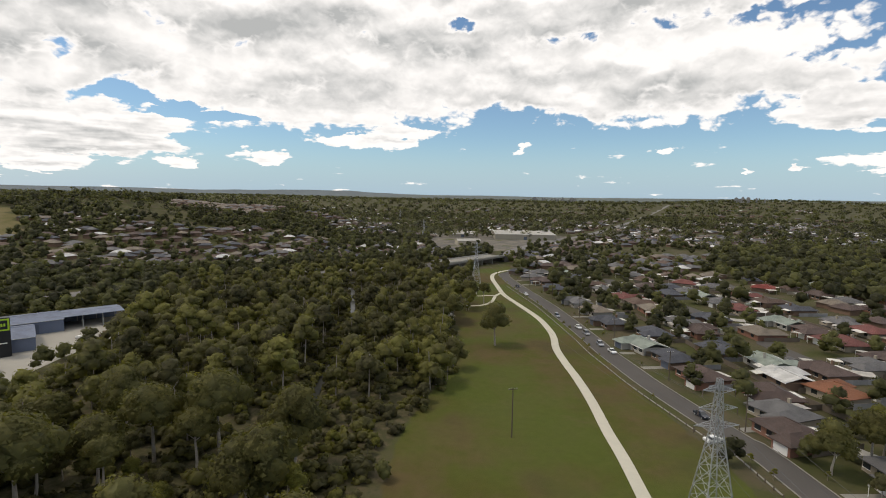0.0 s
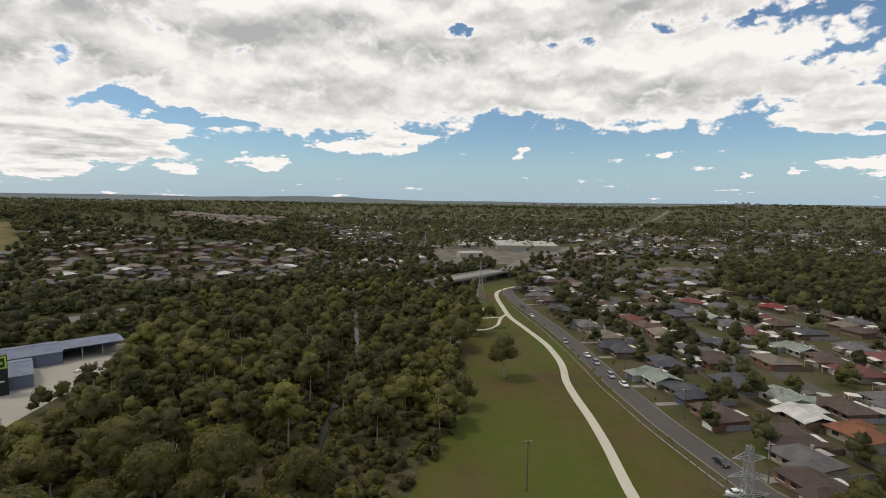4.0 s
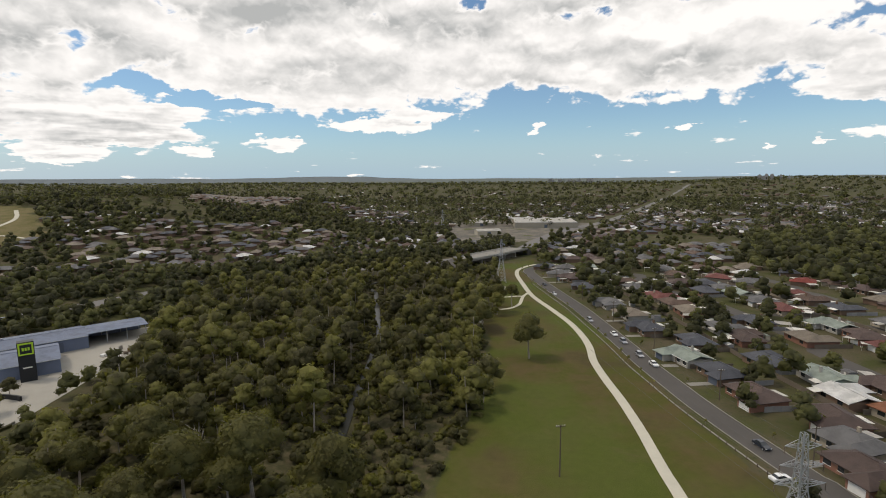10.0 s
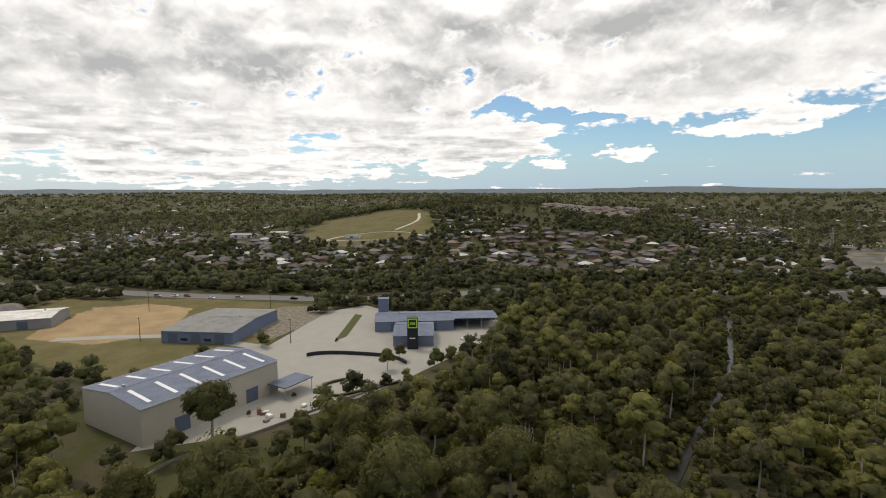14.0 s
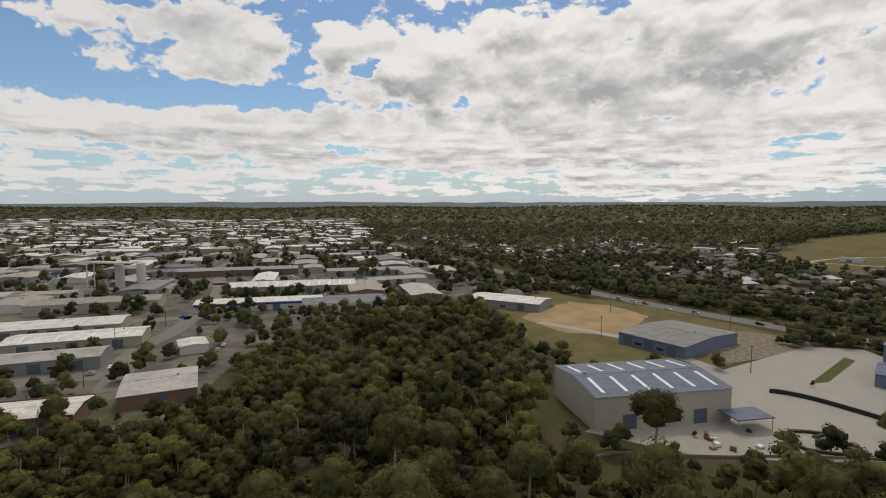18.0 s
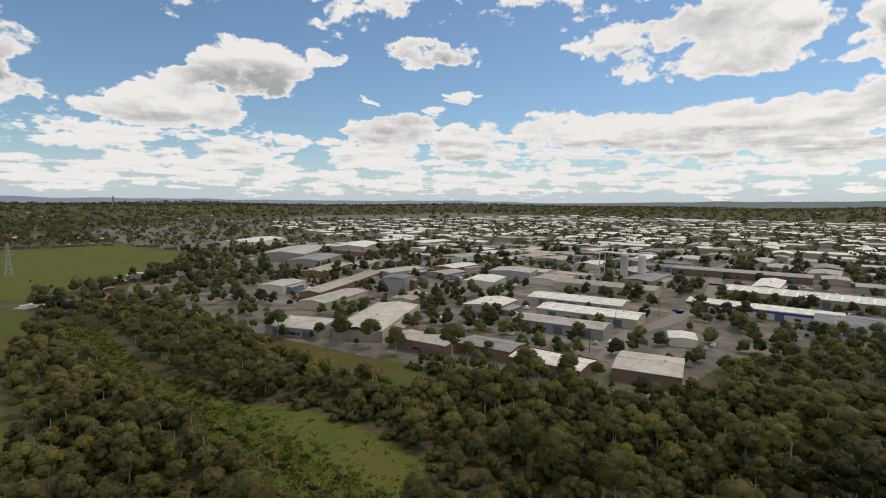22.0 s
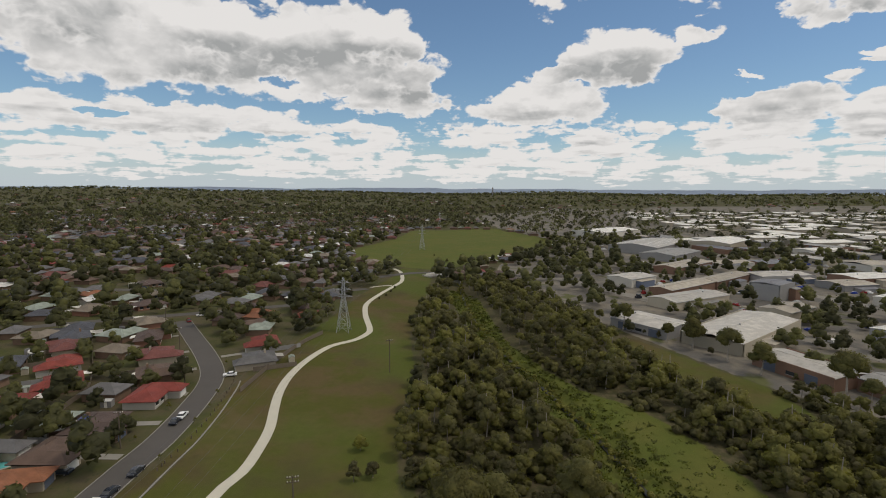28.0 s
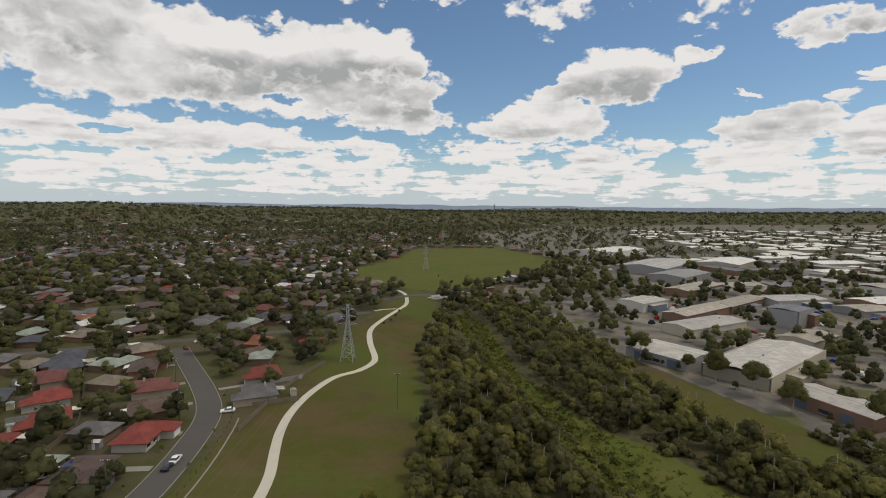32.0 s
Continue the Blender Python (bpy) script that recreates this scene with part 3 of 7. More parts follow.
SUBDIVISION = [(-334.8, 697.4), (-383.6, 667.0), (-450.1, 654.3), (-502.6, 742.6), (-492.7, 837.2), (-372.3, 881.9)]
HILL, HILL_R, HILL_H = (-596.4, 711.3), 480.0, 50.0


def ground_height(x, y):
    r = math.hypot(x - HILL[0], y - HILL[1]) / HILL_R
    z = HILL_H * (1 - r * r) ** 2 if r < 1 else 0.0
    r = math.hypot(x + 440, y - 846) / 260.0      # a lower knoll beside it
    z = max(z, 38.0 * (1 - r * r) ** 1.5) if r < 1 else z
    d = math.hypot(x, y)
    if d > 1000:
        k = min(1.0, (d - 1000) / 3000)
        z += k * k * (3 - 2 * k) * (58 + 30 * noise.noise((x / 1100, y / 1100, 3.0)))
    return z


def grid_lines(near0, near1, step, far):
    a = np.arange(near0, near1 + 0.1, step)
    grow = [step]
    while sum(grow) < far:
        grow.append(grow[-1] * 1.12)
    g = np.cumsum(grow)
    return np.concatenate([near0 - g[::-1], a, near1 + g])


def ground_sheet():
    xs, ys = grid_lines(-240, 120, 4.0, 4650), grid_lines(-320, 420, 4.0, 4450)
    X, Y = np.meshgrid(xs, ys)
    x, y = X.ravel(), Y.ravel()
    z = np.array([ground_height(a, b) for a, b in zip(x, y)])
    d = line_distance(CREEK, x, y)
    z -= 2.6 * np.clip(1 - d / 9.0, 0, 1) ** 0.8
    nx, ny = len(xs), len(ys)
    i = (np.arange(ny - 1)[:, None] * nx + np.arange(nx - 1)).ravel()
    quads = np.stack([i, i + 1, i + nx + 1, i + nx], 1)
    me = bpy.data.meshes.new("ground")
    me.from_pydata(np.stack([x, y, z], 1).tolist(), [], quads.tolist())
    soft = lambda poly, w: np.clip(0.5 + signed(poly, x, y) / w, 0, 1)
    lots = {"park": np.maximum(soft(PARK, 6), soft(MOWN_STRIP, 6)), "lush": np.maximum(soft(REED_BED, 8), soft(FIELD, 14)), "woods": soft(FOREST, 8),
            "paved": np.maximum(soft(INDUSTRY, 8), soft(WORKS_EAST, 10)), "dry": np.maximum(soft(DRY_GRASS, 8), soft(PADDOCK, 14)), "sand": soft(SAND, 9), "rubble": soft(RUBBLE, 6)}
    for key, values in lots.items():
        me.attributes.new(key, "FLOAT", "POINT").data.foreach_set("value", values)
    me.polygons.foreach_set("use_smooth", [True] * len(me.polygons))
    m = bpy.data.materials.new("ground")
    m.use_nodes = True
    N = Nodes(m.node_tree)
    place = N.add("ShaderNodeNewGeometry").outputs["Position"]
    n1, n2, n3, n4 = N.noise(place, 0.012, 4.0, 0.6), N.noise(place, 0.06, 5.0, 0.6), N.noise(place, 0.5, 4.0, 0.65), N.noise(place, 4.0, 2.0)
    wob = N.math("MULTIPLY", N.math("SUBTRACT", N.noise(place, 0.25, 3.0), 0.5), 0.5)

    def lot(key):
        return N.ramp(N.math("ADD", N.add("ShaderNodeAttribute", {"attribute_name": key}).outputs["Fac"], wob), 0.42, 0.58)

    c = N.mix(N.ramp(n2, 0.35, 0.65), (0.062, 0.068, 0.022), (0.095, 0.078, 0.048))            # garden lots
    c = N.mix(N.ramp(n3, 0.5, 0.7), c, (0.052, 0.055, 0.026))
    works = N.mix(N.ramp(n2, 0.4, 0.62), (0.12, 0.112, 0.10), (0.20, 0.178, 0.14))
    works = N.mix(N.ramp(N.noise(place, 0.035, 3.0), 0.60, 0.66), works, (0.10, 0.105, 0.045))
    c = N.mix(lot("paved"), c, works)
    c = N.mix(lot("woods"), c, N.mix(N.ramp(n3, 0.4, 0.65), (0.062, 0.060, 0.028), (0.095, 0.078, 0.046)))
    grass = N.mix(N.ramp(n2, 0.36, 0.62), (0.073, 0.074, 0.017), (0.098, 0.073, 0.032))
    grass = N.mix(N.math("MULTIPLY", N.ramp(N.noise(place, 0.03, 4.0, 0.6), 0.52, 0.66), 0.7), grass, (0.062, 0.050, 0.023))
    grass = N.mix(N.math("MULTIPLY", N.ramp(n1, 0.43, 0.58), 0.75), grass, (0.072, 0.094, 0.018))
    grass = N.mix(N.math("MULTIPLY", N.ramp(N.noise(place, 0.022, 5.0, 0.65, 0.6), 0.55, 0.68), 0.6), grass, (0.115, 0.088, 0.044))
    c = N.mix(lot("park"), c, grass)
    c = N.mix(lot("dry"), c, N.mix(N.ramp(n2, 0.36, 0.64), (0.120, 0.108, 0.042), (0.160, 0.132, 0.064)))
    c = N.mix(lot("lush"), c, N.mix(N.ramp(N.math("ADD", N.math("MULTIPLY", n2, 0.6), N.math("MULTIPLY", n1, 0.4)), 0.42, 0.58), (0.082, 0.098, 0.021), (0.102, 0.104, 0.026)))
    c = N.mix(lot("sand"), c, N.mix(N.ramp(n2, 0.36, 0.64), (0.40, 0.28, 0.15), (0.31, 0.22, 0.12)))
    c = N.mix(lot("rubble"), c, N.mix(N.ramp(n3, 0.4, 0.6), (0.27, 0.235, 0.18), (0.16, 0.135, 0.10)))
    k = N.math("ADD", 0.72, N.math("ADD", N.math("MULTIPLY", n3, 0.34), N.math("MULTIPLY", n4, 0.22)))
    c = N.mix(1.0, c, N.add("ShaderNodeCombineColor", Red=k, Green=k, Blue=k).outputs[0], "MULTIPLY")
    b = N.add("ShaderNodeBsdfPrincipled", Base_Color=c, Roughness=0.95)
    b.inputs["Specular IOR Level"].default_value = 0.1
    N.tree.links.new(N.add("ShaderNodeBump", Height=n4, Strength=0.5, Distance=0.15).outputs[0], b.inputs["Normal"])
    N.tree.links.new(b.outputs[0], N.add("ShaderNodeOutputMaterial").inputs[0])
    me.materials.append(m)
    tagged(new("ground", me), "mown olive grass, leaf litter, garden lots and bare earth", "ground", kind="structure")


ground_sheet()


WORKS_ROAD = material("pale_asphalt", (0.20, 0.185, 0.155), 0.9, 0.15, 0.06, 2.0, 0.1)


def roads():
    line = along(STREET_PARK[::-1] + STREET[1:], 4.0)
    road = Shape()
    ribbon(road, line, -3.7, 3.7, -0.4, 0.05)
    tagged(part("road", road, ASPHALT), "worn grey asphalt street beside the park", "road", kind="structure")
    for name, a, b in (("kerb", -3.95, -3.7), ("kerb", 3.7, 3.95)):
        s = Shape()
        ribbon(s, line, a, b, -0.3, 0.17)
        tagged(part(name, s, KERB), "pale concrete kerb along the street", "kerb", kind="structure")
    path = Shape()
    ribbon(path, along(FOOTPATH_SOUTH[::-1] + FOOTPATH[1:], 3.0), -1.4, 1.4, -0.2, 0.06)
    tagged(part("footpath", path, PATHWAY), "winding pale concrete shared path through the grass", "footpath", kind="structure")
    for pts, w in ([(3.9, 300.2), (0.6, 290.3), (-1.8, 271.6), (-7.8, 261.6), (-17.3, 259.4)], 0.9), ([(0.6, 291.2), (-4.2, 290.6), (-10.6, 287.9), (-11.5, 298.7), (-10.2, 317.4)], 0.9), ([(-28.5 + 4.5 * math.cos(0.5 * k), 262 + 7 * math.sin(0.5 * k)) for k in range(14)], 0.6), ([(63.2, -319.3), (71.4, -315.2), (75.7, -310.2)], 1.1):
        s = Shape()
        ribbon(s, along(pts, 3.0), -w, w, -0.2, 0.05)
        tagged(part("footpath", s, PATHWAY), "narrow branch of the pale concrete path", "footpath", kind="structure")
    s = Shape()
    ribbon(s, along(HIGHWAY, 20.0), -7.0, 7.0, -0.5, 0.08)
    tagged(part("road", s, material("highway_asphalt", (0.17, 0.16, 0.15), 0.9, 0.12, 0.05, 2.0, 0.1)), "wide grey dual carriageway lined with trees", "road", kind="structure")
    for pts in WORKS_STREETS:
        s = Shape()
        ribbon(s, along(pts, 12.0), -5.0, 5.0, -0.3, 0.06)
        tagged(part("road", s, WORKS_ROAD), "pale worn street through the industrial estate", "road", kind="structure")
    s = Shape()
    bed = along(CREEK, 5.0)
    ribbon(s, bed[bed[:, 1] > 60], -1.3, 1.3, -2.2, -1.75)
    ribbon(s, bed[bed[:, 1] <= 64], -0.6, 0.6, -2.2, -1.7)
    tagged(part("water", s, WATER), "still dark creek between overgrown banks", "creek", kind="structure")


roads()

# ---------------------------------------------------------------- woods
rng = np.random.default_rng(7)
GOLDEN = 2.399963


def leaf_soup(r, lobes, per, size, squash=0.8, up=0.25):
    """Small bent leaf sprays on the shells of a few lobes: corners and their normals, (n, 3, 6)."""
    quads = []
    middle = np.mean([q[:3] for q in lobes], axis=0) - [0, 0, 0.3 * max(q[3] for q in lobes)]

    def facing(tri, c, lr):
        """Leaves take the round of their clump, so that it shades as one mass."""
        out = tri - middle
        out = 0.65 * (tri - np.array(c)) / lr + 0.45 * out / (np.linalg.norm(out, axis=2, keepdims=True) + 1e-6) + [0, 0, 0.12]
        out += r.normal(size=(len(tri), 1, 3)) * 0.16
        out /= np.linalg.norm(out, axis=2, keepdims=True) + 1e-9
        turned = np.einsum("ij,ij->i", np.cross(tri[:, 1] - tri[:, 0], tri[:, 2] - tri[:, 0]), out.mean(1)) < 0
        both = np.concatenate([tri, out], 2)
        both[turned] = both[turned][:, [0, 2, 1]]
        return both

    core = per > 5
    per, size = int(per * (1.5 if core else 1.75)), size * 0.80
    turn = [2 * math.pi * k / 5 for k in range(5)]
    ball = np.array([(0, 0, 1)] + [(0.89 * math.cos(a), 0.89 * math.sin(a), 0.45) for a in turn] + [(0.89 * math.cos(a + 0.63), 0.89 * math.sin(a + 0.63), -0.40) for a in turn] + [(0, 0, -0.8)])
    sides = np.array([t for k in range(5) for t in ((0, k + 1, (k + 1) % 5 + 1), (k + 1, k + 6, (k + 1) % 5 + 1), ((k + 1) % 5 + 1, k + 6, (k + 1) % 5 + 6), (k + 6, 11, (k + 1) % 5 + 6))])
    for (cx, cy, cz, lr) in lobes:
        if core:          # the twiggy heart of the clump, which stops the view through it
            a = r.random() * 3
            heart = ball * lr * 0.84 * (0.82 + 0.36 * r.random((12, 1))) * [1, 1, squash]
            heart = np.stack([heart[:, 0] * math.cos(a) - heart[:, 1] * math.sin(a), heart[:, 0] * math.sin(a) + heart[:, 1] * math.cos(a), heart[:, 2]], 1) + [cx, cy, cz]
            quads.append(facing(heart[sides], (cx, cy, cz), lr))
        d = r.normal(size=(per, 3))
        d /= np.linalg.norm(d, axis=1)[:, None]
        d[:, 2] = np.abs(d[:, 2]) * np.where(r.random(per) < 0.75, 1, -0.7)
        c = np.array([cx, cy, cz]) + d * lr * (0.72 + 0.36 * r.random((per, 1))) * [1, 1, squash]
        n = d + r.normal(size=(per, 3)) * 0.34 + [0, 0, up]
        n /= np.linalg.norm(n, axis=1)[:, None]
        t = np.cross(n, r.normal(size=(per, 3)))
        t /= np.linalg.norm(t, axis=1)[:, None]
        b = np.cross(n, t)
        s = size * (0.55 + 0.9 * r.random((per, 1)))
        w = s * (0.6 + 0.4 * r.random((per, 1)))
        inner = np.zeros(per, bool)
        for (ox, oy, oz, orr) in lobes:
            if (ox, oy, oz) != (cx, cy, cz):
                inner |= np.linalg.norm((c - [ox, oy, oz]) / [1, 1, squash], axis=1) < orr * 0.7
        c, n, t, b, s, w = (a[~inner] for a in (c, n, t, b, s, w))
        quads.append(facing(np.stack([c - t * s - b * w * 0.55 - n * s * 0.12, c + t * s * 0.8 - b * w * 0.7, c + b * w * 1.15 - n * s * 0.12], 1), (cx, cy, cz), lr))
    return np.concatenate(quads)


def lobes_for(r, height, width, count, low=0.45, full=1.0):
    out = []
    for k in range(count):
        a, q = k * GOLDEN + r.random(), math.sqrt((k + 0.4) / count)
        lr = full * width * (0.20 + 0.11 * r.random())
        reach = q * (width * 0.5 - lr * 0.55) * (0.85 + 0.3 * r.random())
        z = height * low + (height * (1 - low) - lr * 0.85) * (1 - 0.85 * q * q) * (0.72 + 0.28 * r.random())
        out.append((reach * math.cos(a), reach * math.sin(a), z, lr))
    return out


def leaf_mesh(name, quads, mat):
    me = bpy.data.meshes.new(name)
    n = len(quads)
    flat = quads.reshape(-1, 6)
    me.from_pydata(flat[:, :3].tolist(), [], np.arange(3 * n).reshape(-1, 3).tolist())
    me.normals_split_custom_set_from_vertices(flat[:, 3:].tolist())
    me.materials.append(mat)
    return me


def make_tree(seed, height, width, lobes, per, size, leaf, bark, low=0.45, bare=0.0):
    """A tapered, leaning trunk, limbs to each lobe of the crown, and the crown."""
    r = np.random.default_rng(seed)
    where = lobes_for(r, height, width, lobes, low)
    wood = Shape()
    fork = Vector((r.normal() * 0.5, r.normal() * 0.5, height * low * 0.75))
    rad = 0.018 * height
    mid = fork * 0.5 + Vector((r.normal() * 0.2, r.normal() * 0.2, 0))
    wood.strut((0, 0, -0.4), mid, rad * 1.25, rad, 7).strut(mid, fork, rad, rad * 0.8, 7)
    top = Vector((fork.x * 1.5, fork.y * 1.5, height * 0.8))
    wood.strut(fork, top, rad * 0.75, rad * 0.3, 5)
    for cx, cy, cz, lr in where:
        a = fork.lerp(top, min(0.9, max(0.0, (cz - fork.z) / height * 0.9 - 0.05)))
        b = Vector((cx, cy, cz + lr * 0.2))
        m = a.lerp(b, 0.55) + Vector((0, 0, -0.05 * (b - a).length))
        wood.strut(a, m, rad * 0.42, rad * 0.28, 3).strut(m, b, rad * 0.28, rad * 0.1, 3)
        for k in range(1):
            wood.strut(m.lerp(b, 0.4), b + Vector((r.normal(), r.normal(), r.random())) * lr * 0.6, rad * 0.14, rad * 0.05, 3)
    root = new("tree", None)
    trunk = part("trunk", wood, bark, root)
    if not bare:
        crown = new("crown", leaf_mesh("crown", leaf_soup(r, where, per, size), leaf))
        crown.parent = root
    return root


def soup_tree(seed, height, width, lobes, per, size, low=0.4, full=1.0):
    r = np.random.default_rng(seed)
    return leaf_soup(r, lobes_for(r, height, width, lobes, low, full), per, size, 0.85)


def tube(shape, points, radii, sides=4):
    """One bent rod through the points."""
    pts = [Vector(p) for p in points]
    rings = []
    for i, p in enumerate(pts):
        q = (pts[min(i + 1, len(pts) - 1)] - pts[max(i - 1, 0)]).to_track_quat("Z", "Y")
        rings += [p + q @ Vector((radii[i] * math.cos(2 * math.pi * k / sides), radii[i] * math.sin(2 * math.pi * k / sides), 0)) for k in range(sides)]
    faces = [(i * sides + k, i * sides + (k + 1) % sides, (i + 1) * sides + (k + 1) % sides, (i + 1) * sides + k) for i in range(len(pts) - 1) for k in range(sides)]
    n = len(pts) * sides
    return shape.add(rings, faces + [tuple(range(sides))[::-1], tuple(range(n - sides, n))])


class Stand:
    """Many trees in one mesh."""

    def __init__(self):
        self.q, self.n, self.t = [], [], []

    def plant(self, template, x, y, z, scale, turn, tint):
        c, s = math.cos(turn), math.sin(turn)
        f = template.reshape(-1, 6)
        q, n = f[:, :3] * scale, f[:, 3:]
        q = np.stack([c * q[:, 0] - s * q[:, 1] + x, s * q[:, 0] + c * q[:, 1] + y, q[:, 2] + z], 1)
        self.q.append(q)
        self.n.append(np.stack([c * n[:, 0] - s * n[:, 1], s * n[:, 0] + c * n[:, 1], n[:, 2]], 1))
        self.t.append(np.full(len(q), tint))

    def build(self, name, mat, label, category):
        q, t = np.concatenate(self.q).astype(np.float32), np.concatenate(self.t).astype(np.float32)
        me = bpy.data.meshes.new(name)
        n = len(q) // 3
        me.vertices.add(3 * n)
        me.vertices.foreach_set("co", q.ravel())
        me.loops.add(3 * n)
        me.loops.foreach_set("vertex_index", np.arange(3 * n, dtype=np.int32))
        me.polygons.add(n)
        me.polygons.foreach_set("loop_start", np.arange(0, 3 * n, 3, dtype=np.int32))
        me.update(calc_edges=True)
        me.attributes.new("tint", "FLOAT", "POINT").data.foreach_set("value", t)
        me.normals_split_custom_set_from_vertices(np.concatenate(self.n).astype(np.float32))
        me.materials.append(mat)
        return tagged(new(name, me), label, category, kind="stuff")


def scatter(x0, x1, y0, y1, gap, keep):
    """Jittered places about gap metres apart, where keep(x, y) holds."""
    xs, ys = np.meshgrid(np.arange(x0, x1, gap), np.arange(y0, y1, gap))
    x = xs.ravel() + rng.uniform(-0.48, 0.48, xs.size) * gap
    y = ys.ravel() + rng.uniform(-0.48, 0.48, xs.size) * gap
    k = keep(x, y)
    return np.stack([x[k], y[k]], 1)


in_view = lambda x, y: ~((np.degrees(np.arctan2(-x, y - 15)) > -124) & (np.degrees(np.arctan2(-x, y - 15)) < -50))
ALL_ROADS = [along(STREET_PARK[::-1] + STREET[1:], 10.0), along(HIGHWAY, 20.0)]


def clear_of_roads(x, y, gap):
    ok = np.ones(x.shape, bool)
    ok &= line_distance(ALL_ROADS[0], x, y) > gap
    ok &= line_distance(ALL_ROADS[1], x, y) > gap + 7
    return ok


# solid footprints that trees keep away from: x, y, reach
TAKEN = []


def free_of(x, y, extra=0.0):
    ok = np.ones(x.shape, bool)
    for a, b, r in TAKEN:
        ok &= np.hypot(x - a, y - b) > r + extra
    return ok

# ---------------------------------------------------------------- houses
def hip_roof(s, x0, x1, y0, y1, z, h, out=0.72, ridge=True):
    x0, x1, y0, y1 = x0 - out, x1 + out, y0 - out, y1 + out
    w, d = x1 - x0, y1 - y0
    if w >= d:
        a, b = (x0 + d / 2, (y0 + y1) / 2), (x1 - d / 2, (y0 + y1) / 2)
    else:
        a, b = ((x0 + x1) / 2, y0 + w / 2), ((x0 + x1) / 2, y1 - w / 2)
    v = [(x0, y0, z), (x1, y0, z), (x1, y1, z), (x0, y1, z), (*a, z + h), (*b, z + h), (x0, y0, z - 0.18), (x1, y0, z - 0.18), (x1, y1, z - 0.18), (x0, y1, z - 0.18)]
    f = [(0, 1, 5, 4), (1, 2, 5), (2, 3, 4, 5), (3, 0, 4)] if w >= d else [(0, 1, 4), (1, 2, 5, 4), (2, 3, 5), (3, 0, 4, 5)]
    f += [(6, 7, 1, 0), (7, 8, 2, 1), (8, 9, 3, 2), (9, 6, 0, 3), (9, 8, 7, 6)]
    return s.add(v, f)


def gable_roof(s, x0, x1, y0, y1, z, h, out=0.45, thick=0.16):
    """Ridge along x."""
    x0, x1, y0, y1 = x0 - out, x1 + out, y0 - out, y1 + out
    m = (y0 + y1) / 2
    v = []
    for x in (x0, x1):
        v += [(x, y0, z), (x, m, z + h), (x, y1, z), (x, y0, z - thick), (x, m, z + h - thick), (x, y1, z - thick)]
    return s.add(v, [(0, 6, 7, 1), (1, 7, 8, 2), (9, 3, 4, 10), (10, 4, 5, 11), (0, 1, 4, 3), (1, 2, 5, 4), (7, 6, 9, 10), (8, 7, 10, 11), (6, 0, 3, 9), (2, 8, 11, 5)])


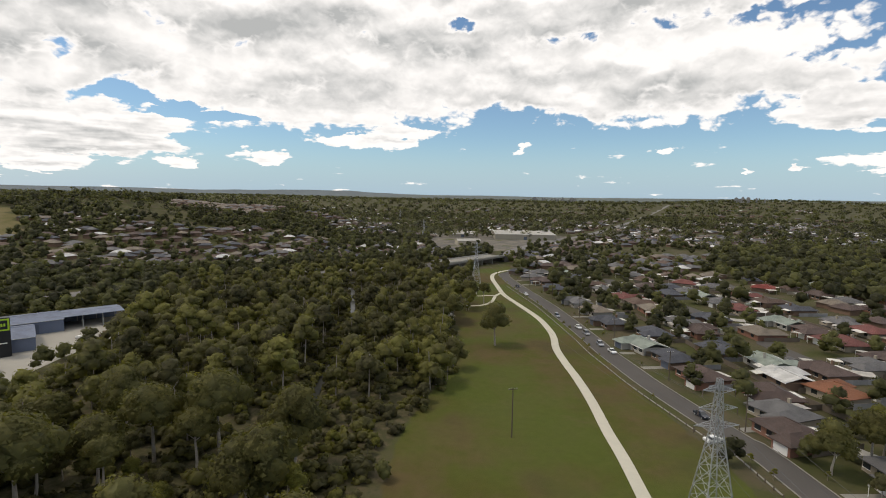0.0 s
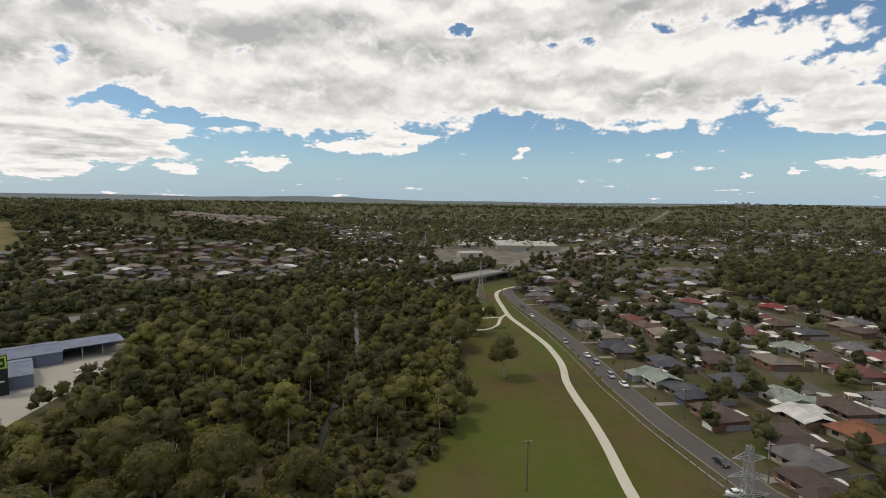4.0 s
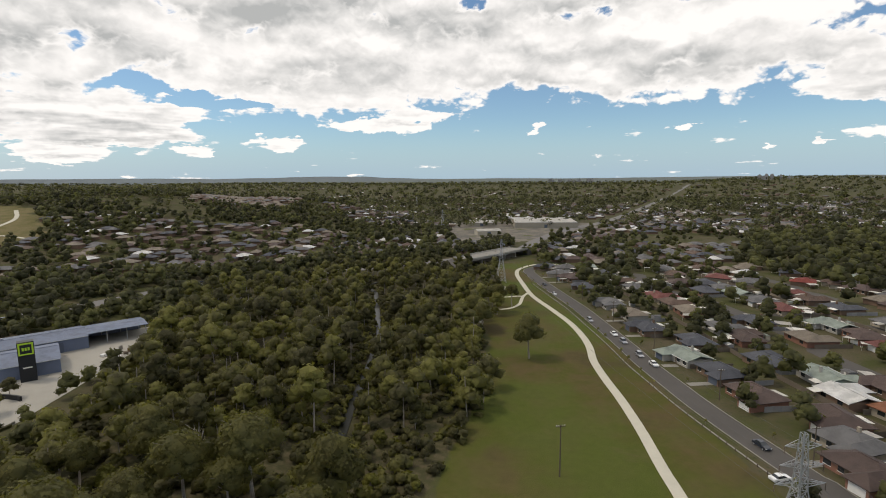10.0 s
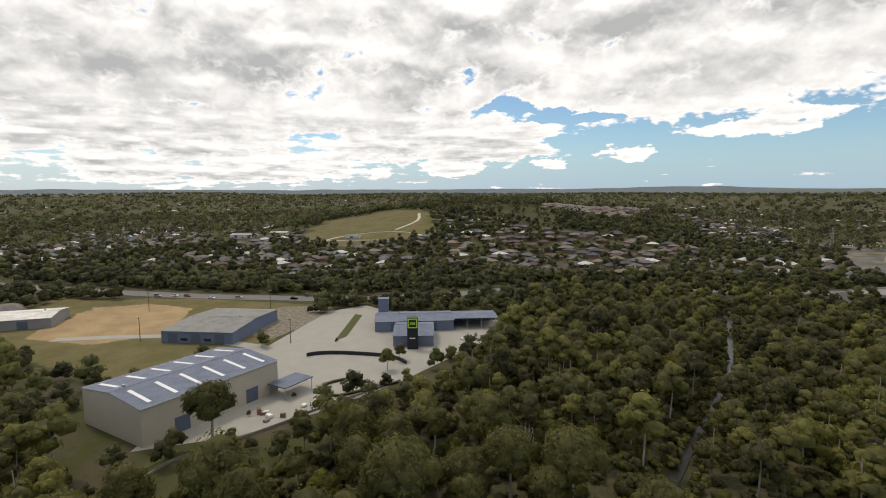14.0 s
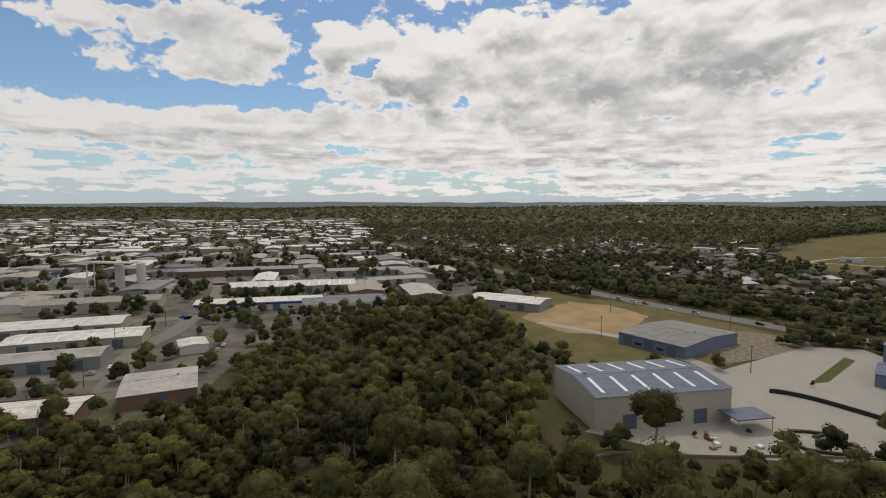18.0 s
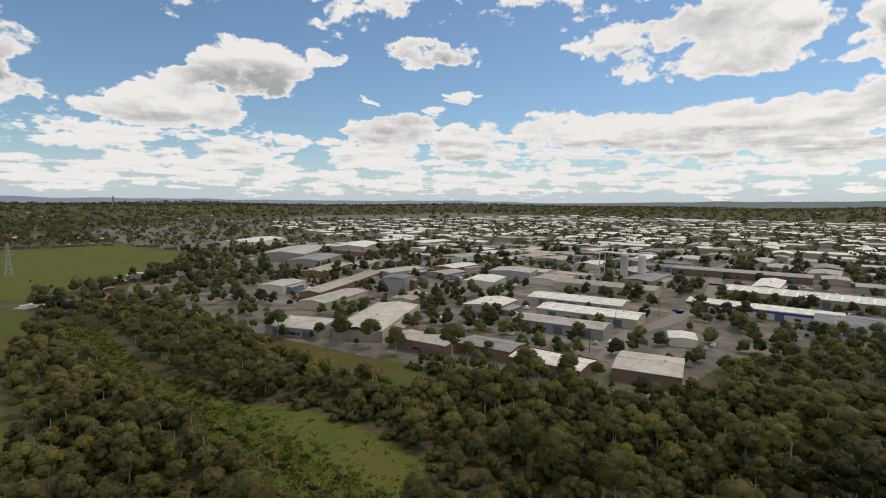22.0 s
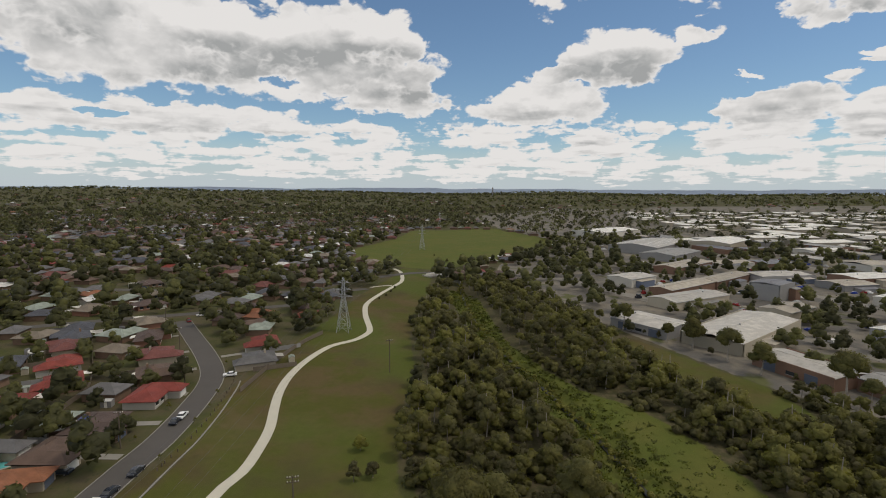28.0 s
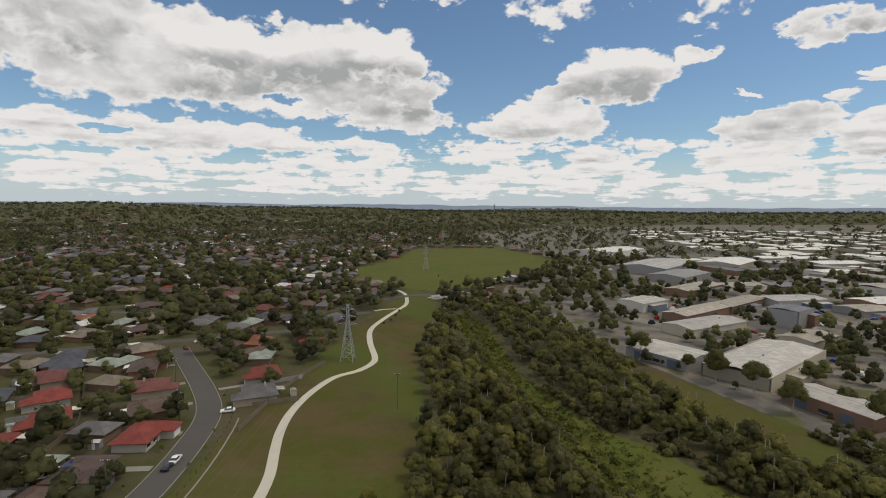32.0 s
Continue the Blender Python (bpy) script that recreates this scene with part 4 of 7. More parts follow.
def make_house(seed, colour):
    """A single-storey brick house, x across the front, front at -y."""
    r = random.Random(seed)
    w, d, wing = r.uniform(11.4, 13.6), r.uniform(8.8, 10.2), r.uniform(2.2, 3.6)
    side = r.choice((-1, 1))
    wall, hgt = r.choice(WALLS), 2.55
    root = new("house", None)
    s = Shape().box(-w / 2, w / 2, -d / 2, d / 2, -0.3, hgt)
    wx0, wx1 = sorted((side * w / 2, side * (w / 2 - 4.8)))
    s.box(wx0, wx1, -d / 2 - wing, -d / 2, -0.3, hgt)
    part("wall", s, wall, root)
    s = Shape()
    metal = colour in ("white", "green")
    if metal:
        gable_roof(s, -w / 2, w / 2, -d / 2, d / 2, hgt + 0.1, 1.5)
    else:
        hip_roof(s, -w / 2, w / 2, -d / 2, d / 2, hgt + 0.1, 2.15)
    hip_roof(s, wx0, wx1, -d / 2 - wing, d / 2 - 1.2, hgt + 0.11, 1.75)
    rf = part("roof", s, ROOFS[colour], root)
    for x0, x1, y0, y1 in ((-w / 2 - 0.7, w / 2 + 0.7, d / 2 + 0.56, d / 2 + 0.7), (-w / 2 - 0.7, w / 2 + 0.7, -d / 2 - 0.7, -d / 2 - 0.56)):
        part("gutter", Shape().box(x0, x1, y0, y1, hgt - 0.08, hgt + 0.1), WHITE_PAINT, root)
    s = Shape().strut((-w / 2 + d / 2, 0, hgt + 2.28), (w / 2 - d / 2, 0, hgt + 2.28), 0.13) if not metal else Shape().box(-w / 2 - 0.4, w / 2 + 0.4, -0.15, 0.15, hgt + 1.55, hgt + 1.68)
    part("ridge_cap", s, ROOFS[colour], rf)
    for k in range(2):
        x = -side * (w * 0.12 + k * 3.4)
        win = part("window", Shape().box(x - 0.9, x + 0.9, -d / 2 - 0.04, -d / 2 + 0.1, 0.9, 2.1), GLASS, root)
        part("sill", Shape().box(x - 1.0, x + 1.0, -d / 2 - 0.1, -d / 2 + 0.05, 0.78, 0.9), WHITE_PAINT, win)
    for k in range(2):
        x = -w / 4 + k * w / 2
        part("window", Shape().box(x - 0.9, x + 0.9, d / 2 - 0.1, d / 2 + 0.04, 0.9, 2.1), GLASS, root)
    part("garage_door", Shape().box(wx0 + 0.6, wx1 - 0.6, -d / 2 - wing - 0.05, -d / 2 - wing + 0.1, 0.0, 2.2), WHITE_PAINT if r.random() < 0.5 else ROLLER, root, "wide garage door")
    x = -side * 0.6
    part("door", Shape().box(x - 0.45, x + 0.45, -d / 2 - 0.05, -d / 2 + 0.1, 0.0, 2.05), TIMBER, root)
    if r.random() < 0.75:
        a, e = r.uniform(3.2, 5.6), r.uniform(2.4, 3.6)
        x = r.uniform(-w / 2 + a / 2, w / 2 - a / 2)
        q = [(x - a / 2, d / 2 + 0.3, 2.66), (x + a / 2, d / 2 + 0.3, 2.66), (x + a / 2, d / 2 + e, 2.35), (x - a / 2, d / 2 + e, 2.35)]
        part("verandah_roof", Shape().add(q + [(i, j, k + 0.08) for i, j, k in q], [(3, 2, 1, 0), (4, 5, 6, 7), (0, 1, 5, 4), (1, 2, 6, 5), (2, 3, 7, 6), (3, 0, 4, 7)]), SHED_ROOFS[r.choice(("white", "white", "pale"))], root, "pale sheet verandah roof")
    if r.random() < 0.4:
        part("chimney", Shape().box(-0.35, 0.35, 1.5, 2.2, hgt, hgt + 2.9), wall, root)
    return root


def patio(seed):
    r = random.Random(seed)
    w, d = r.uniform(3.5, 6.5), r.uniform(3, 5)
    root = new("patio_cover", None)
    s = Shape()
    s.add([(-w / 2, -d / 2, 2.3), (w / 2, -d / 2, 2.3), (w / 2, d / 2, 2.6), (-w / 2, d / 2, 2.6), (-w / 2, -d / 2, 2.38), (w / 2, -d / 2, 2.38), (w / 2, d / 2, 2.68), (-w / 2, d / 2, 2.68)],
          [(3, 2, 1, 0), (4, 5, 6, 7), (0, 1, 5, 4), (1, 2, 6, 5), (2, 3, 7, 6), (3, 0, 4, 7)])
    part("roof_sheet", s, SHED_ROOFS[r.choice(("white", "pale", "white"))], root)
    for x in (-w / 2 + 0.2, w / 2 - 0.2):
        for y in (-d / 2 + 0.2, d / 2 - 0.2):
            part("post", Shape().strut((x, y, -0.2), (x, y, 2.35), 0.06), WHITE_PAINT, root)
    return root


COLOURS = {"orange": "orange terracotta", "brown": "brown", "umber": "dark brown", "grey": "grey", "red": "bright red", "maroon": "faded red-brown", "slate": "dark slate-grey", "white": "white metal", "green": "pale green metal", "tan": "tan"}
house_kinds = {c: [make_house(11 * n + 3 + 100 * k, c) for k in range(2)] for n, c in enumerate(COLOURS)}
for c, kinds in house_kinds.items():
    for h in kinds:
        tagged(h, f"single-storey brick house with {COLOURS[c]} hipped roof", "house", "suburban houses")
patios = [patio(k) for k in range(4)]
for p in patios:
    tagged(p, "open patio cover with pale corrugated sheet roof", "patio cover", "patio covers")
placed_houses, used = [], set()


def put_copy(ob, m):
    """The first use moves the thing itself, the later ones copies."""
    if ob.name in used:
        return copy_thing(ob, m)
    used.add(ob.name)
    ob.matrix_basis = m
    return ob


def put_house(x, y, turn, colour, k=0):
    put_copy(house_kinds[colour][k % 2], pose(x, y, ground_height(x, y), 0, 0, turn))
    placed_houses.append((x, y))
    TAKEN.append((x, y, 6.4))


def nearest_way(line, x, y):
    """The turn that lets a house's front look at the line."""
    d = np.hypot(line[:, 0] - x, line[:, 1] - y)
    i = int(d.argmin())
    return math.degrees(math.atan2(line[i, 1] - y, line[i, 0] - x)) + 90


KNOWN_SOUTH = [(94.1, -72.7, "orange"), (96.1, -87.5, "brown"), (96.8, -101.7, "umber"), (96.4, -121.7, "red"), (107.3, -139.0, "brown"), (119.4, -157.2, "maroon"), (130.5, -128.2, "red"), (145.1, -144.4, "red"), (131.6, -110.2, "red"), (126.7, -94.7, "red"), (163.5, -140.3, "slate"), (86.1, -177.4, "red"), (79.0, -157.4, "grey"), (136.9, -177.3, "umber"), (89.9, -57.2, "umber"), (111.4, -267.6, "slate"), (112.1, -83.9, "grey")]
KNOWN_EAST = [(56.4, 192.5, "green"), (62.4, 177.8, "slate"), (65.0, 160.4, "umber"), (65.4, 210.7, "slate"), (52.1, 226.9, "slate"), (50.5, 250.1, "tan"), (44.6, 270.6, "grey"), (81.7, 189.8, "slate"), (92.8, 176.7, "green"), (90.2, 161.8, "white"), (78.2, 146.8, "umber"), (98.1, 151.0, "orange"), (70.1, 121.8, "umber"), (74.6, 133.9, "grey"), (37.9, 309.8, "slate"), (27.0, 355.6, "grey"), (66.1, 312.1, "grey"), (18.9, 382.6, "slate")]
front = ALL_ROADS[0]
for n, (x, y, c) in enumerate(KNOWN_SOUTH + KNOWN_EAST):
    put_house(x, y, nearest_way(front, x, y) + (180 if line_distance(front, x, y) > 36 else 0), c, n)


def house_free(x, y, gap):
    return all(math.hypot(x - a, y - b) > gap for a, b in placed_houses)


picks = ["umber"] * 7 + ["brown"] * 6 + ["grey"] * 8 + ["slate"] * 7 + ["maroon"] * 4 + ["tan"] * 4 + ["white"] * 2 + ["orange"] * 1 + ["red"] * 1 + ["green"] * 2
side_streets = []
r = random.Random(5)
# rows of lots that follow the street, with back streets between them
street_line = along(STREET_PARK[::-1] + STREET[1:], 1.0)
street_right = normals(street_line)
row_line = along(STREET_PARK[::-1] + STREET[1:-2] + [(139.3, -218.2), (176.6, -269.7), (205.3, -309.2)], 1.0)      # the lots go on past the street
row_right = normals(row_line)
CROSS = [along([(99.0, -256.6), (145.6, -227.9), (193.7, -200.4), (255.3, -158.4)], 8.0), along([(76.7, -305.1), (102.0, -291.3), (170.5, -283.8), (263.1, -277.8)], 8.0)]
for row, off in enumerate((22, 48, 96, 122, 170, 196, 240)):
    for i in range(0, len(row_line), 14):
        n = row_right[i]
        if n[0] < 0:
            n = -n
        x, y = row_line[i] + n * (off + r.uniform(-1.5, 1.5))
        if -50 < y < 85 or y > 440 or math.hypot(x, y - 15) > 400 or not in_view(np.array(x), np.array(y)):
            continue
        if float(line_distance(front, x, y)) < 14 or min(float(line_distance(q, x, y)) for q in CROSS) < 12 or not house_free(x, y, 14.2) or len(placed_houses) > 215:
            continue
        put_house(x, y, nearest_way(front, x, y) + (180 if row % 2 else 0) + r.uniform(-4, 4), r.choice(picks), r.randrange(2))
        for k in range(2):
            a = r.uniform(0, 6.28)
            px, py = x + 9.6 * math.cos(a), y + 9.6 * math.sin(a)
            if float(line_distance(front, px, py)) > 12 and house_free(px, py, 9.3):
                put_copy(patios[r.randrange(4)], pose(px, py, 0, 0, 0, math.degrees(a)))
for off in (73, 147):
    line = np.array([p + (n if n[0] > 0 else -n) * off for p, n in zip(street_line[::8], street_right[::8])])
    for keep in (line[line[:, 1] > 90], line[line[:, 1] < -60]):
        if len(keep) > 4:
            keep = keep[np.argsort(keep[:, 1])]
            sm = np.array([keep[max(0, i - 3):i + 4].mean(0) for i in range(len(keep))])
            s = Shape()
            ribbon(s, sm, -3.8, 3.8, -0.3, 0.06)
            tagged(part("road", s, ASPHALT), "grey asphalt back street between houses", "road", kind="structure")
            side_streets.append(sm)


for sm in CROSS:
    s = Shape()
    ribbon(s, sm, -3.2, 3.2, -0.3, 0.06)
    tagged(part("road", s, ASPHALT), "grey asphalt cross street between houses", "road", kind="structure")
    side_streets.append(sm)


# farther houses, one mesh of walls and one of roofs
def far_houses():
    def lived(x, y):
        ok = in_view(x, y) & ~inside(INDUSTRY, x, y) & ~inside(FOREST, x, y) & ~inside(PARK, x, y) & ~inside(FIELD, x, y) & ~inside(PADDOCK, x, y) & ~inside(DRY_GRASS, x, y) & ~inside(DEPOT, x, y) & ~inside(WORKS_EAST, x, y) & ~inside(EAST_WOOD, x, y)
        ok &= clear_of_roads(x, y, 15) & (signed(PARK, x, y) < -9) & (signed(FOREST, x, y) < -6) & ((line_distance(HIGHWAY, x, y) > 52) | (x > -60))
        patch = np.array([noise.noise((a / 170, b / 170, 7.0)) for a, b in zip(x, y)])
        far = np.hypot(x, y)
        hill = np.hypot(x - HILL[0], y - HILL[1]) / HILL_R
        ok &= ~((x > -335) & (x < -100) & (y > -360) & (y < 335))
        return ok & ((patch > -0.42 + 0.0003 * far + 0.35 * np.clip(1.4 - hill, 0, 1)) | inside(HILL_ROWS, x, y)) & (far > 120)

    spots = [p for p in scatter(-1100, 1100, -1300, 1400, 18.5, lived)]
    spots += [p for p in scatter(-600, -280, 700, 1200, 14.0, lambda x, y: inside(SUBDIVISION, x, y))]
    spots += [p for p in scatter(-2600, 2400, -2600, 2800, 46, lived) if np.hypot(*p) > 1300]
    near = np.array(placed_houses)
    groups = {}
    wall = Shape()
    for x, y in spots:
        if np.hypot(near[:, 0] - x, near[:, 1] - y).min() < 14:
            continue
        if any(float(line_distance(s, x, y)) < 8 for s in side_streets) and abs(x) < 300:
            continue
        z, c = ground_height(x, y), r.choice(picks)
        if inside(SUBDIVISION, x, y):
            c = r.choice(("tan", "tan", "tan", "brown", "grey"))
        elif y > 0 and c in ("red", "orange", "green", "maroon", "brown"):
            c = r.choice(("tan", "grey", "umber", "tan", "brown", "white"))
        w, d, a = r.uniform(9.5, 14), r.uniform(7, 9), r.choice((0, 0.25, 1.57, 1.8)) + r.uniform(-0.15, 0.15)
        if math.hypot(x, y) > 1300:
            w, d = w * 1.15, d * 1.15
        s = Shape()
        hip_roof(s, -w / 2, w / 2, -d / 2, d / 2, 2.8, 2.1)
        if r.random() < 0.55 and math.hypot(x, y) < 900:
            hip_roof(s, -w / 2, -w / 2 + 6, -d / 2 - 4, d / 2 - 1, 2.82, 1.8)
        ca, sa = math.cos(a), math.sin(a)
        groups.setdefault(c, Shape()).add([(x + ca * p - sa * q, y + sa * p + ca * q, z + t) for p, q, t in s.v], s.f)
        wall.box(-w / 2, w / 2, -d / 2, d / 2, -1.5, 2.7, a, (x, y, z))
        TAKEN_FAR.append((x, y))
    for c, s in groups.items():
        tagged(part("house_roofs", s, ROOFS[c]), f"distant {COLOURS[c]} suburban house roofs among trees", "houses", kind="stuff")
    tagged(part("house_walls", wall, WALLS[2]), "brown brick walls of distant suburban houses", "houses", kind="stuff")


TAKEN_FAR = []
far_houses()


# ---------------------------------------------------------------- sheds
def make_shed(w, d, eave, rise, roof_c, wall_c, seed=0, doors=2, skylights=0, name="warehouse", parapet=False, band=None):
    """A metal shed, ridge along x, doors at -y."""
    r = random.Random(seed)
    root = new(name, None)
    eave = eave * 0.88 if eave < 7.5 else eave
    s = Shape().box(-w / 2, w / 2, -d / 2, d / 2, -0.4, eave)
    if not parapet:
        for x in (-w / 2, w / 2 - 0.2):
            s.add([(x, -d / 2, eave), (x, 0, eave + rise), (x, d / 2, eave), (x + 0.2, -d / 2, eave), (x + 0.2, 0, eave + rise), (x + 0.2, d / 2, eave)], [(0, 1, 2), (5, 4, 3), (0, 3, 4, 1), (1, 4, 5, 2)])
    part("wall", s, SHED_WALLS[wall_c], root)
    s = Shape()
    rf = part("roof", gable_roof(s, -w / 2, w / 2, -d / 2, d / 2, eave + 0.12, rise, 0.25, 0.1), SHED_ROOFS[roof_c], root)
    part("ridge_cap", Shape().box(-w / 2 - 0.2, w / 2 + 0.2, -0.3, 0.3, eave + rise + 0.09, eave + rise + 0.17), SHED_ROOFS[roof_c], rf)
    for y in (-d / 2 - 0.42, d / 2 + 0.26):
        part("gutter", Shape().box(-w / 2, w / 2, y, y + 0.16, eave - 0.1, eave + 0.1), STEEL, root)
    if parapet:
        for k, (x0, x1, y0, y1) in enumerate(((-w / 2 - 0.3, w / 2 + 0.3, -d / 2 - 0.7, -d / 2 - 0.45), (-w / 2 - 0.3, w / 2 + 0.3, d / 2 + 0.45, d / 2 + 0.7))):
            part("parapet", Shape().box(x0, x1, y0, y1, -0.3, eave + 0.55), SHED_WALLS[wall_c], root)
    face = -d / 2 - (0.7 if parapet else 0.0)
    for k in range(doors):
        x = -w / 2 + w * (k + 0.5) / doors + r.uniform(-1, 1)
        part("roller_door", Shape().box(x - 2.2, x + 2.2, face - 0.06, face + 0.1, 0, min(4.5, eave - 1)), ROLLER, root)
        if k:
            x -= w / doors / 2
            win = part("window", Shape().box(x - 1.6, x + 1.6, face - 0.05, face + 0.1, 1.0, 2.3), GLASS, root)
            part("sill", Shape().box(x - 1.7, x + 1.7, face - 0.1, face + 0.05, 0.88, 1.0), STEEL, win)
    if band:
        part("fascia_band", Shape().box(-w / 2, w / 2, face - 0.12, face + 0.02, eave - 1.6, eave - 0.5), band, root)
    for k in range(skylights):
        x = -w / 2 + w * (k + 0.5) / skylights
        for sgn in (-1, 1):
            t0, t1 = 0.18, 0.86
            y0, y1 = sgn * d / 2 * t0, sgn * d / 2 * t1
            z0, z1 = eave + 0.12 + rise * (1 - t0) + 0.05, eave + 0.12 + rise * (1 - t1) + 0.05
            q = [(x - 0.55, y0, z0), (x + 0.55, y0, z0), (x + 0.55, y1, z1), (x - 0.55, y1, z1)]
            s = Shape().add(q + [(a, b, c + 0.05) for a, b, c in q], [(0, 1, 2, 3), (7, 6, 5, 4), (0, 4, 5, 1), (1, 5, 6, 2), (2, 6, 7, 3), (3, 7, 4, 0)])
            part("skylight", s, SKYLIGHT, rf)
    if seed % 3 and w > 18 and not skylights:
        a, e, z = w * r.uniform(0.3, 0.6), r.uniform(3, 6), eave * r.uniform(0.6, 0.8)
        x = r.uniform(-w / 2 + a / 2, w / 2 - a / 2)
        y0 = d / 2 + (0.72 if parapet else 0.3)
        ann = part("annex", Shape().box(x - a / 2, x + a / 2, y0, y0 + e, -0.4, z), SHED_WALLS[r.choice(list(SHED_WALLS))], root, "low lean-to annex")
        q = [(x - a / 2 - 0.2, y0, z + 0.5), (x + a / 2 + 0.2, y0, z + 0.5), (x + a / 2 + 0.2, y0 + e + 0.3, z + 0.05), (x - a / 2 - 0.2, y0 + e + 0.3, z + 0.05)]
        part("annex_roof", Shape().add(q + [(i, j, k - 0.1) for i, j, k in q], [(0, 1, 2, 3), (7, 6, 5, 4), (0, 4, 5, 1), (1, 5, 6, 2), (2, 6, 7, 3), (3, 7, 4, 0)]), SHED_ROOFS[r.choice(("grey", "dark", "tan", "pale"))], ann)
    if w * d > 500:
        for k in range(1):
            x = r.uniform(-w / 2 + 3, w / 2 - 3)
            part("roof_vent", Shape().strut((x, 0.8, eave + rise - 0.2), (x, 0.8, eave + rise + 0.75), 0.35, 0.45, 8), STEEL, rf)
    return root


def shed(x, y, w, d, turn, *args, label="", group="industrial sheds", **kw):
    ob = make_shed(w, d, *args, **kw)
    ob.matrix_basis = pose(x, y, ground_height(x, y), 0, 0, turn)
    tagged(ob, label, "warehouse", group)
    c, s = math.cos(radians(turn)), math.sin(radians(turn))
    for t in np.linspace(-w / 2, w / 2, max(2, int(w / 10))):
        TAKEN.append((x + c * t, y + s * t, d / 2 + 3))
    SHEDS.append((x, y, max(w, d) / 2))
    return ob


SHEDS = []
L = "low brick warehouse with long pale metal roof facing the creek"
# the row along the mown strip, then those behind it
shed(-79.9, -226.2, 28.9, 22.3, 130.9, 5.0, 1.2, "pale", "grey", 1, 2, label=L)
shed(-117.7, -219.7, 63.8, 24.2, 44.5, 5.6, 1.4, "pale", "cream", 2, 3, label="wide warehouse with pale grey low-pitched roof", parapet=True)
shed(-116.8, -170.5, 28.2, 16.1, 115.6, 5.0, 1.0, "pale", "brick", 3, 2, label=L, parapet=True)
shed(-135.8, -148.7, 24.3, 14.5, 113.4, 5.0, 1.0, "grey", "brick", 32, 1, label="low brick warehouse with weathered grey roof")
shed(-141.1, -119.2, 28.4, 16.1, 110.6, 5.2, 1.0, "white", "brick", 4, 2, label="low brick warehouse with bright white roof", parapet=True)
shed(-168.1, -96.3, 22.6, 24.2, 120.1, 5.4, 1.0, "pale", "brick", 6, 1, label=L)
shed(-220.5, -116.2, 14.3, 11.3, 36.0, 4.2, 0.6, "white", "white", 7, 1, label="small white shed with blue fascia", band=BLUE_TRIM)
shed(-190.6, -162.4, 45.7, 16.2, 115.5, 5.5, 1.2, "pale", "grey", 8, 3, label="grey factory unit with pale roof")
shed(-223.2, -172.4, 54.3, 20.6, 114.4, 5.5, 1.3, "white", "cream", 9, 3, label="long cream factory unit with white roof", skylights=4)
shed(-243.8, -200.1, 57.6, 22.8, 115.2, 6.0, 1.3, "white", "cream", 10, 3, label="cream factory with bright white roof")
shed(-302.3, -226.4, 71.3, 23.4, 113.1, 7.0, 1.4, "tan", "cream", 11, 3, label="tan-roofed factory hall behind the silos")
shed(-316.0, -127.4, 76.0, 18.6, 108.4, 6.0, 1.3, "white", "white", 12, 4, label="long white factory with blue fascia band", band=BLUE_TRIM)
shed(-383.4, -131.6, 92.0, 31.0, 106.6, 6.5, 1.8, "white", "cream", 13, 4, label="long hall with white ribbed roof and skylights", skylights=12)
shed(-471.1, -218.3, 106.6, 28.0, 110.6, 6.5, 1.4, "grey", "brick", 14, 4, label="long brick warehouse with grey metal roof")
shed(-483.2, -96.8, 77.5, 25.1, 108.2, 6.0, 1.4, "grey", "grey", 15, 3, label="long brick warehouse with grey metal roof")
shed(-424.0, -60.1, 49.5, 20.9, 118.6, 6.0, 1.3, "tan", "cream", 16, 2, label="tan-roofed factory unit beside the bush")
shed(-337.3, 30.8, 49.2, 24.6, 64.6, 5.5, 1.3, "white", "grey", 17, 2, label="grey panel warehouse with white roof beside the dirt lot")
shed(-287.6, -312.1, 31.6, 35.1, 35.1, 8.0, 1.2, "pale", "grey", 18, 1, label="tall grey warehouse with dark glazed front")
shed(-245.6, -297.2, 35.2, 24.2, 34.6, 6.0, 1.2, "white", "white", 19, 2, label="white factory unit with low roof")
shed(-191.0, -220.2, 30.6, 21.6, 26.0, 5.5, 1.2, "white", "grey", 20, 2, label="grey factory unit with white roof")
shed(-158.8, -262.1, 27.5, 15.4, 38.1, 5.5, 1.2, "tan", "cream", 21, 2, label="cream factory unit with tan roof")
shed(-118.6, -286.6, 47.9, 18.5, 34.9, 5.5, 1.2, "pale", "cream", 22, 3, label="cream factory unit with pale roof")
shed(-168.4, -359.4, 55.2, 14.5, 44.8, 6.0, 1.2, "tan", "brick", 23, 3, label="long brick factory row with tan roof")
shed(-130.0, -324.4, 60.6, 14.9, 42.5, 6.0, 1.2, "tan", "brick", 24, 3, label="long brick factory row with tan roof")
shed(-102.6, -350.2, 29.0, 20.1, 41.5, 6.5, 1.0, "pale", "white", 25, 2, label="two-storey white office with pale roof")
shed(-175.8, -310.5, 21.1, 15.6, 41.9, 10.0, 0.8, "dark", "grey", 26, 1, label="tall windowless grey block", parapet=True)
shed(-180.3, -579.9, 100.5, 52.3, 54.9, 8.0, 3.0, "pale", "grey", 27, 4, label="huge distribution warehouse with pale curved-looking roof", skylights=8)
shed(-279.8, -630.8, 90.2, 43.9, 52.4, 8.0, 2.4, "white", "cream", 28, 4, label="huge white-roofed distribution warehouse", skylights=8)
shed(-173.8, -781.7, 110.3, 57.2, 48.5, 8.0, 2.4, "white", "white", 29, 4, label="huge white-roofed distribution warehouse", skylights=8)
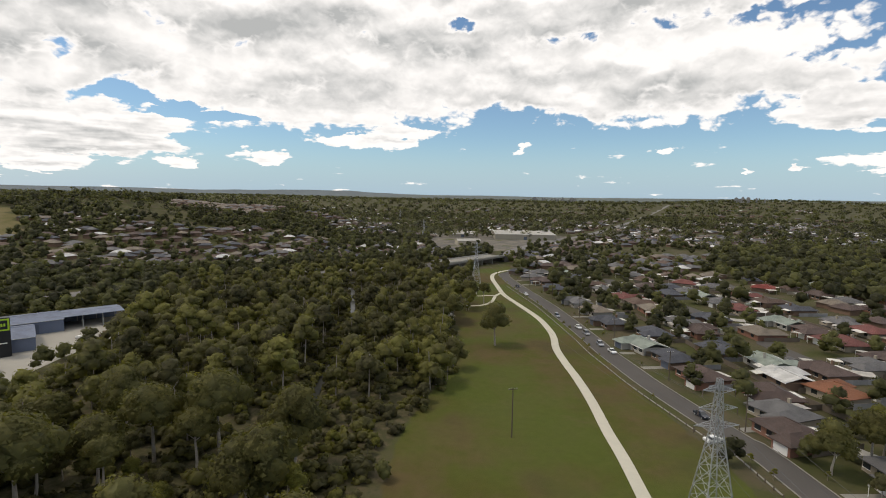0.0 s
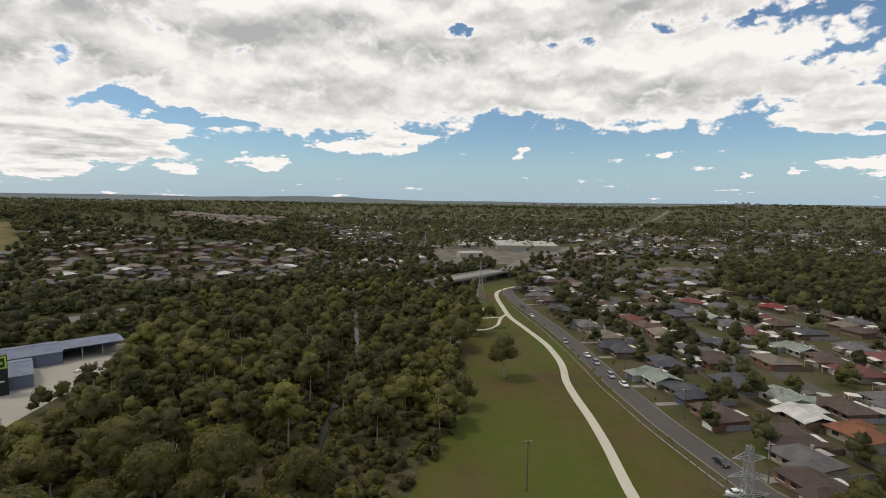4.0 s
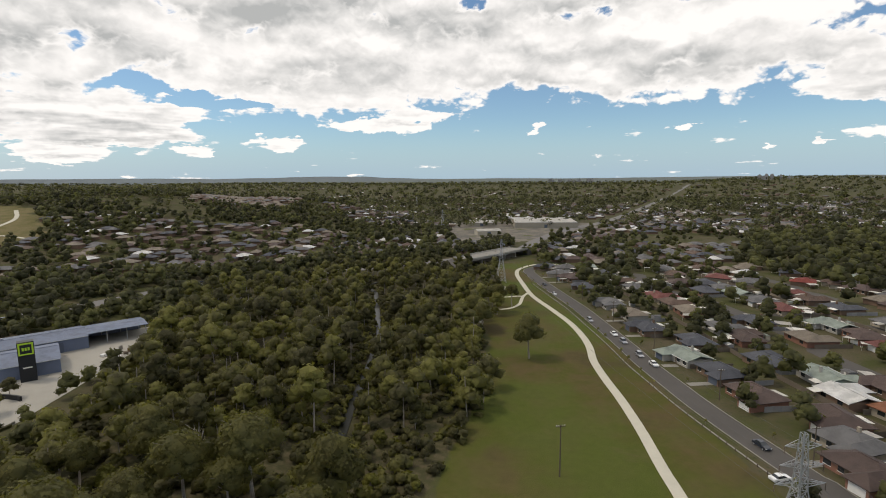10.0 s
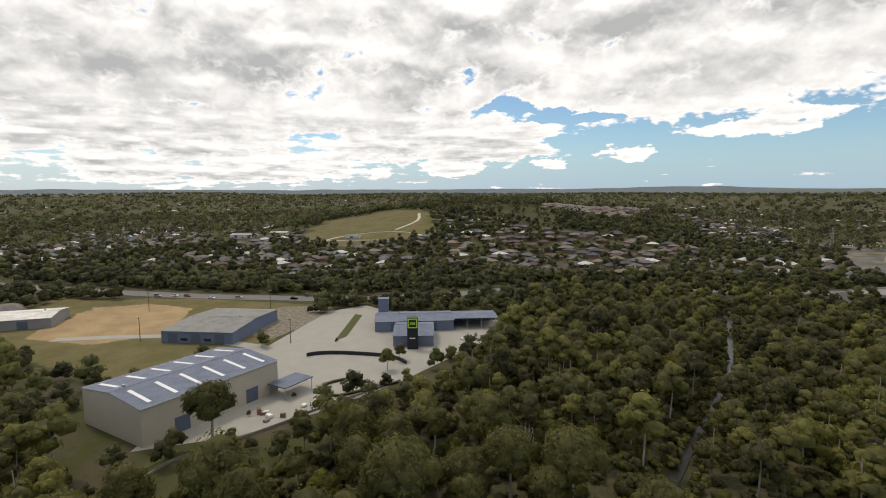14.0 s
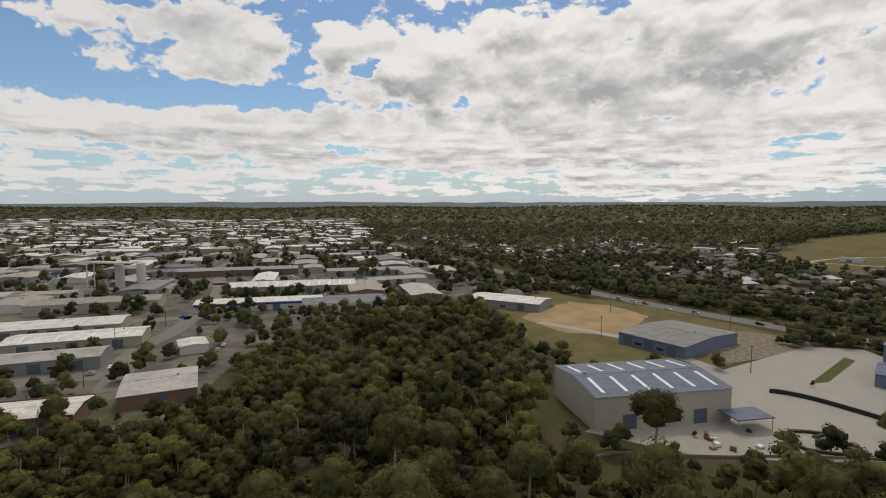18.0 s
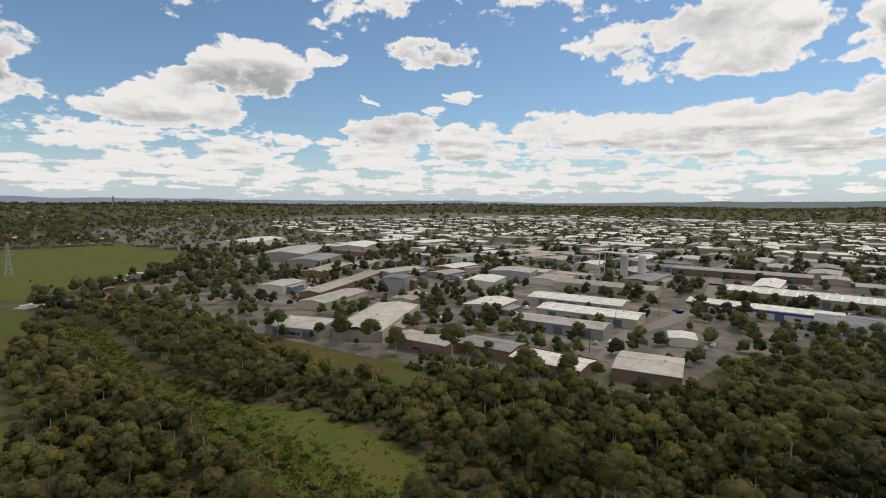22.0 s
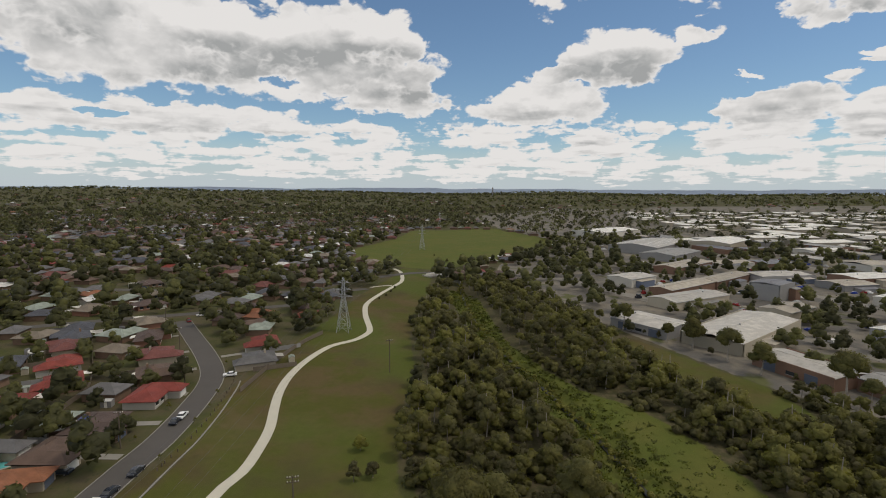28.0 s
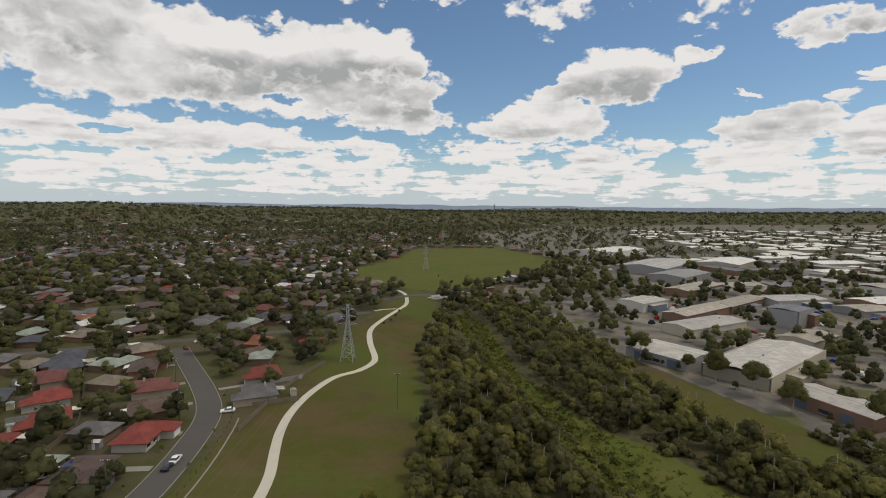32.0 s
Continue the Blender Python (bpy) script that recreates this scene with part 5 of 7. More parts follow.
shed(-180.9, -507.5, 65.6, 34.1, 49.9, 7.0, 1.8, "grey", "grey", 30, 3, label="wide grey warehouse with grey metal roof")
shed(-164.5, -425.8, 65.1, 19.8, 46.2, 6.0, 1.4, "tan", "brick", 31, 3, label="long brick factory row with tan roof")
r = random.Random(9)


def more_sheds():
    def fits(x, y):
        return inside(INDUSTRY, x, y) & (np.hypot(x, y) < 760)

    for x, y in scatter(-900, -200, -900, 100, 36, fits):
        if any(math.hypot(x - a, y - b) < q + 9 for a, b, q in SHEDS) or signed(INDUSTRY, np.array(x), np.array(y)) < 24 or float(line_distance(HIGHWAY, x, y)) < 40 or min(float(line_distance(q, x, y)) for q in WORKS_STREETS) < 22:
            continue
        w, d = r.uniform(26, 54), r.uniform(16, 30)
        c = r.choice(["pale", "pale", "grey", "white", "white", "tan", "tan", "dark"])
        k = r.choice(["cream", "grey", "brick", "white"])
        shed(x, y, w, d, r.choice((20, 20, 110)) + r.uniform(-3, 3), r.uniform(4.2, 6.4), r.uniform(0.9, 1.5), c, k, r.randrange(999), r.randrange(1, 4), parapet=r.random() < 0.4,
             label=f"{dict(cream='cream', grey='grey', brick='brown brick', white='white')[k]} factory unit with {dict(pale='pale grey', grey='grey', white='white', tan='tan', dark='dark grey')[c]} metal roof")


more_sheds()


def far_sheds():
    groups, wall = {}, Shape()
    for x, y in scatter(-1950, -300, -1450, 60, 66, lambda x, y: inside(INDUSTRY, x, y) & (np.hypot(x, y) >= 760)):
        w, d = r.uniform(36, 72), r.uniform(20, 40)
        # mostly white: sunshine on these roofs is put into their colour
        c, a = r.choice(["white", "white", "white", "pale", "white", "tan"]), radians(r.choice((20, 20, 110)))
        z = ground_height(x, y)
        s = Shape()
        gable_roof(s, -w / 2, w / 2, -d / 2, d / 2, 7.0, 1.8)
        ca, sa = math.cos(a), math.sin(a)
        groups.setdefault(c, Shape()).add([(x + ca * p - sa * q, y + sa * p + ca * q, z + t) for p, q, t in s.v], s.f)
        wall.box(-w / 2, w / 2, -d / 2, d / 2, -2, 6.9, a, (x, y, z))
    for c, s in groups.items():
        tagged(part("warehouse_roofs", s, SHED_ROOFS[c]), "distant flat industrial roofs, most coloured white as if sunlit", "warehouses", kind="stuff")
    tagged(part("warehouse_walls", wall, SHED_WALLS["cream"]), "walls of distant warehouses", "warehouses", kind="stuff")


far_sheds()

# ---------------------------------------------------------------- the depot
def depot():
    yard = Shape().prism(DEPOT, -0.4, 0.06)
    tagged(part("pavement", yard, CONCRETE), "broad pale concrete yard and driveway between the sheds", "yard", kind="structure")
    lane = Shape()
    ribbon(lane, along([(-208.8, 106.4), (-232.2, 96.8), (-251.4, 89.2), (-272.4, 66.7), (-288.1, 45.0)], 4.0), -3.0, 3.0, -0.3, 0.05)
    tagged(part("road", lane, CONCRETE), "pale concrete lane past the dirt lot", "road", kind="structure")
    # big shed with translucent roof strips
    ob = shed(-169.5, 63.2, 44, 29, 105, 10.2, 1.6, "blue", "cream", 40, 2, skylights=6, label="large cream shed with blue-grey roof and white skylights")
    porch = Shape()
    porch.box(-6, 6, -4, 4, 3.8, 4.15)
    aw = thing("awning", "blue-grey awning on posts at the shed's entrance", "awning", at=pose(-157, 90.5, 0, 0, 0, 105))
    part("roof_sheet", porch, SHED_ROOFS["blue"], aw)
    for x, y in ((-5.6, -3.6), (5.6, -3.6), (5.6, 3.6), (-5.6, 3.6)):
        part("post", Shape().strut((x, y, -0.2), (x, y, 3.85), 0.12), material("yellow_paint", (0.55, 0.38, 0.05), 0.6, 0.05) if x > 0 and y < 0 else STEEL, aw)
    shed(-250, 105.5, 33, 44, 39, 6.0, 1.3, "grey", "blue", 41, 3, label="grey-roofed steel shed with bays open on one end")
    # sign shed: a long wing, a front hall, a sign tower and a roof-top box
    shed(-191, 174, 37, 19, 50, 5.6, 1.4, "blue", "blue", 42, 2, label="long blue-grey hardware shed under a skillion roof")
    can = thing("storage_canopy", "open blue-grey storage canopy on steel posts", "canopy", at=pose(-172.5, 196, 0, 0, 0, 50))
    part("roof_sheet", gable_roof(Shape(), -11, 11, -7.5, 7.5, 5.2, 0.7, 0.3, 0.12), SHED_ROOFS["blue"], can)
    for k in range(4):
        for y in (-7.0, 7.0):
            part("post", Shape().box(-10.6 + 7 * k - 0.15, -10.6 + 7 * k + 0.15, y - 0.15, y + 0.15, -0.2, 5.2), STEEL, can)
    part("back_wall", Shape().box(-11, 11, 7.2, 7.4, -0.2, 5.0), SHED_WALLS["blue"], can)
    TAKEN.append((-172.5, 196, 13))
    shed(-174, 159, 17, 22, 47, 5.4, 2.0, "blue", "blue", 44, 1, label="blue-grey showroom with gabled metal roof")
    t = thing("sign_tower", "dark square sign tower with a green framed panel", "sign", at=pose(-164.2, 149.6, 0, 0, 0, 47))
    part("tower", Shape().box(-2.2, 2.2, -1.6, 1.6, -0.3, 13.4), SIGN_DARK, t)
    p = part("panel", Shape().box(-2.0, 2.0, -1.78, -1.6, 9.1, 13.1), SIGN_GREEN, t, "bright green square panel")
    part("inset", Shape().box(-1.5, 1.5, -1.86, -1.78, 9.6, 12.6), SIGN_DARK, p)
    for k in range(3):
        part("lettering_bar", Shape().box(-1.0 + 0.75 * k, -0.5 + 0.75 * k, -1.92, -1.86, 10.6, 11.6), SIGN_GREEN, p)
    part("lettering_bar", Shape().box(-1.2, 1.2, -1.68, -1.6, 4.6, 5.0), WHITE_PAINT, t)
    t = thing("roof_box", "dark blue-grey rooftop sign box with flat lid", "sign box", at=pose(-213, 172.5, 0, 0, 0, 50))
    part("body", Shape().box(-2.6, 2.6, -2.2, 2.2, -0.3, 10.6), SHED_WALLS["blue"], t)
    part("lid", Shape().box(-2.9, 2.9, -2.5, 2.5, 10.6, 10.95), SHED_ROOFS["blue"], t)
    # retaining wall that steps through the yard
    w = Shape()
    ribbon(w, along([(-186.1, 112.8), (-185.0, 117.0), (-178.4, 124.4), (-162.9, 134.5), (-154.5, 135.4), (-150.9, 134.5)], 3.0), -0.25, 0.25, -0.3, 1.5)
    tagged(part("retaining_wall", w, SIGN_DARK), "dark retaining wall winding through the yard", "wall", kind="structure")
    w = thing("boundary_wall", "low pale block wall along the depot's edge", "wall")
    edge = along([(-127.9, 34.2), (-136.8, 47.4), (-137.0, 60.5), (-137.4, 77.2), (-138.9, 92.7), (-139.1, 121.9)], 3.0)
    for a, b in zip(edge, edge[1:]):
        d = b - a
        part("panel", Shape().box(0, float(np.hypot(*d)) - 0.04, -0.12, 0.12, -0.2, 0.75), KERB, w, at=pose(float(a[0]), float(a[1]), 0, 0, 0, math.degrees(math.atan2(d[1], d[0]))))
    lawn = material("verge_grass", (0.075, 0.085, 0.022), 0.95, 0.25, 0.3, 3.0, 0.4)
    for ring in ([(-137.5, 41.4), (-141.5, 52.4), (-146.0, 49.8), (-145.2, 47.8)], [(-196.5, 132.2), (-199.1, 140.4), (-227.2, 169.2), (-232.1, 168.0)]):
        tagged(part("grass_bed", Shape().prism(ring, -0.1, 0.12), lawn), "kerbed grass bed in the depot yard", "grass bed", kind="structure")
    s = Shape()
    ribbon(s, along([(-138.4, 120.1), (-142.8, 99.2), (-146.9, 99.6), (-154.0, 100.8), (-153.3, 109.6), (-150.8, 105.6)], 1.5), -0.5, 0.5, -0.1, 0.75)
    tagged(part("hedge_row", s, LEAF_DARK), "clipped dark hedge curving through the yard", "hedge")
    t = thing("site_cabin", "long white site cabin beside the grey shed", "cabin", at=pose(-250.1, 90.7, 0, 0, 0, 54.0))
    part("body", Shape().box(-5, 5, -1.3, 1.3, 0.1, 2.7), SHED_WALLS["white"], t)
    part("roof_sheet", Shape().box(-5.1, 5.1, -1.4, 1.4, 2.7, 2.82), SHED_ROOFS["pale"], t)
    part("door", Shape().box(-0.5, 0.5, -1.36, -1.28, 0.15, 2.15), ROLLER, t)
    # stacks of stock
    rr = random.Random(3)
    for k in range(26):
        x, y = (rr.uniform(-150, -141), rr.uniform(74, 116)) if k < 14 else (rr.uniform(-158, -149), rr.uniform(172, 196))
        w, d, h = rr.uniform(1.0, 2.4), rr.uniform(0.9, 1.6), rr.uniform(0.6, 1.8)
        st = thing("pallet_stack", "stack of building stock on a timber pallet", "pallet", "yard stock", pose(x, y, 0.06, 0, 0, rr.uniform(0, 180)))
        part("pallet", Shape().box(-w / 2, w / 2, -d / 2, d / 2, 0, 0.14), TIMBER, st)
        part("load", Shape().box(-w / 2 + 0.05, w / 2 - 0.05, -d / 2 + 0.05, d / 2 - 0.05, 0.14, h), rr.choice([KERB, TIMBER, WHITE_PAINT, SHED_WALLS["brick"]]), st)


depot()


# ---------------------------------------------------------------- towers, poles and wires
def lattice_tower(x, y, turn, height=25.0, base=5.6):
    root = thing("transmission_tower", "galvanised steel lattice power tower with three pairs of arms", "power tower", "power line", pose(x, y, ground_height(x, y), 0, 0, turn))
    waist, top = height * 0.62, height
    half = lambda z: base / 2 + (0.75 - base / 2) * z / waist if z < waist else 0.75 + (0.35 - 0.75) * (z - waist) / (top - waist)
    levels = [0, 4.2, 8.0, 11.2, 13.6, waist, waist + 2.2, waist + 4.4, waist + 6.6, top - 0.3]
    corner = lambda z, k: ((1, 1, -1, -1)[k] * half(z), (1, -1, -1, 1)[k] * half(z), z)
    for k in range(4):
        part("leg", tube(Shape(), [corner(a - (0.3 if a == 0 else 0), k) for a in levels], [0.12 if a < waist else 0.085 for a in levels]), STEEL, root)
        brace = Shape()
        j = (k + 1) % 4
        for a, b in zip(levels, levels[1:]):
            brace.strut(corner(a, k), corner(b, j), 0.05).strut(corner(a, j), corner(b, k), 0.05).strut(corner(b, k), corner(b, j), 0.045)
            if b <= waist and b - a > 2.3:
                m = (a + b) / 2
                brace.strut(corner(m, k), corner(m, j), 0.04)
        part("bracing", brace, STEEL, root)
    for z, reach in ((waist + 0.4, 4.2), (waist + 3.6, 3.6), (waist + 6.8, 3.0)):
        for sgn in (-1, 1):
            arm = Shape()
            tip = (sgn * reach, 0, z + 0.35)
            for yy in (-0.5, 0.5):
                arm.strut((sgn * 0.5, yy, z), tip, 0.06).strut((sgn * 0.5, yy, z + 1.1), tip, 0.05)
                for q in (0.3, 0.6):
                    arm.strut((sgn * (0.5 + (reach - 0.5) * q), yy * (1 - q), z + 0.35 * q), (sgn * (0.5 + (reach - 0.5) * q), yy * (1 - q), z + 1.1 - 0.75 * q), 0.035)
            a = part("crossarm", arm, STEEL, root)
            ins = tube(Shape(), [(sgn * reach, 0, z + 0.25 - 0.1 * q) for q in range(13)], [0.11 if q % 2 else 0.04 for q in range(13)], 6)
            part("insulator", ins, material("insulator_glass", (0.10, 0.07, 0.05), 0.3, 0.05) if "insulator_glass" not in bpy.data.materials else bpy.data.materials["insulator_glass"], a)
    return x, y, turn, waist


TOWERS = [(39.5, 90.2, 10), (-12.4, 329.4, 12), (-98, 680, 16), (-250, 1300, 10)]
TOWERS_SOUTH = [(61.6, -204.1, 3), (74, -535.2, -2), (95, -900, -2)]
line_towers = [lattice_tower(x, y, a, 25.0 if abs(y) < 300 else 28.0) for x, y, a in TOWERS_SOUTH[::-1] + TOWERS]


def sagging(a, b, sag, radius, n=14):
    s = Shape()
    pts = [Vector(a).lerp(Vector(b), k / n) - Vector((0, 0, 4 * sag * (k / n) * (1 - k / n))) for k in range(n + 1)]
    return tube(s, pts, [radius] * len(pts), 3)


wires = thing("power_lines", "thin sagging power conductors between the lattice towers", "cables")
for (x0, y0, t0, w0), (x1, y1, t1, w1) in zip(line_towers, line_towers[1:]):
    for z, reach in ((0.4, 4.2), (3.6, 3.6), (6.8, 3.0)):
        for sgn in (-1, 1):
            e = [(x + sgn * reach * math.cos(radians(t)), y + sgn * reach * math.sin(radians(t)), ground_height(x, y) + w + z - 0.95) for x, y, t, w in ((x0, y0, t0, w0), (x1, y1, t1, w1))]
            part("conductor", sagging(*e, 0.018 * math.dist(*e), 0.022), CABLE, wires)


def timber_pole(x, y, turn, height=12.0, arms=1):
    root = thing("power_pole", "tall weathered timber power pole with crossarm", "power pole", "timber poles", pose(x, y, ground_height(x, y), 0, 0, turn))
    part("pole", Shape().strut((0, 0, -0.5), (0, 0, height), 0.17, 0.12, 8), TIMBER, root)
    for k in range(arms):
        z = height - 0.4 - 0.9 * k
        a = part("crossarm", Shape().box(-1.1, 1.1, -0.07, 0.07, z - 0.06, z + 0.08), TIMBER, root)
        for x_ in (-0.95, -0.45, 0.45, 0.95):
            part("insulator", Shape().strut((x_, 0, z + 0.08), (x_, 0, z + 0.3), 0.05, 0.07, 6), WHITE_PAINT, a)


for x, y, h in ((4.8, 114.3, 12.0), (29.9, -154.6, 12.0), (29.5, -68.5, 12.0)):
    timber_pole(x, y, 20, h, 2 if y == -68.5 else 1)
# street poles along the house side of the street
for i in range(10, len(street_line), 42):
    n = street_right[i] if street_right[i][0] > 0 else -street_right[i]
    x, y = street_line[i] + n * 7.6
    if not -70 < y < 100 and y < 430:
        timber_pole(float(x), float(y), 15, 9.5)
for x, y in ((-257.0, 71.7), (-277.2, 141.9), (-320.3, 91.7), (-172.3, -128.1), (-217.0, -150.3), (-260.8, -155.4), (-207.6, 117.3), (-343.1, 112.0)):
    timber_pole(x, y, 40, 11.0)


# ---------------------------------------------------------------- bridges
def bridges():
    b = thing("road_bridge", "concrete road bridge on piers over the creek", "bridge", at=pose(-21.4, 424.8, 0, 0, 0, 57.1))
    part("deck", Shape().box(-40, 40, -9, 9, 4.6, 5.6), KERB, b)
    for y in (-9.2, 8.9):
        part("parapet", Shape().box(-40, 40, y, y + 0.3, 5.6, 6.6), CONCRETE, b)
    for sgn in (-1, 1):
        a, e = sgn * 40, sgn * 78
        part("approach", Shape().add([(a, -9, 5.6), (a, 9, 5.6), (e, 9, 0.1), (e, -9, 0.1), (a, -9, -0.5), (a, 9, -0.5), (e, 9, -0.5), (e, -9, -0.5)], [(0, 1, 2, 3), (7, 6, 5, 4), (0, 3, 7, 4), (1, 0, 4, 5), (2, 1, 5, 6), (3, 2, 6, 7)]), ASPHALT, b, "asphalt ramp up to the deck")
    for x in (-24, -8, 8, 24):
        part("pier", Shape().box(x - 0.6, x + 0.6, -7, 7, -1, 4.6), KERB, b)
    c = thing("culvert_bridge", "low concrete creek crossing with pale wing walls", "bridge", at=pose(30.8, -371.7, 0, 0, 0, 44.7))
    part("deck", Shape().box(-20, 20, -5, 5, -0.4, 0.9), CONCRETE, c)
    for y in (-5.2, 4.9):
        part("rail", Shape().box(-16, 16, y, y + 0.25, 0.9, 1.8), WHITE_PAINT, c)
    for sgn in (-1, 1):
        part("wing_wall", Shape().box(sgn * 13, sgn * 13.8, 5, 32, -1.0, 1.2) if sgn > 0 else Shape().box(-13.8, -13, 5, 36, -1.0, 1.2), CONCRETE, c)
    s = Shape()
    ribbon(s, along([(120.5, -289.4), (91.6, -336.1), (56.5, -375.0), (30.8, -371.7), (-17.7, -373.8), (-67.0, -379.2), (-147.9, -454.8)], 6.0), -4, 4, -0.4, 0.07)
    tagged(part("road", s, ASPHALT), "grey road crossing the creek", "road", kind="structure")


bridges()


# ---------------------------------------------------------------- large buildings far along the park
def factories():
    for x, y, w, d, a, c, lab in ((-51, 775, 38, 56, 4, "white", "long white factory beyond the road bridge"), (38, 775, 86, 104, 4, "white", "vast pale distribution warehouse beyond the road bridge"), (-35, 629, 30, 14, 20, "white", "small white-roofed depot near the bridge")):
        shed(x, y, w, d, a, 7.5 if w > 50 else 5.5, 2.2, "pale", "cream", 60, 1, label=lab, group="factories by the bridge")
    # pale silos
    for x, y in ((-367.1, -261.3), (-375.9, -250.4)):
        s = thing("silo", "tall pale cylindrical storage silo", "silo", "silos", pose(x, y, 0))
        part("barrel", Shape().strut((0, 0, -0.4), (0, 0, 21), 3.2, 3.2, 20), SHED_WALLS["white"], s, smooth=False)
        part("dome", Shape().strut((0, 0, 21), (0, 0, 22.6), 3.2, 1.0, 20), SHED_WALLS["white"], s)
    g = thing("gantry", "pale steel gantry platform over the silos", "gantry", at=pose(-359.8, -270.2, 0))
    part("platform", Shape().box(-4, 4, -9, 26, 22.7, 23.6), SHED_WALLS["white"], g)
    for x, y in ((-3.5, -8.5), (3.5, -8.5)):
        part("column", Shape().strut((x, y, -0.3), (x, y, 22.7), 0.4), SHED_WALLS["white"], g)


factories()


def skyline():
    """Far city towers on the horizon."""
    rr = random.Random(21)
    for az0, spread, count, h0, h1, dist, lab in ((-6.6, 2.6, 26, 12, 36, 4400, "pale grey far city tower on the horizon"), (-25.6, 1.8, 9, 16, 32, 3300, "grey apartment block on the skyline"), (180.4, 0.3, 1, 40, 52, 3000, "slim pale far tower on the horizon")):
        for k in range(count):
            a = radians(az0 + rr.uniform(-spread, spread))
            x, y = -dist * math.sin(a), dist * math.cos(a)
            h, w = rr.uniform(h0, h1), rr.uniform(9, 20) if count > 1 else 8
            t = thing("city_tower", lab, "tower block", "skyline", pose(x, y, ground_height(x, y), 0, 0, math.degrees(a)))
            part("wall", Shape().box(-w / 2, w / 2, -w / 2, w / 2, -6, h), SHED_WALLS["grey"], t)
            part("plant_room", Shape().box(-w / 4, w / 4, -w / 4, w / 4, h, h + 4), SHED_WALLS["grey"], t)


skyline()


def paddock():
    """Tracks, a white hall and a line of houses round the hillside field."""
    for pts in ([(-549.0, 339.1), (-549.9, 371.7), (-523.4, 406.5), (-487.7, 424.1), (-457.1, 421.9), (-440.6, 421.0)], [(-513.0, 426.9), (-532.1, 481.0), (-576.9, 525.1)], [(-594.6, 317.0), (-529.6, 352.9), (-470.3, 386.2)]):
        s = Shape()
        ribbon(s, along(pts, 8.0), -2.0, 2.0, -0.3, 0.25)
        tagged(part("track", s, PATHWAY), "pale dirt track across the hillside field", "track", kind="structure")
    shed(-718.6, 318.2, 37.1, 14.0, 39.3, 6.0, 1.0, "pale", "white", 71, 2, label="white hall beside the hillside field", group="hillside halls")
    shed(-679.2, 351.4, 24.6, 11.9, 43.6, 4.0, 1.0, "white", "cream", 72, 1, label="low cream hall beside the hillside field", group="hillside halls")
    shed(-527.5, 371.7, 18.4, 8.3, 30.8, 3.5, 0.8, "grey", "white", 73, 1, label="small pavilion standing on the hillside field", group="hillside halls")


paddock()


def yard_goods():
    """Vehicles, crates and containers too small to pick apart in the far yards."""
    rr = random.Random(55)
    heaps = {}
    for x, y, q in SHEDS:
        if not bool(inside(INDUSTRY, np.array(x), np.array(y))):
            continue
        for k in range(9):
            a = rr.uniform(0, 6.28)
            px, py = x + (q + rr.uniform(1, 9)) * math.cos(a), y + (q + rr.uniform(1, 9)) * math.sin(a)
            if any(math.hypot(px - a2, py - b2) < r2 for a2, b2, r2 in TAKEN[-900:]) or bool(inside(FOREST, np.array(px), np.array(py))) or float(signed(INDUSTRY, np.array(px), np.array(py))) < 16:
                continue
            c = rr.choice(("white", "white", "dark", "red", "silver", "blue", "tan"))
            w, d, h = (4.3, 1.8, 1.4) if rr.random() < 0.6 else (rr.uniform(2, 6), rr.uniform(1.5, 2.5), rr.uniform(1, 2.6))
            heaps.setdefault(c, Shape()).box(-w / 2, w / 2, -d / 2, d / 2, 0.25, h * 0.6, radians(20) + rr.choice((0, 1.57)), (px, py, 0.05)).box(-w * 0.28, w * 0.28, -d * 0.42, d * 0.42, h * 0.6, h, radians(20), (px, py, 0.05))
    mats = dict(CAR_PAINT, blue=BLUE_TRIM, tan=SHED_WALLS["cream"])
    for c, s in heaps.items():
        tagged(part("yard_goods", s, mats[c]), f"{c} vans, crates and goods in the factory yards", "yard goods", kind="stuff")



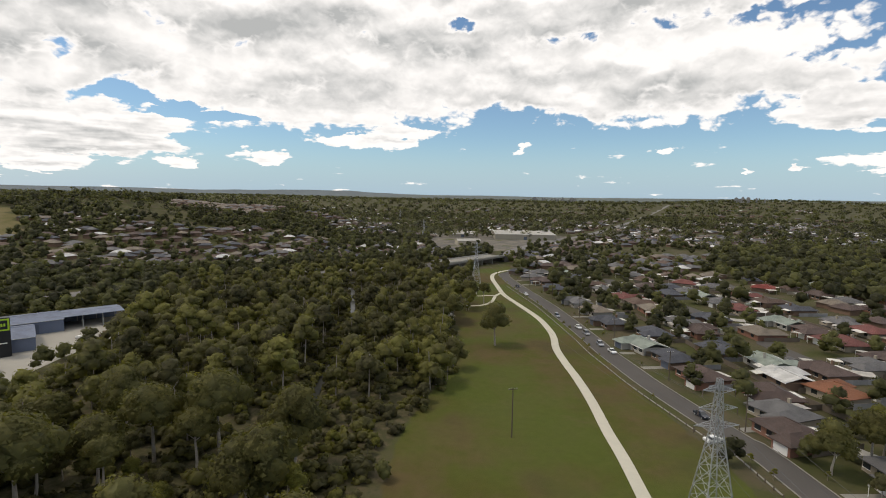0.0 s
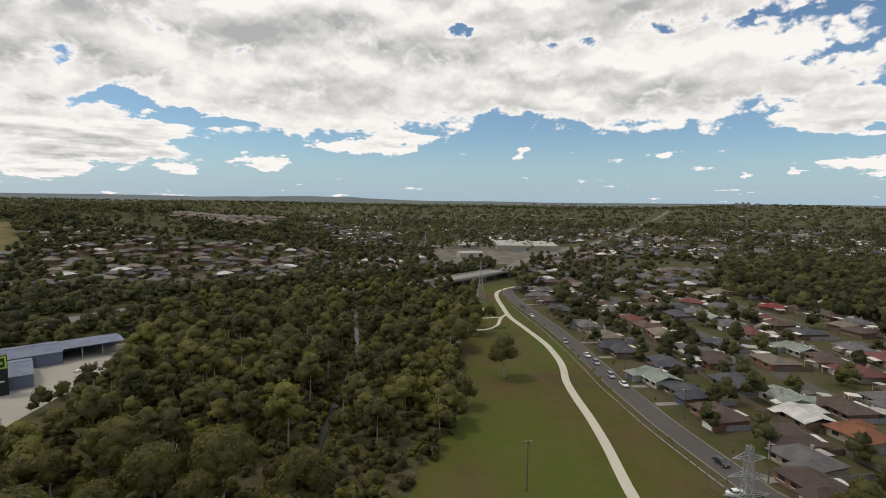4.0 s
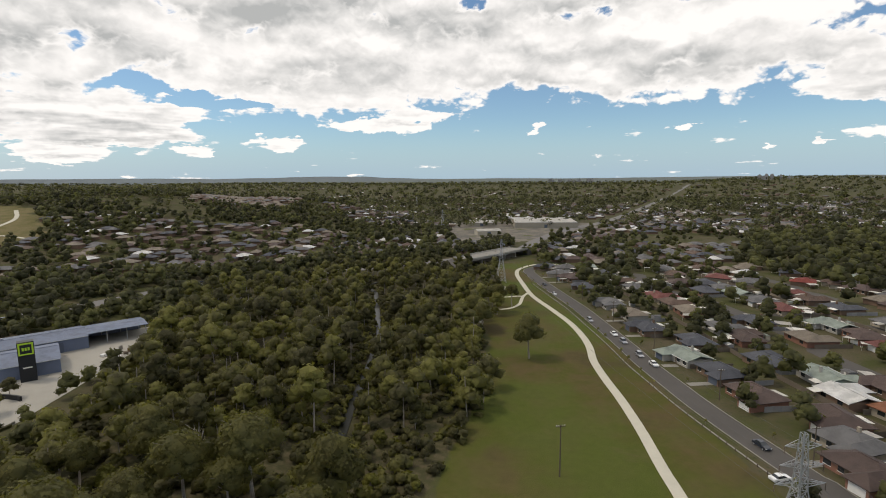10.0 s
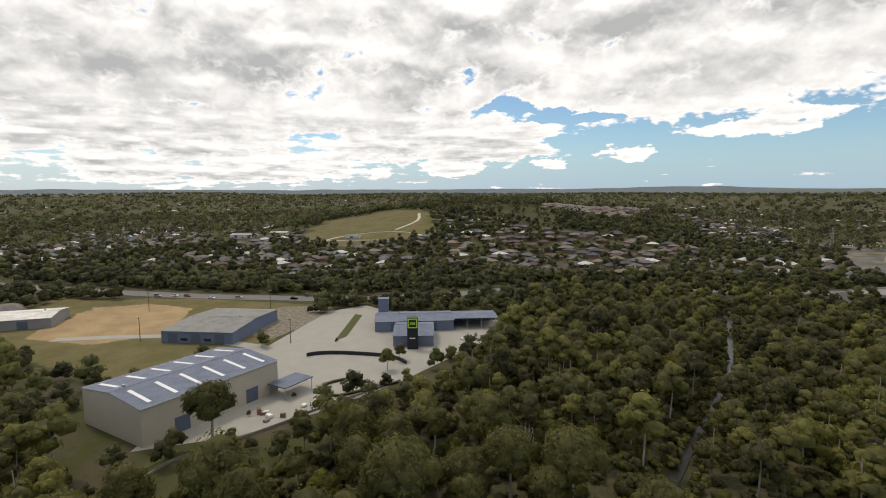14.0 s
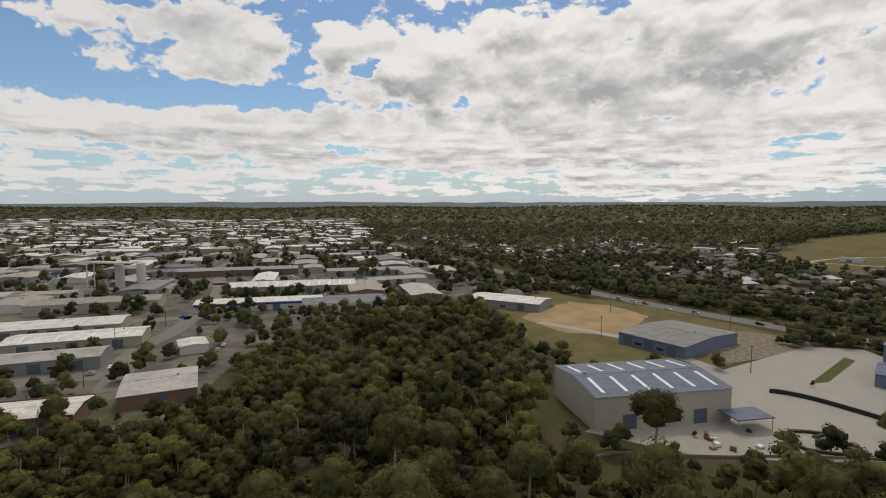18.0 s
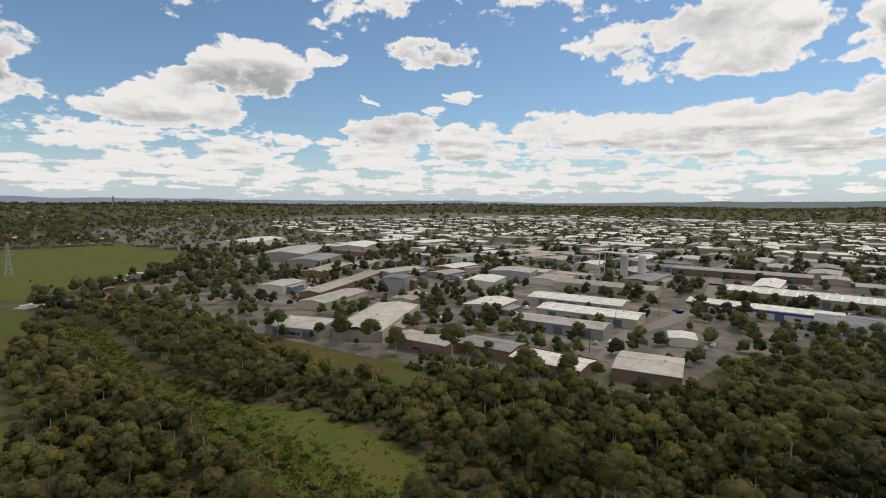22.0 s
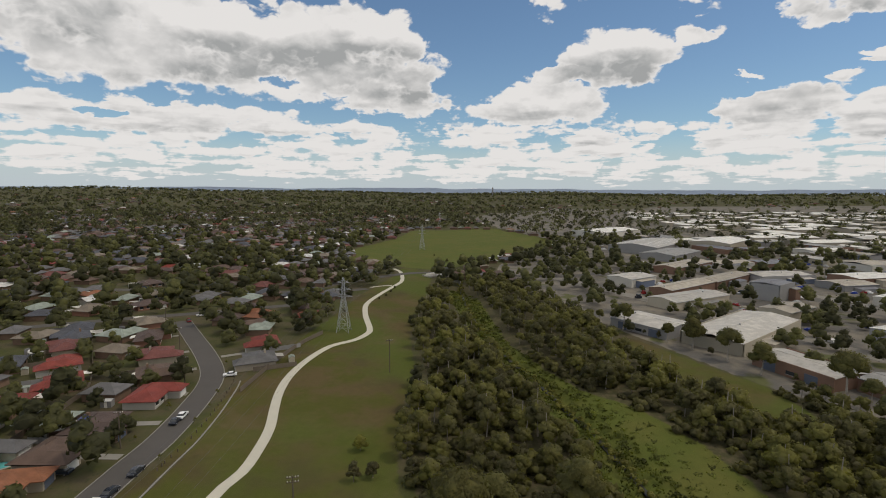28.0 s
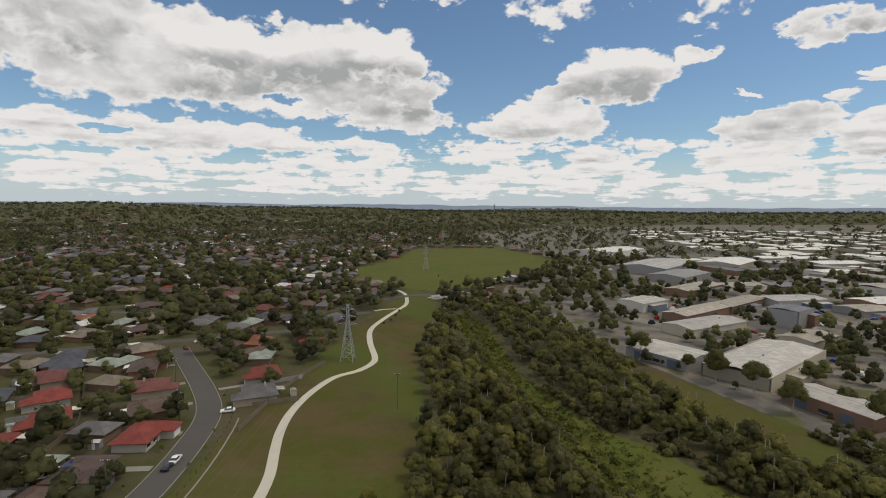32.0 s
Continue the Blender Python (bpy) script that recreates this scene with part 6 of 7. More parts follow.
# ---------------------------------------------------------------- cars
def make_car(mat, kind):
    """Nose at +y."""
    root = new("car", None)
    hgt, back = (1.45, -1.5) if kind == 0 else (1.75, -2.05)
    prof = [(-2.2, 0.35), (-2.25, 0.8), (-2.1, 0.98), (1.0, 0.98), (2.1, 0.82), (2.25, 0.6), (2.2, 0.35)]
    s = Shape()
    n = len(prof)
    s.add([(x, y, z) for x in (-0.88, 0.88) for y, z in prof], [tuple(range(n)), tuple(range(2 * n - 1, n - 1, -1))] + [(k, n + k, n + (k + 1) % n, (k + 1) % n) for k in range(n)])
    part("body", s, mat, root)
    cab = [(back, 0.98), (back + 0.45, hgt), (0.25, hgt), (1.05, 0.98)]
    s = Shape()
    s.add([(x * (0.82 if z < 1 else 0.68), y, z) for x in (-1, 1) for y, z in cab], [(0, 1, 2, 3), (7, 6, 5, 4)] + [(k, 4 + k, 4 + (k + 1) % 4, (k + 1) % 4) for k in range(4)])
    part("cabin", s, GLASS, root, "dark window glass all round")
    part("roof_panel", Shape().box(-0.68, 0.68, back + 0.42, 0.28, hgt - 0.02, hgt + 0.04), mat, root)
    for x in (-0.86, 0.86):
        for y in (-1.35, 1.4):
            w = part("wheel", Shape().strut((x - 0.1, y, 0.32), (x + 0.1, y, 0.32), 0.32, 0.32, 12), RUBBER, root)
            part("rim", Shape().strut((x - 0.11, y, 0.32), (x + 0.11, y, 0.32), 0.19, 0.19, 8), STEEL, w)
    for x in (-0.65, 0.65):
        part("headlight", Shape().box(x - 0.17, x + 0.17, 2.15, 2.25, 0.62, 0.75), WHITE_PAINT, root)
    return root


CAR_PAINT = {"white": material("white_car_paint", (0.78, 0.78, 0.77), 0.25, 0.03, spec=0.6), "silver": material("silver_car_paint", (0.45, 0.46, 0.48), 0.25, 0.03, spec=0.6, metal=0.4),
             "dark": material("dark_car_paint", (0.02, 0.025, 0.035), 0.2, 0.03, spec=0.6), "red": material("red_car_paint", (0.25, 0.02, 0.02), 0.25, 0.03, spec=0.6)}
cars = {c: make_car(m, k % 2) for k, (c, m) in enumerate(CAR_PAINT.items())}
for c, ob in cars.items():
    tagged(ob, f"parked {c} car on the street", "car", "parked cars")
PARKED = [(80, -112.6, "white"), (79.8, -109.1, "dark"), (72.8, -84.7, "dark"), (72.6, -76.6, "dark"), (73.3, -72.2, "white"), (83.4, -144.4, "white"), (90.6, -92.4, "dark"), (89.1, -82.5, "dark"), (141.4, -222.2, "white"), (140.7, -210.7, "red"), (30, 242.2, "silver"), (18.3, 296.6, "white"), (14.5, 323.1, "dark"), (36.7, 221.4, "white"), (38.4, 211.4, "silver"), (40.9, 195.8, "silver"), (43.5, 186.7, "white"), (54.1, 132.6, "dark"), (51.4, 118.4, "white")]
for x, y, c in PARKED:
    i = int(np.hypot(street_line[:, 0] - x, street_line[:, 1] - y).argmin())
    d = street_line[min(i + 2, len(street_line) - 1)] - street_line[max(i - 2, 0)]
    off_street = np.hypot(*(street_line[i] - (x, y))) > 5
    put_copy(cars[c], pose(x, y, 0.05, 0, 0, math.degrees(math.atan2(d[1], d[0])) - 90 + (90 if off_street else 0)))
rr = random.Random(4)
way = along(HIGHWAY, 5.0)
wn = normals(way)
for k in range(26):
    i = rr.randrange(60, 190)
    d = way[i + 1] - way[i]
    s = rr.choice((-1, 1))
    x, y = way[i] + wn[i] * s * rr.choice((3.0, 6.2))
    put_copy(cars[rr.choice(list(cars))], pose(float(x), float(y), 0.08, 0, 0, math.degrees(math.atan2(d[1], d[0])) - 90))


yard_goods()


# ---------------------------------------------------------------- park edge: posts, fence, saplings, shelter
def park_edge():
    post = Shape().box(-0.09, 0.09, -0.09, 0.09, -0.3, 0.85)
    me = post.mesh("bollard", TIMBER)
    k = 0
    for i in range(0, len(street_line), 3):
        n = street_right[i] if street_right[i][0] < 0 else -street_right[i]
        x, y = street_line[i] + n * 7.3
        if (96 < y < 330 or -150 < y < -80) and k < 280:
            ob = new("bollard", me)
            ob.matrix_basis = pose(float(x), float(y), 0)
            tagged(ob, "short timber post along the park edge", "bollard", "park edge posts")
            k += 1
    for lo, hi, side in ((96, 330, 6.7), (-140, -70, 9.4)):
        ln = np.array([p + (n if n[0] < 0 else -n) * side for p, n in zip(street_line, street_right) if lo < p[1] < hi])[::4]
        s = Shape()
        ribbon(s, ln, -0.22, 0.22, -0.2, 0.10)
        tagged(part("edging", s, KERB), "low concrete edging between verge and park", "kerb", kind="structure")
    f = thing("paling_fence", "dark timber paling fence behind the houses", "fence")
    line = along([(72.8, -131.2), (73.5, -147.4), (73.9, -165.2), (72.6, -183.8), (69.5, -198.4)], 2.4)
    for a, b in zip(line, line[1:]):
        d = b - a
        part("panel", Shape().box(0, float(np.hypot(*d)) - 0.03, -0.03, 0.03, 0.05, 1.75), FENCE, f, at=pose(float(a[0]), float(a[1]), 0, 0, 0, math.degrees(math.atan2(d[1], d[0]))))
    s = thing("park_shelter", "small flat-roofed park shelter over a picnic slab", "shelter", at=pose(-22.9, 236.9, 0, 0, 0, 15.8))
    part("slab", Shape().box(-4, 4, -3, 3, -0.2, 0.12), CONCRETE, s)
    part("roof_sheet", Shape().box(-3.4, 3.4, -2.4, 2.4, 2.6, 2.75), SHED_ROOFS["pale"], s)
    for x in (-3, 3):
        for y in (-2, 2):
            part("post", Shape().strut((x, y, 0.1), (x, y, 2.62), 0.07), STEEL, s)
    # back-garden fences between the lots
    g = thing("garden_fence", "grey-brown garden fences between house lots", "fence")
    for row, off in enumerate((36, 110)):
        ln = np.array([p + (n if n[0] > 0 else -n) * off for p, n in zip(street_line[::6], street_right[::6])])
        for a, b in zip(ln, ln[1:]):
            if (a[1] > 110 or a[1] < -80) and np.hypot(*(b - a)) < 12:
                d = b - a
                part("panel", Shape().box(0, float(np.hypot(*d)) - 0.05, -0.03, 0.03, 0.02, 1.7), FENCE, g, at=pose(float(a[0]), float(a[1]), 0, 0, 0, math.degrees(math.atan2(d[1], d[0]))))


park_edge()


# ---------------------------------------------------------------- gardens
def gardens():
    """Driveways, side fences, garden sheds and clothes lines round the nearer houses."""
    rr = random.Random(77)
    sheds = []
    for k, (w, d, c) in enumerate(((2.4, 2.0, "green"), (3.0, 2.2, "white"), (3.4, 2.8, "grey"))):
        g = new("garden_shed", None)
        part("wall", Shape().box(-w / 2, w / 2, -d / 2, d / 2, -0.1, 1.9), SHED_WALLS["grey"] if k else SHED_WALLS["cream"], g)
        part("roof", gable_roof(Shape(), -w / 2, w / 2, -d / 2, d / 2, 1.95, 0.4, 0.1, 0.06), ROOFS[c], g)
        part("door", Shape().box(-0.4, 0.4, -d / 2 - 0.04, -d / 2 + 0.05, 0, 1.75), WHITE_PAINT, g)
        sheds.append(tagged(g, "small metal garden shed in a back yard", "garden shed", "garden sheds"))
    fence = thing("side_fence", "weathered timber fences between garden lots", "fence")
    for n, (x, y) in enumerate(placed_houses):
        i = int(np.hypot(street_line[:, 0] - x, street_line[:, 1] - y).argmin())
        a, b = Vector((x, y)), Vector(street_line[i].tolist())
        way, gap = (b - a).normalized(), (b - a).length
        cross = Vector((-way.y, way.x))
        if gap < 36 and rr.random() < 0.6:
            start, end = a + cross * 4.2 + way * 5.5, a + cross * 4.2 + way * (gap - 4.7)
            s = Shape()
            ribbon(s, np.array([start[:], (start.lerp(end, 0.5))[:], end[:]]), -1.25, 1.25, -0.1, 0.055)
            tagged(part("driveway", s, KERB), "short grey concrete driveway beside a house", "driveway", "driveways")
        if gap < 130:
            p, q = a + cross * 7.6 - way * 12, a + cross * 7.6 + way * 3
            ang = math.degrees(math.atan2(way.y, way.x))
            m = rr.choice((FENCE, FENCE, SHED_WALLS["grey"]))
            for t in range(6):
                c = p.lerp(q, t / 6)
                part("panel", Shape().box(0, 2.45, -0.03, 0.03, 0.02, 1.7), m, fence, at=pose(c.x, c.y, 0, 0, 0, ang))
            if rr.random() < 0.7:
                c = a - way * (9.5 + rr.uniform(0, 2)) + cross * rr.uniform(-5, 5)
                if house_free(c.x, c.y, 8.0):
                    put_copy(rr.choice(sheds), pose(c.x, c.y, 0, 0, 0, ang + rr.choice((0, 90))))


gardens()


def far_range():
    """Blue hills beyond the plain, and low ridges all round; blue is painted-in haze."""
    # the last value of each row is a colour with distance haze mixed in
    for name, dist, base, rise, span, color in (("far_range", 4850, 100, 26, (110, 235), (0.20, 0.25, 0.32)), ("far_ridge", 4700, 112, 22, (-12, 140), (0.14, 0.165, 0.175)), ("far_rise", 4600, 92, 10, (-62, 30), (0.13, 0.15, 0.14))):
        az_list = np.linspace(span[0], span[1], 260)
        v, f = [], []
        for k, a in enumerate(az_list):
            e = min(1.0, (a - span[0]) / 26, (span[1] - a) / 26)
            top = base * (0.75 + 0.25 * e) + rise * (noise.noise((a / 14.0, dist, 2.0)) + 0.35 * noise.noise((a / 3.0, dist, 5.0))) * e
            x, y = -math.sin(radians(a)), math.cos(radians(a))
            v += [(x * (dist - 260), y * (dist - 260), -5.0), (x * dist, y * dist, top), (x * (dist + 100), y * (dist + 100), -5.0)]
            if k:
                f += [(3 * k - 3, 3 * k, 3 * k + 1, 3 * k - 2), (3 * k - 2, 3 * k + 1, 3 * k + 2, 3 * k - 1)]
        tagged(part(name, Shape().add(v, f), material(name, color, 0.95, 0.15, 0.01, 0.05, 0.0), smooth=True), "low hills along the horizon with blue haze in their colour", "hills", kind="structure")


far_range()


# ---------------------------------------------------------------- trees as things
GUMS = [make_tree(1, 15, 9.5, 12, 130, 0.33, LEAF, PALE_BARK, 0.38), make_tree(2, 17, 10, 13, 130, 0.33, LEAF, PALE_BARK, 0.45), make_tree(3, 13, 9, 11, 130, 0.32, LEAF_BRIGHT, PALE_BARK, 0.36), make_tree(4, 19, 10, 13, 130, 0.33, LEAF, PALE_BARK, 0.5),
        make_tree(5, 12, 8, 11, 130, 0.32, LEAF_DARK, BARK, 0.2), make_tree(6, 14, 9, 11, 90, 0.33, LEAF_GREY, PALE_BARK, 0.36), make_tree(7, 10, 8, 10, 130, 0.32, LEAF_BRIGHT, BARK, 0.2), make_tree(8, 15, 8, 11, 130, 0.33, LEAF_DARK, BARK, 0.22)]
GUM_LABELS = ["tall gum tree with clumped olive crown and pale trunk", "tall gum tree with open olive crown", "spreading gum tree with fresh green crown", "very tall gum tree with high olive crown", "dense dark she-oak beside the creek", "gum tree with dry grey-green crown", "low bushy wattle with bright green crown", "upright dark green she-oak"]
for g, lab in zip(GUMS, GUM_LABELS):
    tagged(g, lab, "tree", "creek woodland trees")
DEAD = make_tree(20, 13, 8, 9, 0, 0.4, LEAF, material("dead_wood", (0.42, 0.39, 0.35), 0.9, 0.2), 0.35, bare=1.0)
tagged(DEAD, "bare dead gum tree with pale grey limbs", "tree")
put_copy(DEAD, pose(-74.9, 106.6, 0, 0, 0, -4.6))
SAPLING = make_tree(31, 4.2, 2.2, 5, 40, 0.2, LEAF_BRIGHT, BARK, 0.35)
tagged(SAPLING, "young street tree on the grass verge", "tree", "street saplings")


def near_trees():
    rr = random.Random(12)
    lone = [(0.7, 189.2, 0, 1.2), (-135.9, 57.3, 1, 1.25), (25.7, -100.4, 6, 0.45), (23.7, -87.2, 7, 0.35), (19.8, -89.2, 4, 0.4), (-193.8, 131.6, 7, 0.5), (-156.1, 135.9, 5, 0.55), (-151.7, 88.7, 4, 0.5), (-154.5, 111.0, 6, 0.5), (-149.2, 73.0, 4, 0.45), (-150.9, 125.5, 0, 0.5),
            (-5.6, 266.6, 3, 0.7), (-13.2, 253.7, 1, 0.8), (-21.9, 229.2, 1, 0.8), (-17.9, 219.8, 0, 0.8), (37.1, -437.9, 4, 0.9), (53.8, -480.1, 7, 0.55), (59.1, -281.8, 4, 0.55), (58.5, -293.8, 4, 0.6), (58.9, -307.8, 4, 0.55), (61.1, -272.9, 7, 0.45), (71.1, -236.3, 4, 0.8), (77.7, -229.2, 5, 0.8), (80.2, -244.6, 7, 0.8), (80.4, -216.6, 4, 0.7),
            (69.6, 106.7, 0, 0.7), (73.0, 97.9, 5, 0.8), (79.8, 110.4, 1, 0.7), (65.7, 90.5, 4, 0.7), (86.2, 116.2, 0, 0.6), (74.1, 87.1, 3, 0.6), (91.8, 125.7, 2, 0.7)]
    front = along([(-59.1, -234.4), (-81.5, -204.2), (-99.5, -175.2), (-114.5, -148.7), (-133.0, -111.3), (-156.0, -84.0)], 7.0)
    lone += [(float(x) + rr.uniform(-2, 3), float(y), rr.choice((0, 1, 3, 4, 7)), rr.uniform(0.55, 0.85)) for x, y in front if rr.random() < 0.8]
    for x, y, k, s in lone:
        put_copy(GUMS[k], pose(x, y, ground_height(x, y), 0, 0, rr.uniform(0, 360)) @ Matrix.Scale(s, 4))
        TAKEN.append((x, y, 3.0))
    for i in range(14, len(street_line), 9):
        for off in (-5.2,) if i % 2 else (-5.2, 6.0):
            n = street_right[i] if street_right[i][0] > 0 else -street_right[i]
            x, y = street_line[i] + n * (off + rr.uniform(-0.5, 0.5))
            if (100 < y < 400 or -160 < y < -85) and rr.random() < 0.75:
                put_copy(SAPLING, pose(float(x), float(y), 0, 0, 0, rr.uniform(0, 360)) @ Matrix.Scale(rr.uniform(0.5, 1.15), 4))

    def woods(x, y):
        ok = inside(FOREST, x, y) & (signed(REED_BED, x, y) < -3.5) & (signed(MOWN_STRIP, x, y) < -2.5) & free_of(x, y, 0.5)
        return ok & (line_distance(CREEK, x, y) > np.where((y > 95) & (y < 150), 6.2, np.where(y > 60, 4.8, 4.2))) & (np.hypot(x + 6, y - 15) > 30) & (line_distance(HIGHWAY, x, y) > 14) & (np.hypot(x + 15, y - 403) > 42)

    spots = scatter(-340, 110, -420, 480, 8.0, woods)
    order = np.argsort(np.hypot(spots[:, 0] + 6, spots[:, 1] - 15))
    spots = spots[order]
    stand = Stand()
    kinds = [soup_tree(200 + k, h, w, 8, 24, 0.60, 0.3) for k, (h, w) in enumerate(((15, 9), (17, 9.5), (12, 8.5), (13, 8), (19, 9), (10, 7)))]
    trunks = Shape()
    weights = [5, 4, 4, 3, 4, 2, 3, 3]
    for n, (x, y) in enumerate(spots):
        d = noise.noise((x / 40, y / 40, 1.0))
        w = list(weights)
        if d > 0.1:
            w[2] += 5
            w[6] += 3
        elif d < -0.15:
            w[4] += 6
            w[7] += 5
        s = rr.uniform(0.66, 1.16) * (0.85 if y > 230 else 1.0)
        if y < -40:
            w = [4, 1, 2, 0, 6, 3, 2, 5]
            s = rr.uniform(0.58, 0.92)
        if n < 270:
            k = rr.choices(range(8), w)[0]
            put_copy(GUMS[k], pose(x, y, 0, 0, 0, rr.uniform(0, 360)) @ Matrix.Scale(s, 4))
        else:
            k = rr.randrange(len(kinds)) if y > -40 else rr.choice((2, 3, 5))
            stand.plant(kinds[k], x, y, 0, s, rr.uniform(0, 6.28), min(1.0, max(0.0, 0.5 + 0.5 * d + rr.uniform(-0.3, 0.3))))
            trunks.strut((x, y, -0.3), (x + rr.uniform(-0.8, 0.8), y + rr.uniform(-0.8, 0.8), s * 11), 0.24 * s, 0.1 * s, 4)
    for x, y in scatter(-190, 90, -400, -40, 8.5, lambda x, y: woods(x, y) & (line_distance(CREEK, x, y) > 5)):
        stand.plant(kinds[rr.choice((2, 3, 5))], x, y, -0.5, rr.uniform(0.5, 0.8), rr.uniform(0, 6.28), 0.2 + 0.5 * rr.random())
    tagged(part("tree_trunks", trunks, PALE_BARK), "pale slender trunks of the creek woodland", "trees", kind="stuff")
    stand.build("woodland", WOODS, "dense olive-green eucalypt woodland along the creek", "trees")


near_trees()


def other_woods():
    """Trees of gardens, roadsides and the far country, in one mesh; and bushes and reeds."""
    rr = random.Random(15)
    kinds = [soup_tree(300 + k, h, w, 4, 6, 1.0, 0.16, 1.4) for k, (h, w) in enumerate(((11, 8), (14, 9), (8, 6), (9, 8), (13, 8)))]
    close = [soup_tree(350 + k, h, w, 6, 17, 0.62, 0.16, 1.22) for k, (h, w) in enumerate(((10, 7), (12, 8), (7, 6), (9, 7)))]
    small = [soup_tree(400 + k, h, w, 4, 5, 2.1, 0.25) for k, (h, w) in enumerate(((11, 11), (13, 12), (9, 10)))]
    tiny = [soup_tree(500 + k, h, w, 3, 3, 4.0, 0.25) for k, (h, w) in enumerate(((11, 16), (13, 18), (9, 16)))]
    houses = np.array(placed_houses + TAKEN_FAR)
    cells = set((int(a // 6), int(b // 6)) for a, b in houses for a, b in [(a + i, b + j) for i in (-2.5, 2.5) for j in (-2.5, 2.5)])
    stand = Stand()

    def open_land(x, y):
        ok = in_view(x, y) & ~inside(FOREST, x, y) & ~inside(PARK, x, y) & ~inside(FIELD, x, y) & ~inside(PADDOCK, x, y) & ~inside(DEPOT, x, y) & ~inside(DRY_GRASS, x, y) & ~inside(MOWN_STRIP, x, y) & ~inside(WORKS_EAST, x, y) & ~inside(EAST_WOOD, x, y) & (np.hypot(x + 21, y - 425) > 38)
        return ok & clear_of_roads(x, y, 7.5) & free_of(x, y, 1.0)

    for x, y in scatter(-750, 700, -800, 850, 8.6, open_land):
        if np.hypot(x, y) > 720 or any(float(line_distance(q, x, y)) < 8 for q in WORKS_STREETS if x < -180) or (int(x // 6), int(y // 6)) in cells or any(float(line_distance(s, x, y)) < 5 for s in side_streets if abs(x) < 320):
            continue
        d = noise.noise((x / 120, y / 120, 5.0))
        works = bool(inside(INDUSTRY, np.array(x), np.array(y)))
        road = float(line_distance(HIGHWAY, x, y))
        hill = math.hypot(x - HILL[0], y - HILL[1]) / HILL_R
        p = 0.42 + 0.5 * d if works else (0.85 + 0.5 * d if x < -60 else (0.5 + 0.8 * d if y > 90 else 0.66 + 0.6 * d))
        if inside(HILL_ROWS, x, y):
            p = 0.5 + 0.5 * d
        if inside(SUBDIVISION, x, y):
            p = 0.12
        if y > 165 and float(line_distance(front, x, y)) < 18:
            p *= 0.45
        if road < 45:
            p = 0.85
        if rr.random() > p * (0.8 if np.hypot(x, y) > 450 else 1.0):
            continue
        s = rr.uniform(0.5, 1.1) * (1.2 if works or y < -60 else 1.05 if road < 45 or x < -60 else 1.0)
        stand.plant(rr.choice(close if np.hypot(x, y) < 300 or (works and np.hypot(x, y) < 420) else kinds), x, y, ground_height(x, y), s, rr.uniform(0, 6.28), 0.75 * rr.random())
    for x, y in scatter(-520, 0, 60, 640, 6.2, lambda x, y: open_land(x, y) & (line_distance(HIGHWAY, x, y) < 44)):
        stand.plant(rr.choice(kinds), x, y, ground_height(x, y), rr.uniform(0.5, 1.0), rr.uniform(0, 6.28), 0.7 * rr.random())
    for x, y in scatter(-800, -250, 420, 1000, 10.0, lambda x, y: open_land(x, y) & (np.hypot(x - HILL[0], y - HILL[1]) < HILL_R * 0.9)):
        if (int(x // 6), int(y // 6)) not in cells and not inside(HILL_ROWS, x, y) and not inside(SUBDIVISION, x, y) and noise.noise((x / 110, y / 110, 2.0)) > -0.12:
            stand.plant(rr.choice(kinds), x, y, ground_height(x, y), rr.uniform(0.6, 1.1), rr.uniform(0, 6.28), 0.8 * rr.random())
    for x, y in scatter(130, 400, 300, 710, 11.0, lambda x, y: inside(EAST_WOOD, x, y)):
        stand.plant(rr.choice(kinds), x, y, 0, rr.uniform(0.8, 1.4), rr.uniform(0, 6.28), 0.8 * rr.random())
    stand.build("garden_trees", GARDEN_LEAVES, "mixed olive-green trees among gardens and roads", "trees")
    far = Stand()

    def country(x, y):
        q = np.hypot(x, y)
        return in_view(x, y) & (q > 720) & (q < 1700) & ~inside(FIELD, x, y) & ~inside(PADDOCK, x, y) & (line_distance(HIGHWAY, x, y) > 18)

    for x, y in scatter(-1700, 1700, -1700, 1700, 18.5, country):
        if (int(x // 6), int(y // 6)) in cells or inside(SUBDIVISION, x, y):
            continue
        works = bool(inside(INDUSTRY, np.array(x), np.array(y)))
        if rr.random() > (0.4 if works else 0.8 + 0.6 * noise.noise((x / 200, y / 200, 5.0))):
            continue
        far.plant(rr.choice(small), x, y, ground_height(x, y), rr.uniform(0.8, 1.4), rr.uniform(0, 6.28), rr.random())
    for x, y in scatter(-4500, 4500, -4500, 4500, 54, lambda x, y: in_view(x, y) & (np.hypot(x, y) > 1700) & (np.hypot(x, y) < 4550) & (line_distance(HIGHWAY, x, y) > 25)):
        if rr.random() < (0.2 if bool(inside(INDUSTRY, np.array(x), np.array(y))) else 0.85):
            far.plant(rr.choice(tiny), x, y, ground_height(x, y), rr.uniform(0.9, 1.7), rr.uniform(0, 6.28), rr.random())
    far.build("far_woods", HAZED_WOODS, "tree canopy reaching to the horizon, its dark green greyed for haze", "trees")
    # bushes under the trees and reeds by the water
    bush = [soup_tree(600 + k, 3.4, 5.4, 4, 8, 0.75, 0.12) for k in range(3)]
    low = Stand()

    def under(x, y):
        return inside(FOREST, x, y) & ~inside(MOWN_STRIP, x, y) & ~inside(REED_BED, x, y) & (line_distance(CREEK, x, y) > np.where(y > 60, 1.9, 1.6)) & free_of(x, y, -1.0) & ((np.hypot(x + 6, y - 15) < 195) | ((line_distance(CREEK, x, y) < 12) & (y > 0)))

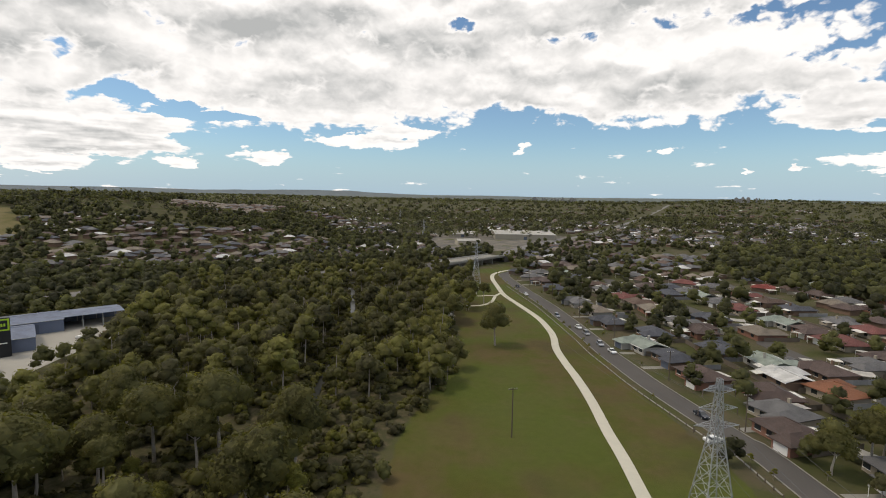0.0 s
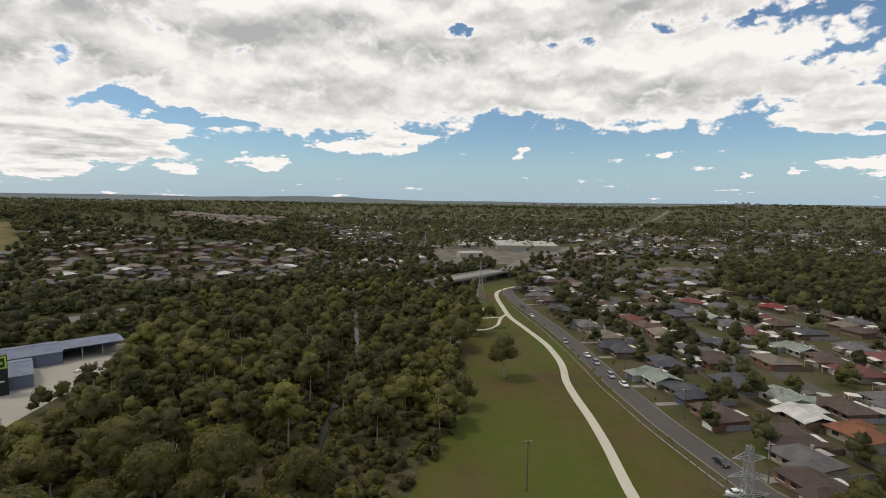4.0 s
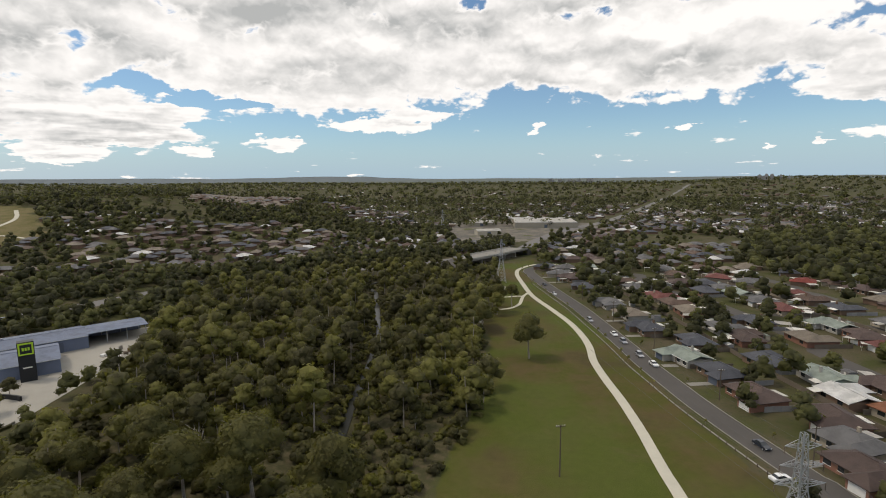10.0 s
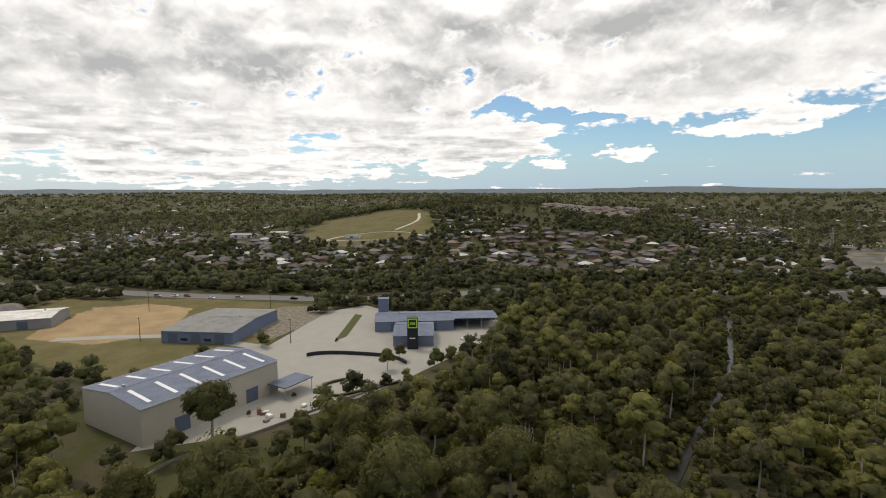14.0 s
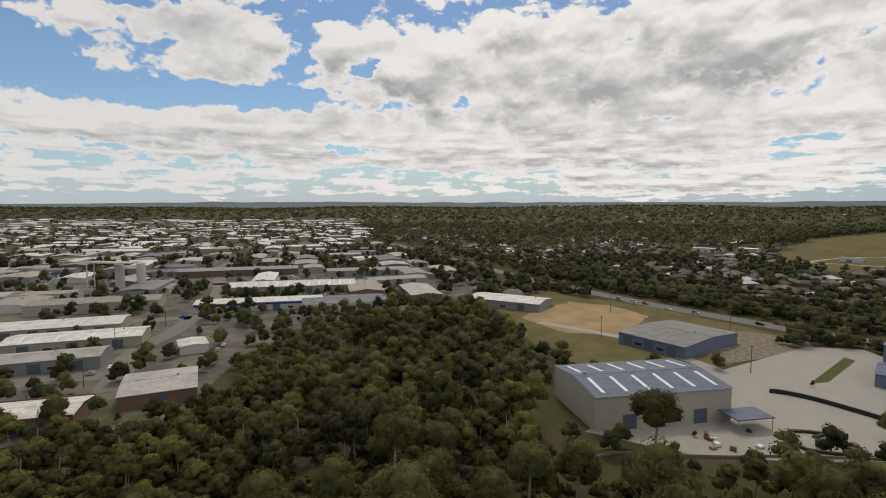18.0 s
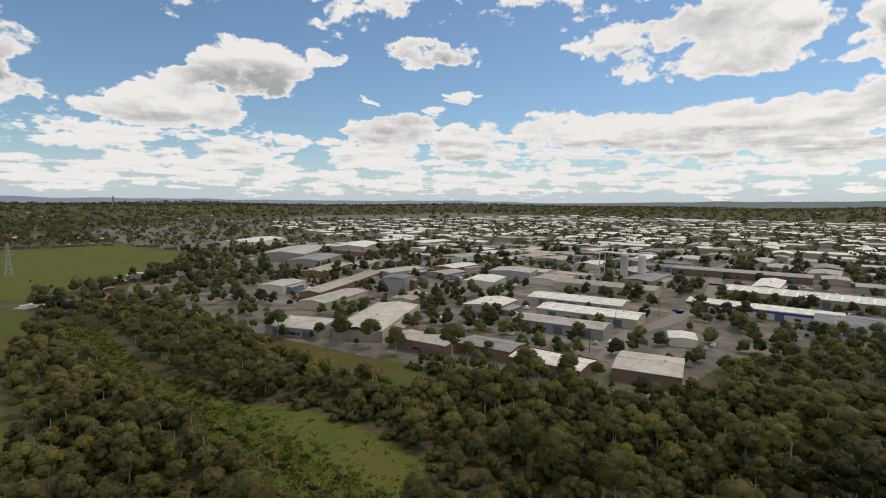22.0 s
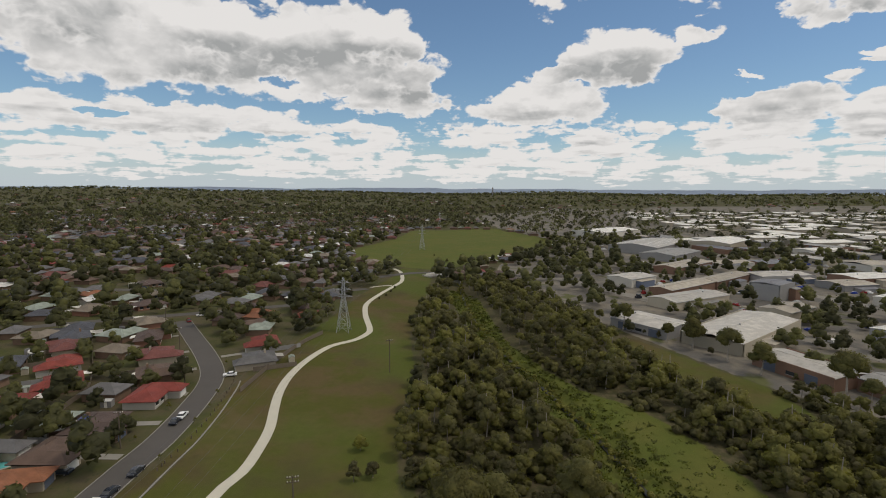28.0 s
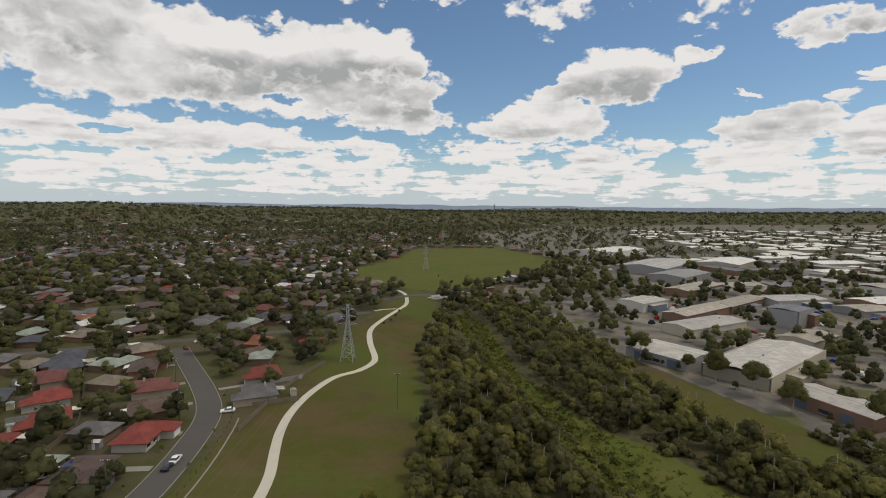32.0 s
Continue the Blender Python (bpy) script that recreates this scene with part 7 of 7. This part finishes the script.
    for x, y in scatter(-240, 60, -240, 420, 4.7, under):
        if rr.random() < 0.9:
            low.plant(rr.choice(bush), x, y, -0.3 - 1.2 * max(0.0, 1 - float(line_distance(CREEK, x, y)) / 7), rr.uniform(0.5, 1.3), rr.uniform(0, 6.28), 0.6 * rr.random())
    for x, y in scatter(-90, -30, 50, 280, 2.7, lambda x, y: (line_distance(CREEK, x, y) > 1.3) & (line_distance(CREEK, x, y) < 6.5)):
        low.plant(rr.choice(bush), x, y, -1.6, rr.uniform(0.35, 0.75), rr.uniform(0, 6.28), 0.5 + 0.5 * rr.random())
    for x, y in along(CREEK, 1.3):
        for k in range(2):
            if y < -60 and rr.random() < 0.75:
                a, q = rr.uniform(0, 6.28), rr.uniform(0.5, 2.6)
                low.plant(rr.choice(bush), x + q * math.cos(a), y + q * math.sin(a), -1.7, rr.uniform(0.16, 0.42), rr.uniform(0, 6.28), 0.9)
    low.build("undergrowth", WOODS, "shrubby undergrowth between the trees", "bushes")
    reed = [soup_tree(700 + k, 0.8, 3.4, 4, 5, 0.5, 0.1) for k in range(3)]
    bed = Stand()
    for x, y in scatter(-90, 60, -360, -30, 2.6, lambda x, y: inside(REED_BED, x, y) & (line_distance(CREEK, x, y) > 1.2)):
        bed.plant(rr.choice(reed), x, y, -0.5, rr.uniform(0.5, 1.1), rr.uniform(0, 6.28), rr.random())
    bed.build("reeds", REEDS, "fresh green reeds and weeds filling the creek bed", "reeds")


other_woods()


def back_yards():
    """A pool, roof panels and a play slab."""
    p = thing("swimming_pool", "small kidney-edged teal swimming pool with pale coping", "swimming pool", at=pose(106.2, -83.2, 0, 0, 0, 44.8))
    ring = [(3.2 * math.cos(a) , 1.9 * math.sin(a) + 0.25 * math.cos(2 * a)) for a in np.linspace(0, 2 * math.pi, 20, endpoint=False)]
    part("coping", Shape().prism([(1.22 * x, 1.3 * y) for x, y in ring], -0.2, 0.10), CONCRETE, p)
    part("pool_water", Shape().prism(ring, 0.0, 0.125), material("pool_water", (0.10, 0.42, 0.42), 0.08, 0.05, 0.5, 2.0, 0.1, spec=0.5), p)
    panel = material("solar_glass", (0.03, 0.04, 0.10), 0.15, 0.05, 0.5, 2.0, 0.0, spec=0.5)
    s = thing("solar_array", "blue-black solar panels on a brown tiled roof", "solar panels", at=pose(97.6, -99.7, 4.35, -24, 0, 98.0))
    for i in range(3):
        for j in range(2):
            part("panel", Shape().box(-1.6 + 1.05 * i, -0.6 + 1.05 * i, -1.6 + 1.65 * j, 1.6 * j - 0.02, 0.0, 0.06), panel, s)
    q = thing("play_slab", "pale concrete slab beside the playground", "slab", at=pose(-22.4, 236.9, 0))
    part("slab", Shape().box(-4.5, -3.2, -3.6, 3.6, -0.2, 0.1), PATHWAY, q)


back_yards()
